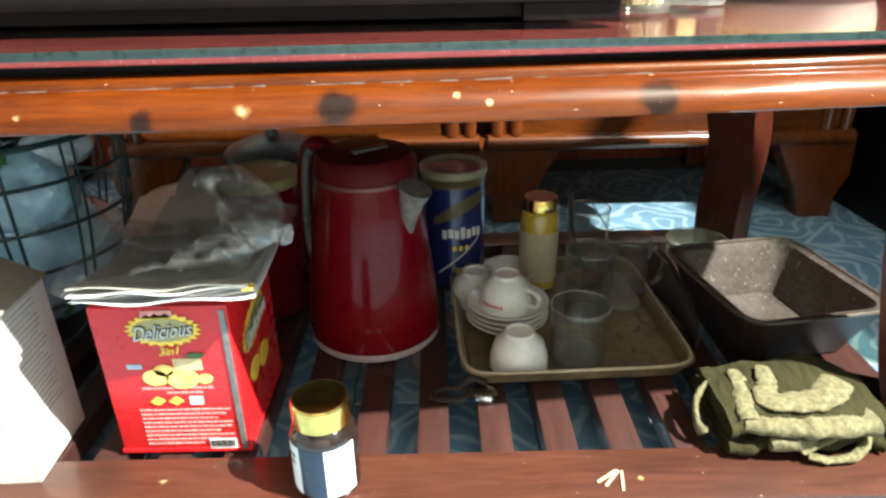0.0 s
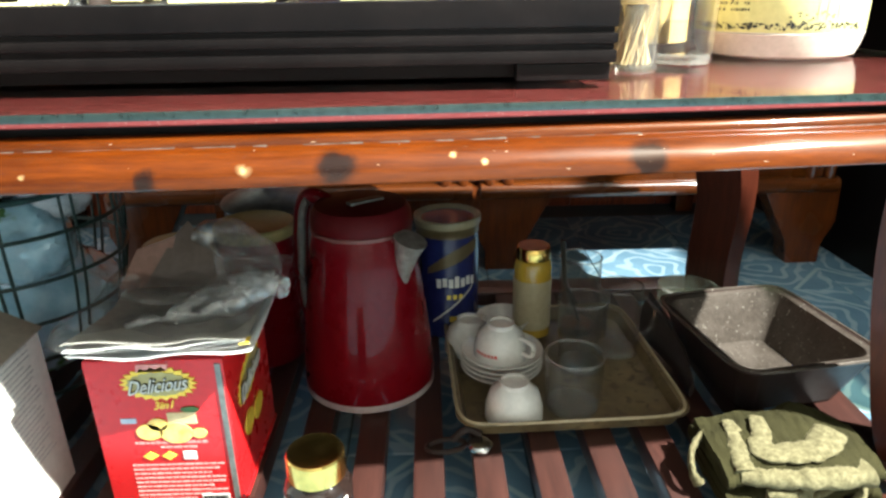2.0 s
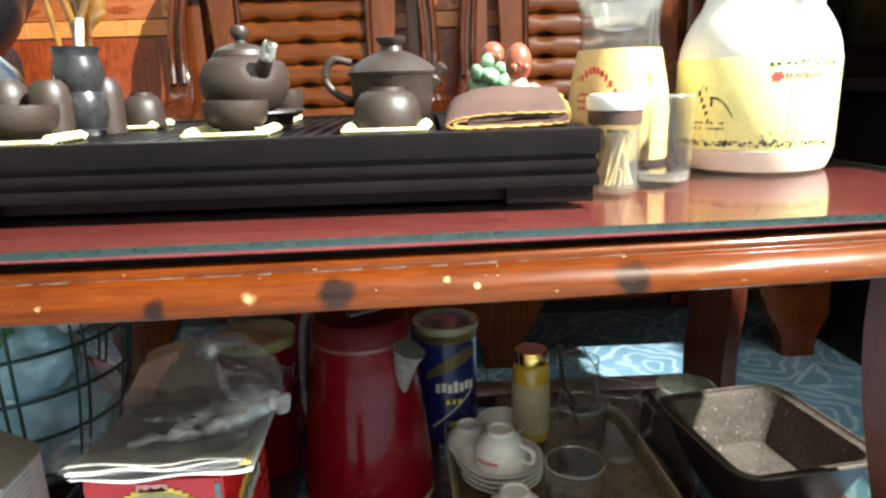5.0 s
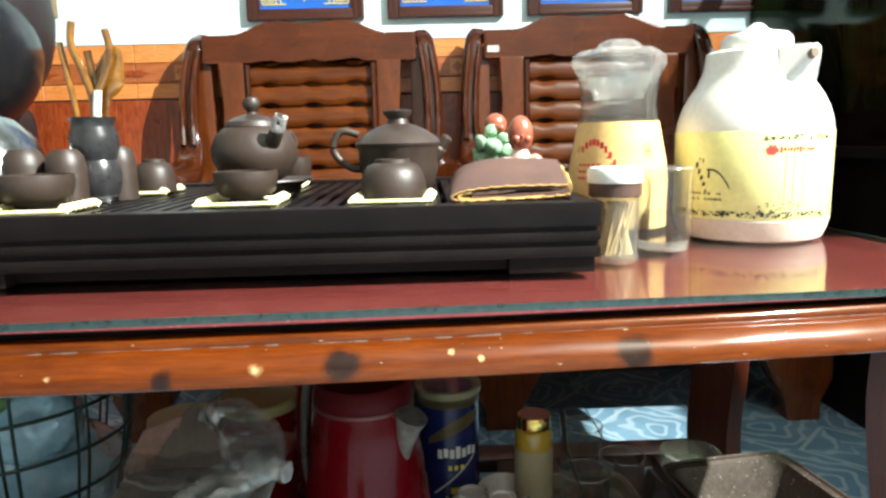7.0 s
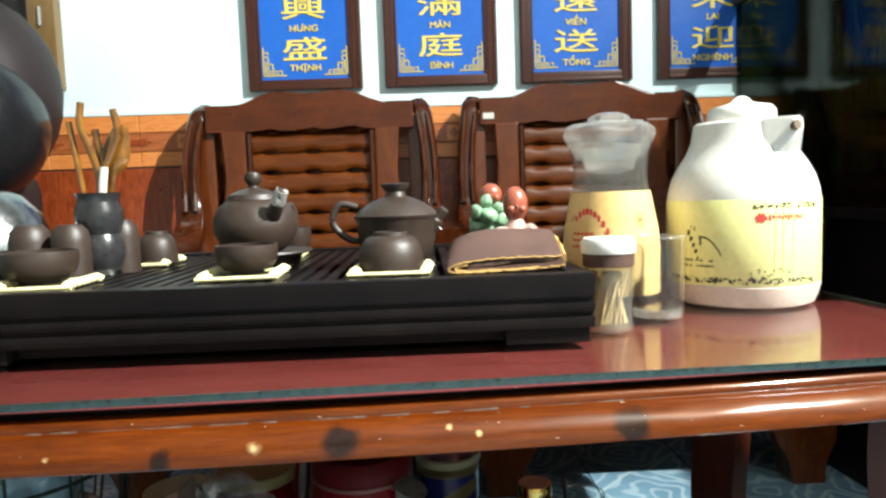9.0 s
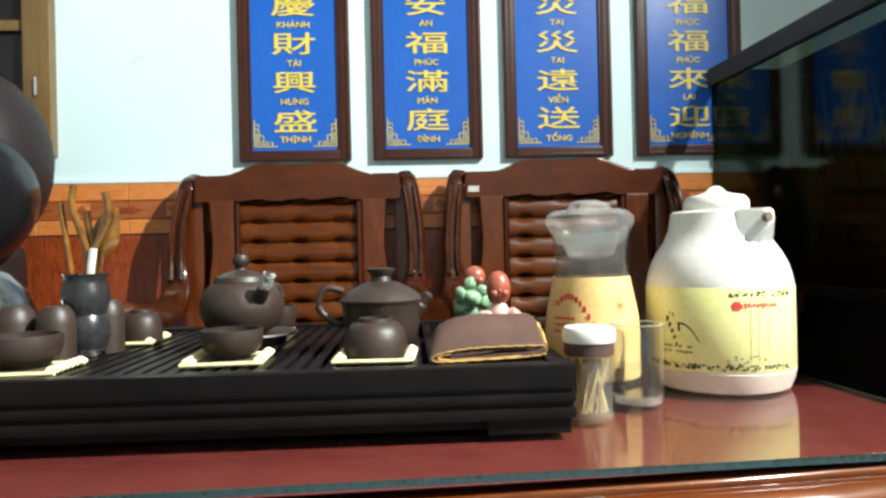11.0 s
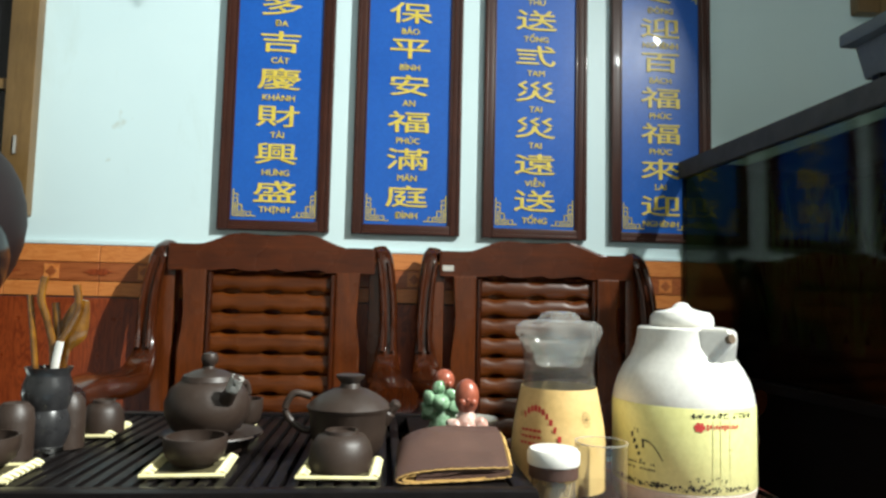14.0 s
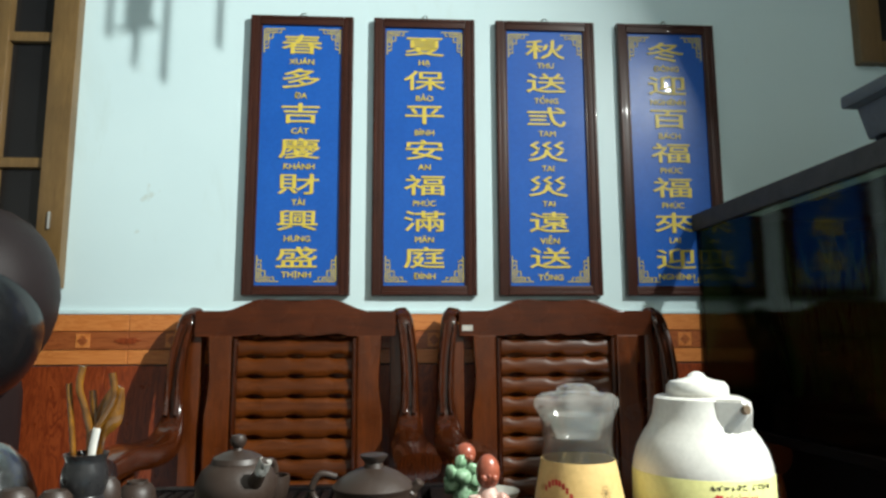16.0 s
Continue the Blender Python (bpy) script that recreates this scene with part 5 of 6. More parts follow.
branch = [(-56 + k * 0.62, 0.098 - 0.000045 * max(0, k - 4) ** 2, 0.0020, 0.0016 + 0.0008 * (k < 10)) for k in range(28)]
leaf = [(-66 + 1.1 * k, 0.103 - 0.0042 * k + 0.0055 * (k % 2), 0.0026, 0.0075 - 0.0005 * k) for k in range(9)] + [(-60, 0.110, 0.0018, 0.006), (-63, 0.112, 0.0016, 0.004), (-55, 0.092, 0.003, 0.010)]
wrap(fl_label, "print_branch", M_INK, RL, branch + leaf, "black brushed branch")
wrap(fl_label, "print_block", M_INK, RL, [(-70 + 2.0 * k + 0.6 * j, 0.066 - 0.0075 * j, rng.uniform(0.0014, 0.003), rng.uniform(0.0022, 0.0036)) for k in range(13) for j in range(2) if rng.random() > 0.2], "small dark print")
for a in (-2, 4, 12):
    wrap(fl_label, "drip_stain", M_LABELWORN, RL, [(a, 0.09, 0.0012, 0.085)], "thin dried drip")

# steel kettle on its heater
sk = thing("steel_kettle", pose(-0.60, 0.36, ZT), "shiny stainless steel kettle on a small heater", "kettle")
part("heater", lathe([(0, 0), (0.085, 0), (0.09, 0.004), (0.09, 0.02), (0.08, 0.026), (0, 0.026)], 40), M_GLOSSBLACK, sk, "black heater base")
part("kettle_body", lathe([(0, 0.027), (0.07, 0.027), (0.082, 0.035), (0.086, 0.07), (0.082, 0.115), (0.068, 0.155), (0.045, 0.18), (0.030, 0.187), (0, 0.19)], 48), surface("scratched_steel", (0.10, 0.105, 0.105), (0.30, 0.31, 0.31), 26, (0.12, 0.3), metal=0.9), sk)
part("lid_knob", lathe([(0.006, 0.189), (0.012, 0.2), (0.010, 0.21), (0, 0.212)], 20), M_GLOSSBLACK, sk)
part("kettle_handle", sweep(smooth_path([(-0.060, 0.02, 0.160), (-0.100, 0.03, 0.175), (-0.130, 0.04, 0.140), (-0.125, 0.04, 0.090), (-0.084, 0.03, 0.070)]), 0.009, 10), M_GLOSSBLACK, sk)
saucer2 = thing("saucer", pose(0.152, 0.430, ZR + 0.001), "small white dish on the tea tray's end board", "saucer")
part("dish", lathe([(0, 0.0), (0.018, 0.0), (0.028, 0.008), (0.037, 0.024), (0.0355, 0.025), (0.026, 0.010), (0, 0.004)], 36), M_PORCELAIN, saucer2)

# ---- things on the lower shelf ----
ZS = 0.0702
tin = thing("biscuit_tin", pose(-0.2865, 0.055, ZS), "red square biscuit tin with printed yellow and white label", "tin box")
TWX, TDY, THZ = 0.143, 0.165, 0.190
tin_body = part("tin_body", box((TWX, TDY, THZ), (0, TDY / 2, THZ / 2), 0.004), M_TINRED, tin)
part("tin_rim", box((TWX + 0.003, TDY + 0.003, 0.006), (0, TDY / 2, 0.0045), 0.002), M_TINRED, tin)
part("seam", box((0.006, 0.0016, THZ - 0.01), (TWX / 2 - 0.006, -0.001, THZ / 2)), M_SEAM, tin, "worn grey corner seam")
part("label_burst", blob(ellipse(0.003, 0.163, 0.040, 0.0205, 44, 0.16), -0.0012), M_YELLOW, tin_body, "yellow burst behind the title")
part("burst_glow", blob(ellipse(0.003, 0.163, 0.033, 0.0145, 36, 0.08), -0.0018), M_CREAM, tin_body, "pale middle of the burst")
part("maker_mark", blob([(-0.018, 0.177), (0.014, 0.178), (0.016, 0.186), (-0.016, 0.186)], -0.0012), surface("pink_print", (0.55, 0.16, 0.13), (0.68, 0.30, 0.25), 90, (0.3, 0.4)), tin_body, "small pale maker's patch")


def slanted(text, size, m, material, name, fat, stretch, parent=None):
    ob = letters(text, size, (0, 0, 0), material, parent or tin_body, name, stretch, fat)
    for v in ob.data.vertices:
        v.co.x += 0.32 * v.co.z
        v.co.z += 0.10 * v.co.x
        v.co.y *= 0.4
    ob.matrix_basis = m
    return ob


slanted("Delicious", 0.0235, pose(0.004, -0.0030, 0.163), M_INK, "title_mark", 0.0010, 0.70)
slanted("Delicious", 0.0235, pose(0.004, -0.0042, 0.163), M_PAPERGREY, "title_light", 0.0001, 0.70)
slanted("3in1", 0.013, pose(0.005, -0.0022, 0.138), M_YELLOW, "sub_mark", 0.0004, 1.0)
part("leaf_mark", blob(ellipse(0.030, 0.131, 0.010, 0.0035, 12), -0.0012), M_PLANT, tin_body, "dark green leaf mark")
b = None
for x, z, r in ((-0.016, 0.104, 0.012), (0.012, 0.102, 0.015), (0.036, 0.101, 0.007), (-0.006, 0.113, 0.009)):
    b = blob(ellipse(x, z, r * 1.15, r * 0.85, 18), -0.0012, bm=b)
part("biscuit_picture", b, surface("biscuit_print", (0.62, 0.36, 0.06), (0.82, 0.62, 0.20), 90, (0.3, 0.4)), tin_body, "printed yellow biscuits")
stamp(tin_body, "nut_picture", M_PICK, [(0.020, 0.120, 0.03, 0.014)], -0.0006, "printed brown grain bundle")
stamp(tin_body, "milk_picture", surface("pale_blue_print", (0.30, 0.36, 0.46), (0.42, 0.48, 0.55), 60, (0.3, 0.4)), [(-0.036, 0.118, 0.016, 0.006)], -0.0006, "small pale blue print")
b = None
for x in (-0.020, 0.0):
    b = blob(ellipse(x, 0.073, 0.008, 0.0055, 4), -0.0012, bm=b)
part("badge", b, M_YELLOW, tin_body, "small orange badges")
stamp(tin_body, "badge_white", M_WHITE, [(0.022, 0.073, 0.014, 0.010)], -0.0012, "small white badge")
rng = random.Random(31)
words = []
for k, (z, x0, x1, hh) in enumerate([(0.0895, -0.034, 0.038, 0.0030), (0.0835, -0.008, 0.026, 0.0024)] + [(0.0605 - 0.0058 * k, -0.042, 0.052 - 0.012 * (k % 3 == 2) - 0.02 * (k > 6), 0.0020) for k in range(9)]):
    x = x0
    while x < x1:
        w = rng.uniform(0.003, 0.009)
        words.append((x + w / 2, z, w, hh * rng.uniform(0.75, 1.1)))
        x += w + 0.0014
tagged(stamp(tin_body, "print_block", surface("pale_pink_print", (0.58, 0.15, 0.14), (0.68, 0.30, 0.27), 90, (0.3, 0.4)), words, -0.0004, "rows of small pale print"), kind="stuff")
stamp(tin_body, "barcode_panel", M_WHITE, [(0.042, 0.013, 0.030, 0.013)], -0.0012, "white bar code patch")
stamp(tin_body, "barcode_bars", M_INK, [(0.030 + k * 0.0022, 0.0145, 0.0010 + 0.0006 * (k % 3 == 0), 0.008) for k in range(12)], -0.0020)
for name, mat, cy, cz, ry, rz, off, star in (("side_burst", M_YELLOW, 0.075, 0.128, 0.050, 0.022, 0.0008, 0.13), ("side_glow", M_CREAM, 0.075, 0.128, 0.042, 0.015, 0.0014, 0.07), ("side_biscuit", M_YELLOW, 0.055, 0.075, 0.018, 0.013, 0.0008, 0.0), ("side_biscuit", M_YELLOW, 0.095, 0.07, 0.020, 0.013, 0.0008, 0.0)):
    bb = prism(ellipse(0, 0, ry, rz, 36, star), 0.0012, m=pose(TWX / 2 + off, cy, cz, 0, 0, 90) @ pose(0, 0, 0, 0, -12, 0))
    part(name, bb, mat, tin_body)
slanted("Delicious", 0.0265, pose(TWX / 2 + 0.0030, 0.075, 0.128, 0, 0, 90), M_INK, "side_title", 0.0011, 0.86)
slanted("Delicious", 0.0265, pose(TWX / 2 + 0.0042, 0.075, 0.128, 0, 0, 90), M_PAPERGREY, "side_title_light", 0.0001, 0.86)
ZTIN = ZS + THZ

papers = thing("paper_stack", pose(-0.263, 0.021, ZTIN + 0.001, 0, 0, 6), "loose stack of grey and white papers on the tin", "papers")
rng = random.Random(5)
for k in range(6):
    b = bmesh.new()
    w, d = 0.166 + rng.uniform(-0.006, 0.006), 0.215
    n = 14
    g = [[b.verts.new(((i / n - 0.5) * w, j / n * d, 0.0028 * k + 0.0022 * math.sin(i * 0.8 + 1.1 * k) * (j < 5) * (1 - j / 5) + 0.021 * max(0.0, 1 - j / 9) ** 1.3 + 0.006 * max(0.0, 1 - i / n * 1.6) ** 2 * max(0.0, 1 - j / 7) + 0.0002 + 0.0012 * noise.noise(Vector((i * 0.3, j * 0.3, k))))) for j in range(n + 1)] for i in range(n + 1)]
    for i in range(n):
        for j in range(n):
            b.faces.new((g[i][j], g[i + 1][j], g[i + 1][j + 1], g[i][j + 1]))
    bmesh.ops.solidify(b, geom=b.faces[:], thickness=0.0016)
    b.transform(pose(rng.uniform(-0.004, 0.004), rng.uniform(-0.005, 0.004), 0, 0, 0, rng.uniform(-2, 2)))
    part("sheet", b, M_PAPERGREY if k == 5 else M_PAPER, papers, "grey card sheet" if k == 5 else "white paper sheet")
part("sheet_corner", box((0.010, 0.014, 0.0014), (0.080, 0.008, 0.0290)), M_YELLOW, papers, "yellow sheet corner", smooth=False)
ZP = ZTIN + 0.019


def wad(nx, ny, w, d, h, seed, ridge):
    b = bmesh.new()
    g = []
    for i in range(nx + 1):
        row = []
        for j in range(ny + 1):
            u, v = i / nx - 0.5, j / ny - 0.5
            edge = max(0.0, 1 - (abs(2 * u) ** 2.5)) * max(0.0, 1 - (abs(2 * v) ** 2.5))
            n1 = noise.noise(Vector((u * 2.6 + seed, v * 2.6, seed)))
            n2 = abs(noise.noise(Vector((u * 4.5 + seed, v * 4.5, 2 * seed))))
            z = edge ** 0.5 * (h * (0.55 + 0.5 * n1 + ridge * n2)) + 0.002
            row.append(b.verts.new((u * w * (1 + 0.15 * n1), v * d * (1 + 0.2 * n2), max(0.001, z))))
        g.append(row)
    for i in range(nx):
        for j in range(ny):
            b.faces.new((g[i][j], g[i + 1][j], g[i + 1][j + 1], g[i][j + 1]))
    return b


bag = thing("plastic_bag", pose(-0.285, 0.155, ZP), "crumpled clear plastic bag lying on the papers", "plastic bag")
part("bag_sheet", wad(70, 64, 0.205, 0.215, 0.032, 3.3, 0.5), M_FILM, bag)
pts = smooth_path([(0.005, 0.055, 0.055), (0.033, 0.050, 0.062), (0.062, 0.035, 0.050), (0.079, 0.005, 0.036), (0.074, -0.025, 0.026), (0.048, -0.050, 0.020), (0.015, -0.066, 0.014), (-0.03, -0.080, 0.008)])
k = len(pts)
part("bag_roll", crumple(sweep(pts, [0.008 + 0.021 * math.sin(math.pi * min(1, (i + 1) / k * 1.15)) ** 0.6 if i < k * 0.85 else 0.005 for i in range(k)], 22, flat=(1.25, 0.75)), 0.007, 0.02), M_FILMTHICK, bag, "rolled milky bag mouth")
part("bag_fold", crumple(sweep(smooth_path([(-0.065, 0.02, 0.022), (-0.045, -0.02, 0.020), (0.0, -0.035, 0.018), (0.05, -0.02, 0.022)]), 0.006, 12, flat=(1.8, 0.5)), 0.004, 0.02), M_FILM, bag)
part("bag_knot", crumple(sweep(smooth_path([(0.080, -0.015, 0.034), (0.098, -0.03, 0.036), (0.112, -0.042, 0.040), (0.128, -0.052, 0.036)]), 0.011, 16), 0.004, 0.01), M_FILMTHICK, bag, "bunched bag end")
wr = thing("brown_wrapper", pose(-0.292, 0.19, ZP + 0.001, -28, 0, 0), "folded brown paper wrapper under the clear bag", "wrapper")
M_WRAP = surface("brown_wrapper_paper", (0.085, 0.062, 0.052), (0.14, 0.105, 0.088), 30, (0.35, 0.55), bumps=0.3)
part("wrapper_sheet", crumple(prism([(-0.048, 0.0), (0.050, 0.0), (0.040, 0.030), (0.002, 0.078), (-0.016, 0.062)], 0.0016, 0.0004), 0.004, 0.03), M_WRAP, wr)
part("wrapper_fold", crumple(prism([(-0.085, 0.0), (-0.030, 0.0), (-0.014, 0.062), (-0.06, 0.045)], 0.0016, 0.0004, m=pose(0, 0.006, 0, 8, 0, 0)), 0.004, 0.03), surface("red_brown_wrapper", (0.16, 0.075, 0.05), (0.24, 0.12, 0.09), 30, (0.3, 0.5)), wr, "reddish brown folded part")

# red electric kettle
kt = thing("electric_kettle", pose(-0.094, 0.313, ZS), "glossy red electric kettle with a steel spout", "electric kettle")
part("base_ring", lathe([(0, 0.0), (0.090, 0.0), (0.0932, 0.003), (0.0934, 0.0075), (0.0925, 0.012)], 56), surface("grey_base_ring", (0.30, 0.24, 0.23), (0.40, 0.33, 0.32), 20, (0.3, 0.5)), kt, "pale grey base ring")
part("kettle_body", lathe([(0.0925, 0.012), (0.0935, 0.02), (0.091, 0.06), (0.083, 0.13), (0.073, 0.20), (0.0675, 0.232), (0.066, 0.238)], 56), M_RED, kt)
part("steel_band", lathe([(0.067, 0.237), (0.0685, 0.238), (0.0685, 0.242), (0.067, 0.243)], 56), surface("dull_band", (0.11, 0.035, 0.03), (0.18, 0.07, 0.06), 20, (0.4, 0.6), metal=0.3), kt, "dull metal band")
kt_lid = part("lid", lathe([(0.068, 0.243), (0.069, 0.247), (0.067, 0.262), (0.061, 0.271), (0.03, 0.276), (0, 0.277)], 56), surface("dark_red_lid", (0.060, 0.003, 0.004), (0.085, 0.005, 0.006), 10, (0.4, 0.55), spec=0.12), kt, "dark red lid")
part("lid_latch", box((0.050, 0.014, 0.004), (0.008, -0.012, 0.2775), 0.0015, turn=Matrix.Rotation(radians(35), 4, "Z")), M_SEAM, kt_lid, "pale lid button")
sp = smooth_path([(0.050, -0.040, 0.150), (0.055, -0.044, 0.185), (0.062, -0.052, 0.220), (0.067, -0.056, 0.238)])
part("spout", sweep(sp, [0.003 + 0.020 * (i / (len(sp) - 1)) ** 0.85 for i in range(len(sp))], 18, flat=(0.9, 1)), surface("brushed_steel", (0.22, 0.20, 0.175), (0.42, 0.39, 0.34), 90, (0.3, 0.45), metal=0.6), kt, "brushed steel spout")
hp = smooth_path([(-0.044, 0.026, 0.262), (-0.068, 0.040, 0.270), (-0.087, 0.052, 0.252), (-0.096, 0.058, 0.19), (-0.098, 0.058, 0.12), (-0.084, 0.048, 0.055)])
kt_handle = part("handle", sweep(hp, 0.012, 14, flat=(0.8, 1)), M_RED, kt)
part("handle_grip", sweep([p + Vector((0.003, -0.011, 0)) for p in hp[9:-4]], 0.006, 10), M_SEAM, kt_handle, "grey inner grip")

# round red tin and steel pot behind
rt = thing("round_tin", pose(-0.262, 0.402, ZS), "round red tin with a cream lid", "tin")
part("tin_body", lathe([(0, 0), (0.056, 0), (0.058, 0.003), (0.058, 0.202), (0, 0.202)], 44), M_RED, rt)
part("lid", lathe([(0.0585, 0.200), (0.060, 0.202), (0.060, 0.214), (0.057, 0.217), (0.050, 0.213), (0, 0.213)], 44), M_CREAM, rt, "cream coloured lid")
rt2 = thing("round_tin", pose(-0.385, 0.42, ZS), "round tin with a cream lid beside the basket", "tin")
part("tin_body", lathe([(0, 0), (0.05, 0), (0.052, 0.003), (0.052, 0.18), (0, 0.18)], 44), M_CREAM, rt2)
pt = thing("steel_pot", pose(-0.27, 0.54, ZS), "steel cooking pot with a glass lid", "pot")
part("pot_body", lathe([(0, 0), (0.07, 0), (0.075, 0.008), (0.075, 0.20), (0.078, 0.204), (0.072, 0.204), (0.072, 0.01), (0, 0.01)], 44), M_STEEL, pt)
part("lid", lathe([(0.079, 0.205), (0.080, 0.209), (0.076, 0.214), (0.045, 0.228), (0.012, 0.234), (0.008, 0.245), (0.014, 0.252), (0, 0.255)], 44), surface("dull_steel", (0.10, 0.095, 0.088), (0.24, 0.23, 0.21), 40, (0.35, 0.55), metal=0.7), pt, "domed lid with a knob")

# blue milk powder can
cn = thing("milk_powder_can", pose(0.026, 0.475, ZS), "blue and gold milk powder can with a plastic lid", "can")
can_body = part("can_body", lathe([(0, 0), (0.050, 0), (0.052, 0.003), (0.0505, 0.006), (0.0505, 0.172)], 48), M_NAVY, cn)
part("gold_band", lathe([(0.0506, 0.172), (0.0506, 0.182), (0.052, 0.184), (0.052, 0.190)], 48), M_CANGOLD, cn, "dull gold upper band")
can_lid = part("lid", lathe([(0.053, 0.187), (0.054, 0.189), (0.054, 0.198), (0.051, 0.200), (0.045, 0.194), (0.0, 0.194)], 48), surface("clouded_tan_plastic", (0.20, 0.16, 0.085), (0.30, 0.25, 0.15), 20, (0.3, 0.5)), cn, "clouded plastic lid")
part("lid_print", lathe([(0.0425, 0.1946), (0.022, 0.1955), (0.0, 0.1955)], 32), M_NAVY, can_lid, "blue printed disc")
wrap(can_body, "title_mark", M_WHITE, 0.0512, [(-18 + k * 11, 0.098 + 0.002 * (k % 2), 0.0075, 0.015 if k != 3 else 0.020) for k in range(7)], "white title bars")
for mark in [(k * 11, 0.074, 0.006, 0.008) for k in range(3)] + [(15, 0.035, 0.025, 0.010)]:
    wrap(can_body, "sub_mark", M_GOLD, 0.0512, [mark], "gold mark")
def sweep_band(parent, name, material, radius, edge, label):
    """One unbroken printed band round a turned body: (angle, lower edge, upper edge) each."""
    b = bmesh.new()
    rows = [[b.verts.new((radius * math.sin(radians(a)), -radius * math.cos(radians(a)), z)) for z in (z0, z1)] for a, z0, z1 in edge]
    for p, q in zip(rows, rows[1:]):
        b.faces.new((p[0], q[0], q[1], p[1]))
    return part(name, b, material, parent, label)


sweep_band(can_body, "gold_sweep", M_CANGOLD, 0.0511, [(-40 + k * 6, 0.112 + 0.0022 * k, 0.122 + 0.0026 * k + 0.010 * math.sin(k / 17 * math.pi)) for k in range(18)], "dull gold sweep")
sweep_band(can_body, "pale_sweep", M_PAPERGREY, 0.0513, [(-30 + k * 6, 0.028 + 0.0045 * k, 0.0315 + 0.0045 * k) for k in range(14)], "pale sweeping line")

# serving tray with cups and glasses
tr = thing("serving_tray", pose(0.1745, 0.322, ZS, 0, 0, 2.0), "tan stained melamine serving tray with a raised rim", "tray")
def tray_mesh(w, d, h, flare, r, t):
    b = bmesh.new()
    def ring(ww, dd, rr, z):
        out = []
        for cx, cy, a0 in ((1, 1, 0), (-1, 1, 90), (-1, -1, 180), (1, -1, 270)):
            for k in range(7):
                a = radians(a0 + 15 * k)
                out.append(b.verts.new((cx * (ww / 2 - rr) + rr * math.cos(a), cy * (dd / 2 - rr) + rr * math.sin(a), z)))
        return out
    rings = [ring(w - 2 * flare - 0.01, d - 2 * flare - 0.01, r * 0.7, 0), ring(w - 2 * flare, d - 2 * flare, r * 0.8, 0.003), ring(w - 0.012, d - 0.012, r, h - 0.003), ring(w, d, r, h), ring(w, d, r, h + 0.003),
             ring(w - 0.012 - 2 * t, d - 0.012 - 2 * t, r, h), ring(w - 2 * flare - 2 * t, d - 2 * flare - 2 * t, r * 0.8, t + 0.003), ring(w - 2 * flare - 0.02, d - 2 * flare - 0.02, r * 0.7, t)]
    for a, c in zip(rings, rings[1:]):
        for i in range(len(a)):
            j = (i + 1) % len(a)
            b.faces.new((a[i], a[j], c[j], c[i]))
    b.faces.new(rings[0][::-1])
    b.faces.new(rings[-1])
    return b
part("tray_body", tray_mesh(0.306, 0.325, 0.022, 0.012, 0.03, 0.003), M_TRAY, tr)
part("rim_bead", sweep([(0.1515 * math.copysign(abs(math.cos(a)) ** 0.22, math.cos(a)), 0.161 * math.copysign(abs(math.sin(a)) ** 0.22, math.sin(a)), 0.0245) for a in [2 * math.pi * i / 72 for i in range(72)]], 0.0022, 6, closed=True), surface("worn_tan_rim", (0.34, 0.27, 0.16), (0.46, 0.38, 0.25), 20, (0.35, 0.5)), tr, "worn paler rim bead")
ZC = ZS + 0.0035


def small_cup(x, y, z, over, turn, label, mark=False, handle=True, r=0.039, h=0.053):
    c = thing("white_cup", pose(x, y, z + (h if over else 0), 180 if over else 0, 0, turn), label, "cup", "white cups on the tray")
    part("cup_body", lathe([(0, 0.004), (r * 0.42, 0.004), (r * 0.42, 0), (r * 0.5, 0), (r * 0.52, 0.006), (r * 0.82, h * 0.3), (r * 0.97, h * 0.65), (r, h), (r - 0.002, h), (r * 0.92, h * 0.6), (r * 0.7, h * 0.24), (0, h * 0.14)], 36), M_PORCELAIN, c)
    if handle:
        part("cup_handle", sweep(smooth_path([(r * 0.85, 0, h * 0.75), (r * 1.35, 0, h * 0.72), (r * 1.4, 0, h * 0.4), (r * 0.85, 0, h * 0.3)]), 0.0035, 8), M_PORCELAIN, c)
    if mark:
        wrap(c, "print_mark", M_REDINK, lambda zz: r * 0.985, [(180 + k * 8, h * 0.72, 0.004, 0.005) for k in range(-3, 4)], "small red print")
    return c


for k in range(4):
    sc = thing("saucer", pose(0.099 + 0.001 * (k % 2), 0.315, ZC + 0.0080 * k), "small white saucer in a stack", "saucer", "stacked saucers")
    part("dish", lathe([(0, 0.0), (0.032, 0.0), (0.035, 0.002), (0.056, 0.011), (0.060, 0.015), (0.059, 0.016), (0.034, 0.0045), (0, 0.0035)], 40), M_PORCELAIN, sc)
small_cup(0.0975, 0.317, ZC + 0.0290, True, -40, "upturned white cup with red print on the saucers", True)
small_cup(0.1045, 0.208, ZC, True, 150, "upturned white cup at the front of the tray", False, False)
small_cup(0.056, 0.385, ZC, True, 60, "upturned white cup beside the saucers")
sc = thing("saucer", pose(0.115, 0.435, ZC), "white saucer leaning at the back of the tray", "saucer", "stacked saucers")
part("dish", lathe([(0, 0.0), (0.028, 0.0), (0.045, 0.030), (0.044, 0.031), (0.026, 0.003), (0, 0.003)], 36), M_PORCELAIN, sc)


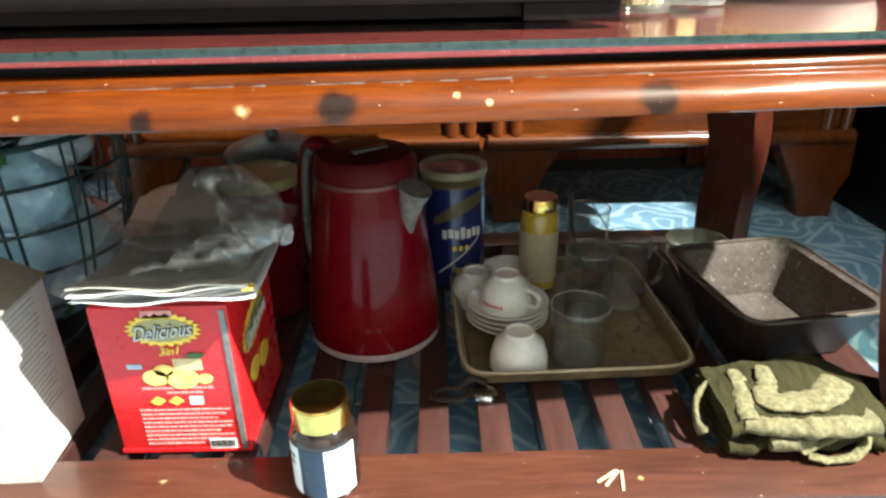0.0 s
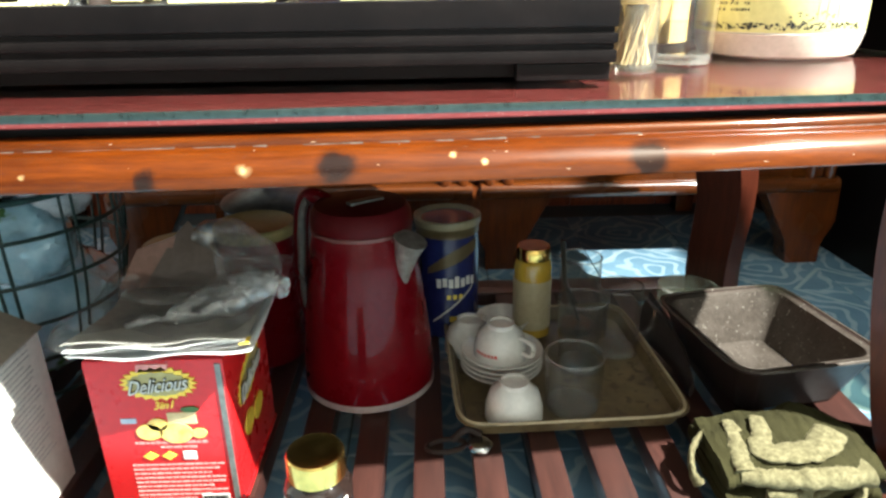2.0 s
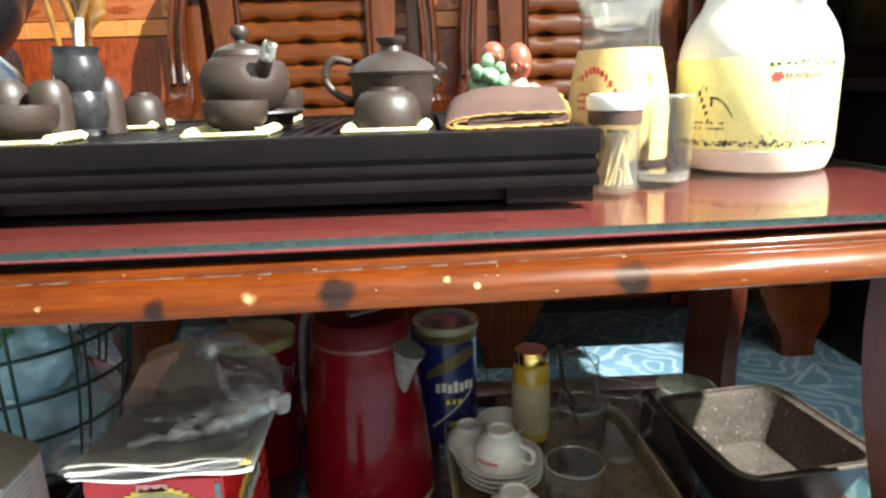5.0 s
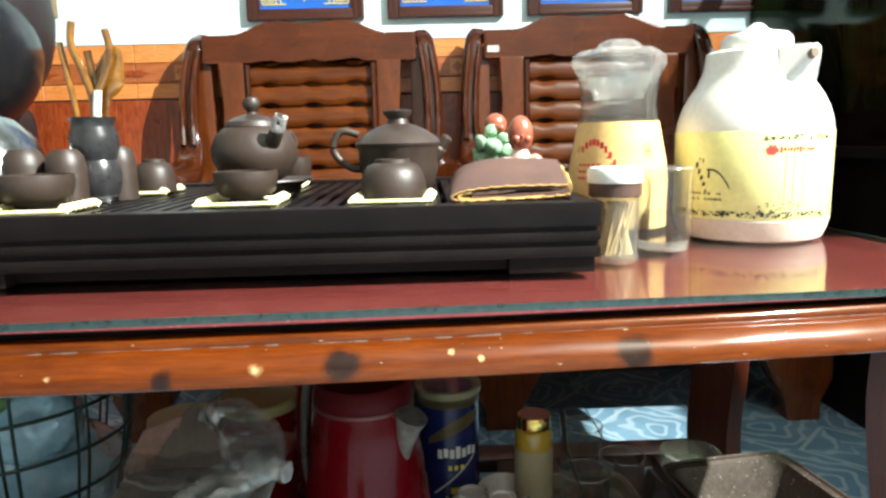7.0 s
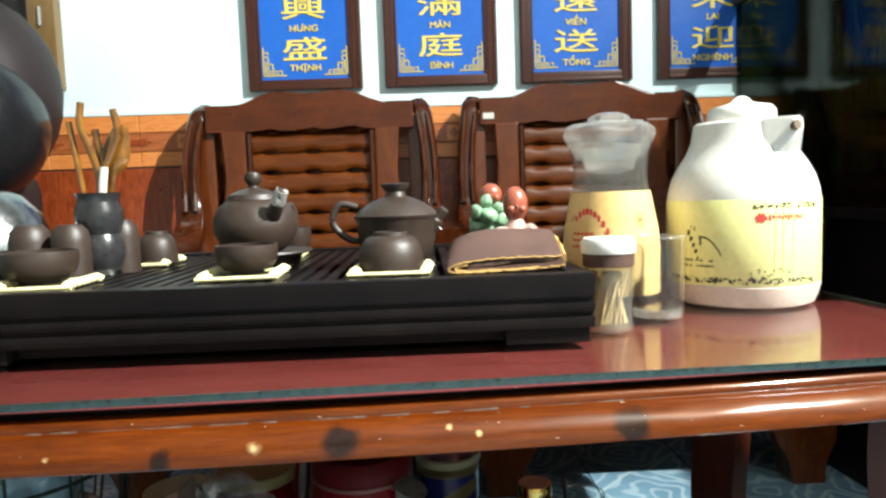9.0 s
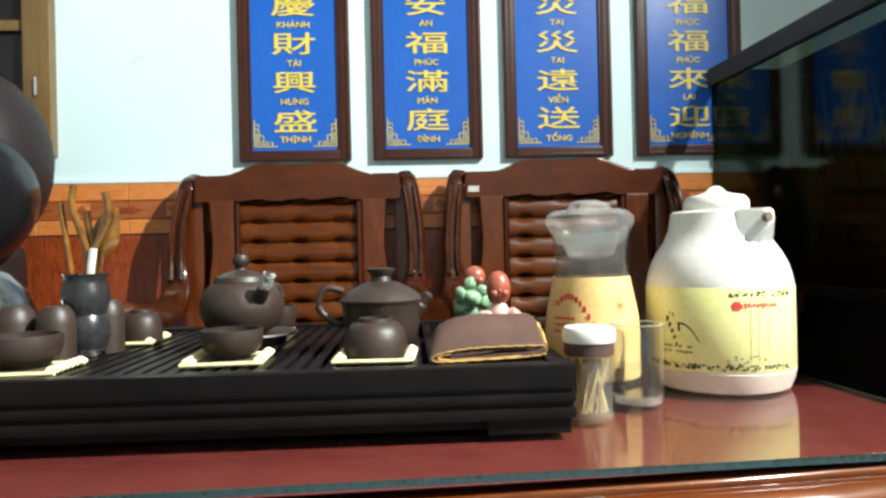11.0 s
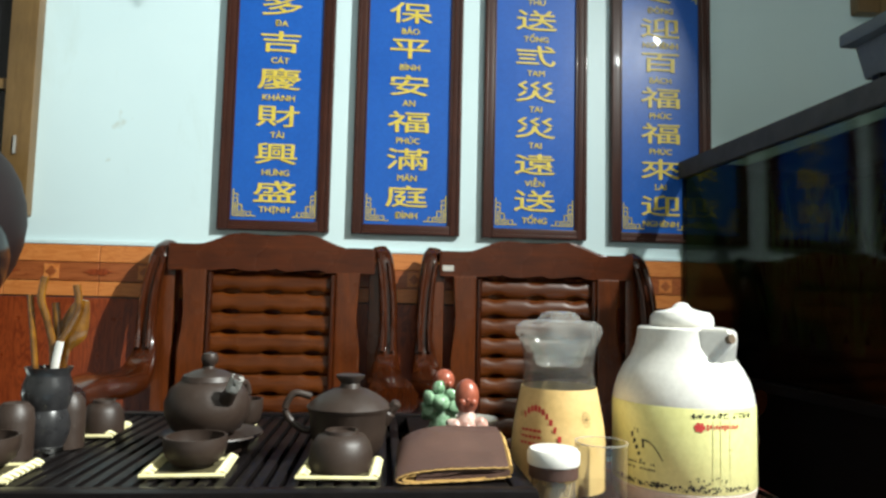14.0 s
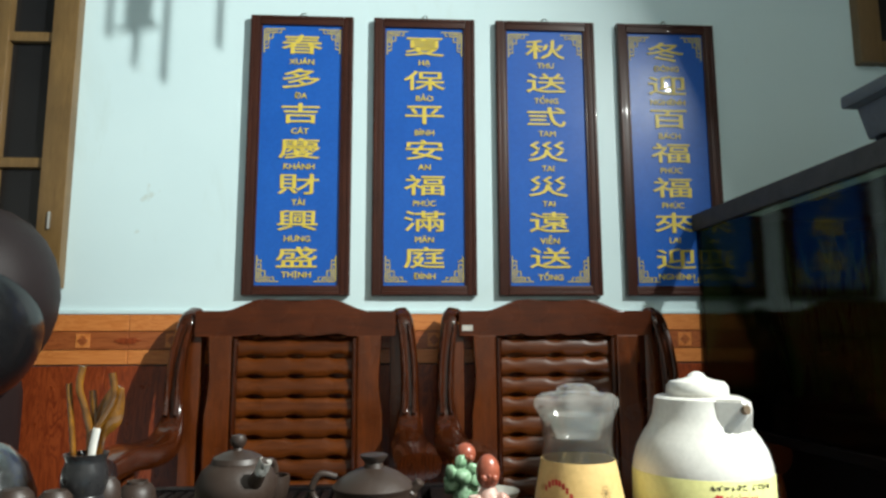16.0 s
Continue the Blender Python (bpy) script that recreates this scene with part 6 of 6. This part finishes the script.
def drinking_glass(x, y, r, h, label, handle=False, flutes=0):
    g = thing("drinking_glass", pose(x, y, ZC), label, "glass", "glasses on the tray")
    wv = (lambda a, z: 0.012 * math.cos(flutes * a) if z < h * 0.7 else 0.0) if flutes else None
    # Rim and base are whitened to stand in for bright glass edges.
    part("rim", sweep([((r - 0.001) * math.cos(a), (r - 0.001) * math.sin(a), h) for a in [2 * math.pi * i / 40 for i in range(40)]], 0.0013, 6, closed=True), M_RIMGLASS, g, "rounded rim, its glint put in as pale haze")
    part("base", lathe([(0, 0.001), (r * 0.85, 0.001), (r * 0.87, 0.006), (r * 0.78, h * 0.095), (0, h * 0.085)], 36), M_RIMGLASS, g, "thick base whitened in place of reflections")
    part("glass_body", lathe([(0, 0), (r * 0.86, 0), (r * 0.9, 0.003), (r * 0.92, h * 0.1), (r, h), (r - 0.002, h), (r * 0.88, h * 0.16), (r * 0.8, h * 0.10), (0, h * 0.09)], 48, wave=wv), M_DUSTGLASS, g)
    if handle:
        part("glass_handle", sweep(smooth_path([(r * 0.95, 0, h * 0.82), (r * 1.55, 0, h * 0.78), (r * 1.6, 0, h * 0.4), (r * 0.92, 0, h * 0.22)]), 0.005, 10), M_DUSTGLASS, g)


drinking_glass(0.186, 0.224, 0.0395, 0.080, "clear short fluted drinking glass", flutes=16)
drinking_glass(0.2385, 0.44, 0.034, 0.130, "clear tall straight drinking glass")
drinking_glass(0.283, 0.365, 0.034, 0.113, "clear glass mug with a handle", handle=True)
drinking_glass(0.218, 0.325, 0.036, 0.112, "cloudy clear drinking glass")

yb = thing("yellow_bottle", pose(0.1615, 0.44, ZC), "small yellow bottle with an orange and gold cap", "bottle")
part("bottle_body", lathe([(0, 0), (0.030, 0), (0.030, 0.003), (0.030, 0.118), (0.028, 0.126), (0.024, 0.131), (0, 0.131)], 36), surface("amber_syrup", (0.40, 0.24, 0.02), (0.52, 0.34, 0.05), 12, (0.1, 0.2), coat=0.4), yb)
part("bottle_label", lathe([(0.0305, 0.014), (0.0308, 0.014), (0.0308, 0.098), (0.0305, 0.098)], 36), surface("stained_label_paper", (0.36, 0.30, 0.18), (0.46, 0.40, 0.27), 14, (0.4, 0.6)), yb, "pale paper label")
yb_cap = part("cap", lathe([(0.0270, 0.131), (0.0270, 0.148), (0.0255, 0.151), (0, 0.151)], 36), M_GOLDCAP, yb, "gold screw cap")
part("cap_disc", lathe([(0.0245, 0.1512), (0.0235, 0.1525), (0, 0.1528)], 30), M_DOLL, yb_cap, "orange cap top")
stk = thing("spoon", pose(0.228, 0.43, ZC), "dark spoon handle standing in a glass", "spoon")
part("spoon_handle", sweep([(0.012, 0.01, 0.016), (-0.018, -0.005, 0.10), (-0.024, -0.008, 0.165)], 0.0045, 8, flat=(1.3, 0.6)), M_INK, stk)

# bottle opener
op = thing("bottle_opener", pose(0.030, 0.148, ZS, 0, 0, 8), "worn steel bottle opener by the tray", "bottle opener")
loop = [(0.024 * math.cos(a) - 0.018, 0.012 * math.sin(a), 0.004) for a in [2 * math.pi * i / 20 for i in range(20)]]
part("loop", sweep(loop, 0.0035, 8, closed=True), M_DARKMETAL, op)
part("plate", lathe([(0, 0.0), (0.015, 0.0), (0.016, 0.004), (0.013, 0.007), (0, 0.007)], 24, (0.024, -0.006, 0.001)), M_STEEL, op, "bright round end")
part("lever", sweep(smooth_path([(-0.01, 0.006, 0.006), (0.01, 0.012, 0.016), (0.028, 0.004, 0.012)]), 0.0045, 8), M_DARKMETAL, op)

# roasting pan
pn = thing("roasting_pan", pose(0.470, 0.297, ZS, 0, 0, 9), "worn dark metal roasting pan with a pale scratched inside", "baking pan")
part("pan_body", tray_mesh(0.214, 0.236, 0.080, 0.033, 0.026, 0.0025), M_DARKMETAL, pn)
b = tray_mesh(0.2085, 0.2305, 0.0795, 0.0335, 0.024, 0.001)
b.transform(Matrix.Translation((0, 0, 0.0032)) @ Matrix.Diagonal((0.955, 0.96, 0.955, 1)))
part("pan_lining", b, M_PANIN, pn, "grey scratched inner coating with painted sparkles")
part("rolled_rim", sweep([(0.1070 * math.copysign(abs(math.cos(a)) ** 0.28, math.cos(a)), 0.1180 * math.copysign(abs(math.sin(a)) ** 0.28, math.sin(a)), 0.0815) for a in [2 * math.pi * i / 64 for i in range(64)]], 0.0028, 8, closed=True), M_PANIN, pn, "worn pale rolled rim")
ash = thing("glass_ashtray", pose(0.455, 0.53, ZS), "clear round glass ashtray behind the pan", "ashtray")
part("bowl", lathe([(0, 0), (0.04, 0), (0.05, 0.006), (0.052, 0.035), (0.046, 0.036), (0.040, 0.012), (0, 0.010)], 40), M_RIMGLASS, ash)
dl = thing("metal_sheet", pose(0.347, 0.312, ZS, 0, 0, 4), "dark glossy bent metal strip beside the pan", "metal sheet")
M_SHEETMETAL = surface("dark_brown_metal", (0.05, 0.038, 0.034), (0.10, 0.08, 0.072), 14, (0.3, 0.45), metal=0.5)
part("sheet_body", sweep([(0.002, -0.075, 0.014), (0.010, -0.02, 0.026), (0.006, 0.05, 0.034), (0.000, 0.10, 0.036)], [0.014, 0.026, 0.034, 0.036], 10, flat=(0.22, 1.0)), M_SHEETMETAL, dl)


# towel
tw = thing("folded_towel", pose(0.398, 0.082, ZS), "folded olive towel with cream terry borders", "towel")
def folded(path, w, thick, seed, skew=0.0):
    """A sheet folded along a line in y and z, as wide as w in x, with soft ripples."""
    line = smooth_path([(0, y, z) for y, z in path], 9)
    b, n = bmesh.new(), 90
    outer, inner = [], []
    for i in range(n + 1):
        u = i / n - 0.5
        a, c = [], []
        for k, p in enumerate(line):
            t = (line[min(k + 1, len(line) - 1)] - line[max(k - 1, 0)]).normalized()
            nrm = Vector((0, -t.z, t.y))
            wob = noise.noise(Vector((u * 5 + seed, p.y * 16, p.z * 26 + seed)))
            q = p + Vector((u * w * (1 + 0.05 * wob) + skew * p.z, 0.010 * wob, 0.007 * wob))
            q.z = q.z * (0.72 + 0.28 * math.cos(u * 2.6)) + 0.002
            pile = 0.0016 * noise.noise(q * 420) + 0.0022 * noise.noise(q * 110)
            a.append(b.verts.new(q + nrm * (thick / 2 + pile)))
            c.append(b.verts.new(q - nrm * (thick / 2 - pile)))
        outer.append(a)
        inner.append(c)
    m = len(line)
    for i in range(n):
        for k in range(m - 1):
            b.faces.new((outer[i][k], outer[i + 1][k], outer[i + 1][k + 1], outer[i][k + 1]))
            b.faces.new((inner[i][k], inner[i][k + 1], inner[i + 1][k + 1], inner[i + 1][k]))
        for k in (0, m - 1):
            b.faces.new((outer[i][k], outer[i + 1][k], inner[i + 1][k], inner[i][k]))
    for i in (0, n):
        for k in range(m - 1):
            b.faces.new((outer[i][k], outer[i][k + 1], inner[i][k + 1], inner[i][k]))
    for v in b.verts:
        v.co.z = max(v.co.z, 0.0006)
    return b
part("towel_body", folded([(0.045, 0.004), (-0.02, 0.005), (-0.048, 0.009), (-0.046, 0.018), (0.0, 0.020), (0.046, 0.024), (0.048, 0.034), (0.0, 0.038), (-0.042, 0.036), (-0.050, 0.044), (-0.020, 0.052), (0.045, 0.052)], 0.172, 0.010, 1.0), M_TOWEL, tw)
def terry(name, path, radii, flat, label, amount=0.003):
    line = smooth_path(path, 14)
    n = len(line)
    rr = [1.0 * (radii[0] + (radii[1] - radii[0]) * i / (n - 1)) * (1 + 0.25 * noise.noise(Vector((i * 0.25, radii[0] * 900, 0)))) for i in range(n)]
    part(name, crumple(crumple(sweep(line, rr, 26, flat=flat), amount, 0.012), 0.0009, 0.0022, 3.0), M_TOWELC, tw, label)


terry("cream_edge", [(-0.070, -0.044, 0.040), (-0.025, -0.054, 0.041), (0.016, -0.056, 0.041), (0.068, -0.047, 0.038)], (0.010, 0.013), (1.2, 0.9), "shaggy cream terry edge", 0.0014)
terry("cream_fold", [(-0.055, 0.026, 0.057), (-0.057, 0.002, 0.056), (-0.063, -0.030, 0.052), (-0.064, -0.050, 0.046)], (0.007, 0.010), (1.3, 0.5), "cream terry fold", 0.0012)
terry("cream_fold", [(-0.022, 0.026, 0.062), (-0.030, -0.004, 0.061), (-0.040, -0.030, 0.058), (-0.014, -0.034, 0.058), (0.022, -0.028, 0.058), (0.050, -0.002, 0.060)], (0.007, 0.014), (1.4, 0.42), "cream terry fold", 0.0012)
terry("cream_patch", [(-0.044, -0.060, 0.022), (-0.02, -0.062, 0.023), (0.004, -0.060, 0.024)], (0.008, 0.007), (0.6, 1.0), "cream terry patch", 0.0012)
terry("hem_loop", [(-0.011, -0.063, 0.014), (0.020, -0.056, 0.024), (0.050, -0.048, 0.028), (0.067, -0.050, 0.020), (0.050, -0.064, 0.008), (0.020, -0.068, 0.006), (-0.004, -0.065, 0.010)], (0.0042, 0.0042), (1.3, 0.7), "cream hem loop", 0.001)
terry("cream_curl", [(-0.072, 0.006, 0.044), (-0.085, 0.018, 0.046), (-0.104, 0.002, 0.036), (-0.110, -0.022, 0.024), (-0.104, -0.030, 0.014)], (0.005, 0.007), (0.6, 1.0), "cream curled end", 0.0012)

# pill jar
jr = thing("pill_jar", pose(-0.121, 0.008, ZS), "dark brown glass jar with a gold cap and white label", "jar")
part("jar_body", lathe([(0, 0), (0.031, 0), (0.034, 0.003), (0.0345, 0.01), (0.0345, 0.068), (0.031, 0.078), (0.026, 0.082), (0.026, 0.086)], 44), M_AMBERGLASS, jr)
part("cap", lathe([(0.0285, 0.084), (0.0295, 0.085), (0.0295, 0.108), (0.028, 0.1105), (0.024, 0.1095), (0, 0.109)], 44, wave=lambda a, z: 0.006 * math.cos(44 * a) if z < 0.107 else 0), M_GOLDCAP, jr, "shiny gold screw cap")
wrap(jr, "paper_label", M_PAPER, 0.0349, [(-62, 0.038, 0.030, 0.060), (36, 0.038, 0.034, 0.060)], "white paper label")
wrap(jr, "label_band", surface("dark_label_band", (0.012, 0.018, 0.035), (0.02, 0.03, 0.06), 20, (0.3, 0.4)), 0.0349, [(-14, 0.038, 0.026, 0.060)], "dark blue label band")
wrap(jr, "print_block", M_NAVY, 0.0352, [(-62, 0.055, 0.018, 0.004), (-60, 0.046, 0.014, 0.003)], "small dark print")

# carton
ct = thing("carton", pose(-0.431, 0.014, ZS, 0, 0, 2), "open off-white printed carton with torn flaps", "carton")
cw, cd, ch = 0.185, 0.106, 0.200
for name, size, at in (("carton_side", (0.003, cd, ch), (-0.0015, cd / 2, ch / 2)), ("carton_side", (0.003, cd, ch), (-cw, cd / 2, ch / 2)), ("carton_side", (cw - 0.004, 0.003, ch), (-cw / 2, 0.0015, ch / 2)), ("carton_side", (cw - 0.004, 0.003, ch), (-cw / 2, cd - 0.0015, ch / 2)), ("carton_bottom", (cw - 0.004, cd - 0.007, 0.003), (-cw / 2, cd / 2, 0.002))):
    part(name, box(size, at), M_CARTON, ct)
part("flap", box((0.003, cd - 0.012, 0.07), (-0.022, cd / 2, ch + 0.016), turn=Matrix.Rotation(radians(-62), 4, "Y")), surface("raw_cardboard", (0.20, 0.165, 0.13), (0.27, 0.225, 0.18), 12, (0.7, 0.85)), ct, "bent carton flap")
b, rng = None, random.Random(8)
for k in range(22):
    y = 0.020
    while y < 0.078 - 0.012 * (k % 4 == 3):
        w = rng.uniform(0.003, 0.010)
        b = box((0.0008, w, 0.0013), (0.0005, y + w / 2, 0.19 - k * 0.0062), bm=b)
        y += w + 0.0018
part("print_block", b, M_PRINT, ct, "rows of small grey print")
stamp(ct, "print_block", M_PRINT, [(-0.03, 0.10, 0.02, 0.012), (-0.03, 0.08, 0.025, 0.012)], -0.0006, "grey print on the front")

# wire basket
wb = thing("wire_basket", pose(-0.605, 0.37, ZS), "round dark green wire basket full of pale blue plastic", "wire basket")
def rb(z):
    return 0.105 + 0.052 * math.sin(min(1.0, z / 0.24) * 1.5)
for z in (0.004, 0.07, 0.13, 0.19, 0.25, 0.30):
    part("ring_wire", sweep([(rb(z) * math.cos(a), rb(z) * math.sin(a), z) for a in [2 * math.pi * i / 48 for i in range(48)]], 0.0028 if z < 0.29 else 0.004, 8, closed=True), M_WIRE, wb)
for i in range(22):
    a = 2 * math.pi * (i // 2) / 11 + (0.10 if i % 2 else 0)
    part("upright_wire", sweep(smooth_path([(rb(z) * math.cos(a), rb(z) * math.sin(a), z) for z in (0.004, 0.10, 0.20, 0.30)]), 0.0022, 6), M_WIRE, wb)
cnt = thing("plastic_bundle", pose(-0.605, 0.37, ZS), "crumpled pale blue and green plastic in the basket", "plastic bundle")


def bundle(at, size, seed, material, label):
    bb = bmesh.new()
    bmesh.ops.create_icosphere(bb, subdivisions=5, radius=1.0)
    for v in bb.verts:
        q = v.co * 2.5 + Vector((seed, seed, 0))
        v.co *= 1 + 0.12 * noise.noise(q) + 0.07 * abs(noise.noise(q * 3)) + 0.03 * abs(noise.noise(q * 7))
    bb.transform(Matrix.Translation(at) @ Matrix.Diagonal((*size, 1)))
    part("plastic_sheet", bb, material, cnt, label)


M_WHITEBAG = surface("white_plastic_film", (0.45, 0.55, 0.62), (0.85, 0.90, 0.95), 22, (0.1, 0.25), coat=0.8, bumps=0.5, grain=60)
M_DARKBAG = surface("dark_plastic_film", (0.010, 0.014, 0.014), (0.03, 0.045, 0.04), 16, (0.1, 0.25), coat=0.8, bumps=0.4, grain=60)
bundle((0.0, 0.0, 0.105), (0.128, 0.128, 0.095), 0.0, M_BLUEBAG, "pale blue crumpled plastic")
for at, size, seed, mat, lab in (
    ((0.055, -0.055, 0.225), (0.062, 0.060, 0.058), 4.0, M_BLUEBAG, "pale blue crumpled plastic"),
    ((-0.030, -0.080, 0.205), (0.056, 0.050, 0.040), 7.0, M_WHITEBAG, "white crumpled plastic"),
    ((0.015, -0.075, 0.262), (0.050, 0.045, 0.030), 9.0, M_GREENBAG, "green crumpled plastic"),
    ((-0.070, -0.040, 0.255), (0.055, 0.060, 0.040), 11.0, M_DARKBAG, "dark crumpled plastic"),
    ((0.085, -0.010, 0.275), (0.045, 0.050, 0.030), 13.0, M_WHITEBAG, "white crumpled plastic"),
    ((0.010, 0.010, 0.285), (0.075, 0.070, 0.030), 15.0, M_DARKBAG, "dark crumpled plastic"),
    ((-0.050, -0.070, 0.290), (0.045, 0.045, 0.025), 17.0, M_WHITEBAG, "white crumpled plastic"),
):
    bundle(at, size, seed, mat, lab)
# loose splinters on the front board
for x, y, t in ((0.175, 0.003, 35), (0.19, -0.004, 80), (0.18, 0.0, 50)):
    sp2 = thing("matchstick", pose(x, y, ZS, 0, 0, t), "pale broken wooden splinter", "splinter", "splinters on the shelf")
    part("stick", box((0.028, 0.0025, 0.002), (0, 0, 0.001), 0.0004), M_PICK, sp2)

# ---- wall and floor tiles ----
def pieces(parent, name, size, spots, material, bevel=0.0015):
    bm = box(size, (0, 0, 0), bevel, seg=1)
    me = bpy.data.meshes.new(name)
    bm.to_mesh(me)
    bm.free()
    me.materials.append(material)
    for m in spots:
        ob = new(name, me)
        ob.parent = parent
        ob.matrix_basis = m


wains = thing("wainscot", pose(0, 1.338, 0), "wood-look ceramic wainscot with an orange border", "wainscot", kind="structure")
part("mortar", box((5.5, 0.002, 0.93), (-0.2, 0.0, 0.467)), M_GROUT, wains)
XS = [-1.725 + 0.2515 * i for i in range(13)]
pieces(wains, "tile", (0.250, 0.008, 0.392), [pose(x, -0.003, z) for x in XS for z in (0.588, 0.194)], M_WAINS)
pieces(wains, "border_tile", (0.250, 0.008, 0.0475), [pose(x + 0.06, -0.003, 0.907) for x in XS], M_BAND)
pieces(wains, "border_tile", (0.250, 0.009, 0.0515), [pose(x + 0.06, -0.003, 0.8560) for x in XS], M_BANDDARK)
pieces(wains, "border_tile", (0.250, 0.008, 0.0405), [pose(x + 0.06, -0.003, 0.8085) for x in XS], M_BAND)
for x in XS:
    b = box((0.040, 0.002, 0.040), (x + 0.06, -0.0085, 0.856), 0.0006)
    part("inlay", b, M_BAND, wains, smooth=False)
    part("inlay", box((0.022, 0.002, 0.022), (x + 0.06, -0.0100, 0.856), 0.0006, turn=Matrix.Rotation(radians(45), 4, "Y")), M_BANDDARK, wains, smooth=False)
    part("inlay", prism(ellipse(x + 0.185, 0.856, 0.040, 0.010, 12, 0.25), 0.002, m=pose(0, -0.0085, 0)), M_WAINS, wains, smooth=False)
part("ledge", box((5.5, 0.010, 0.012), (-0.2, -0.004, 0.938), 0.003), M_PLASTER, wains)
ft = thing("floor_tiles", pose(0, 0, 0), "blue ceramic floor tiles with pale scrollwork", "floor tile", kind="structure")
pieces(ft, "tile", (0.248, 0.248, 0.006), [pose(-1.75 + 0.25 * i, -1.15 + 0.25 * j, -0.003, 0, 0, 90 * ((i * 7 + j * 3) % 4)) for i in range(-2, 15) for j in range(-7, 10)], M_TILE)
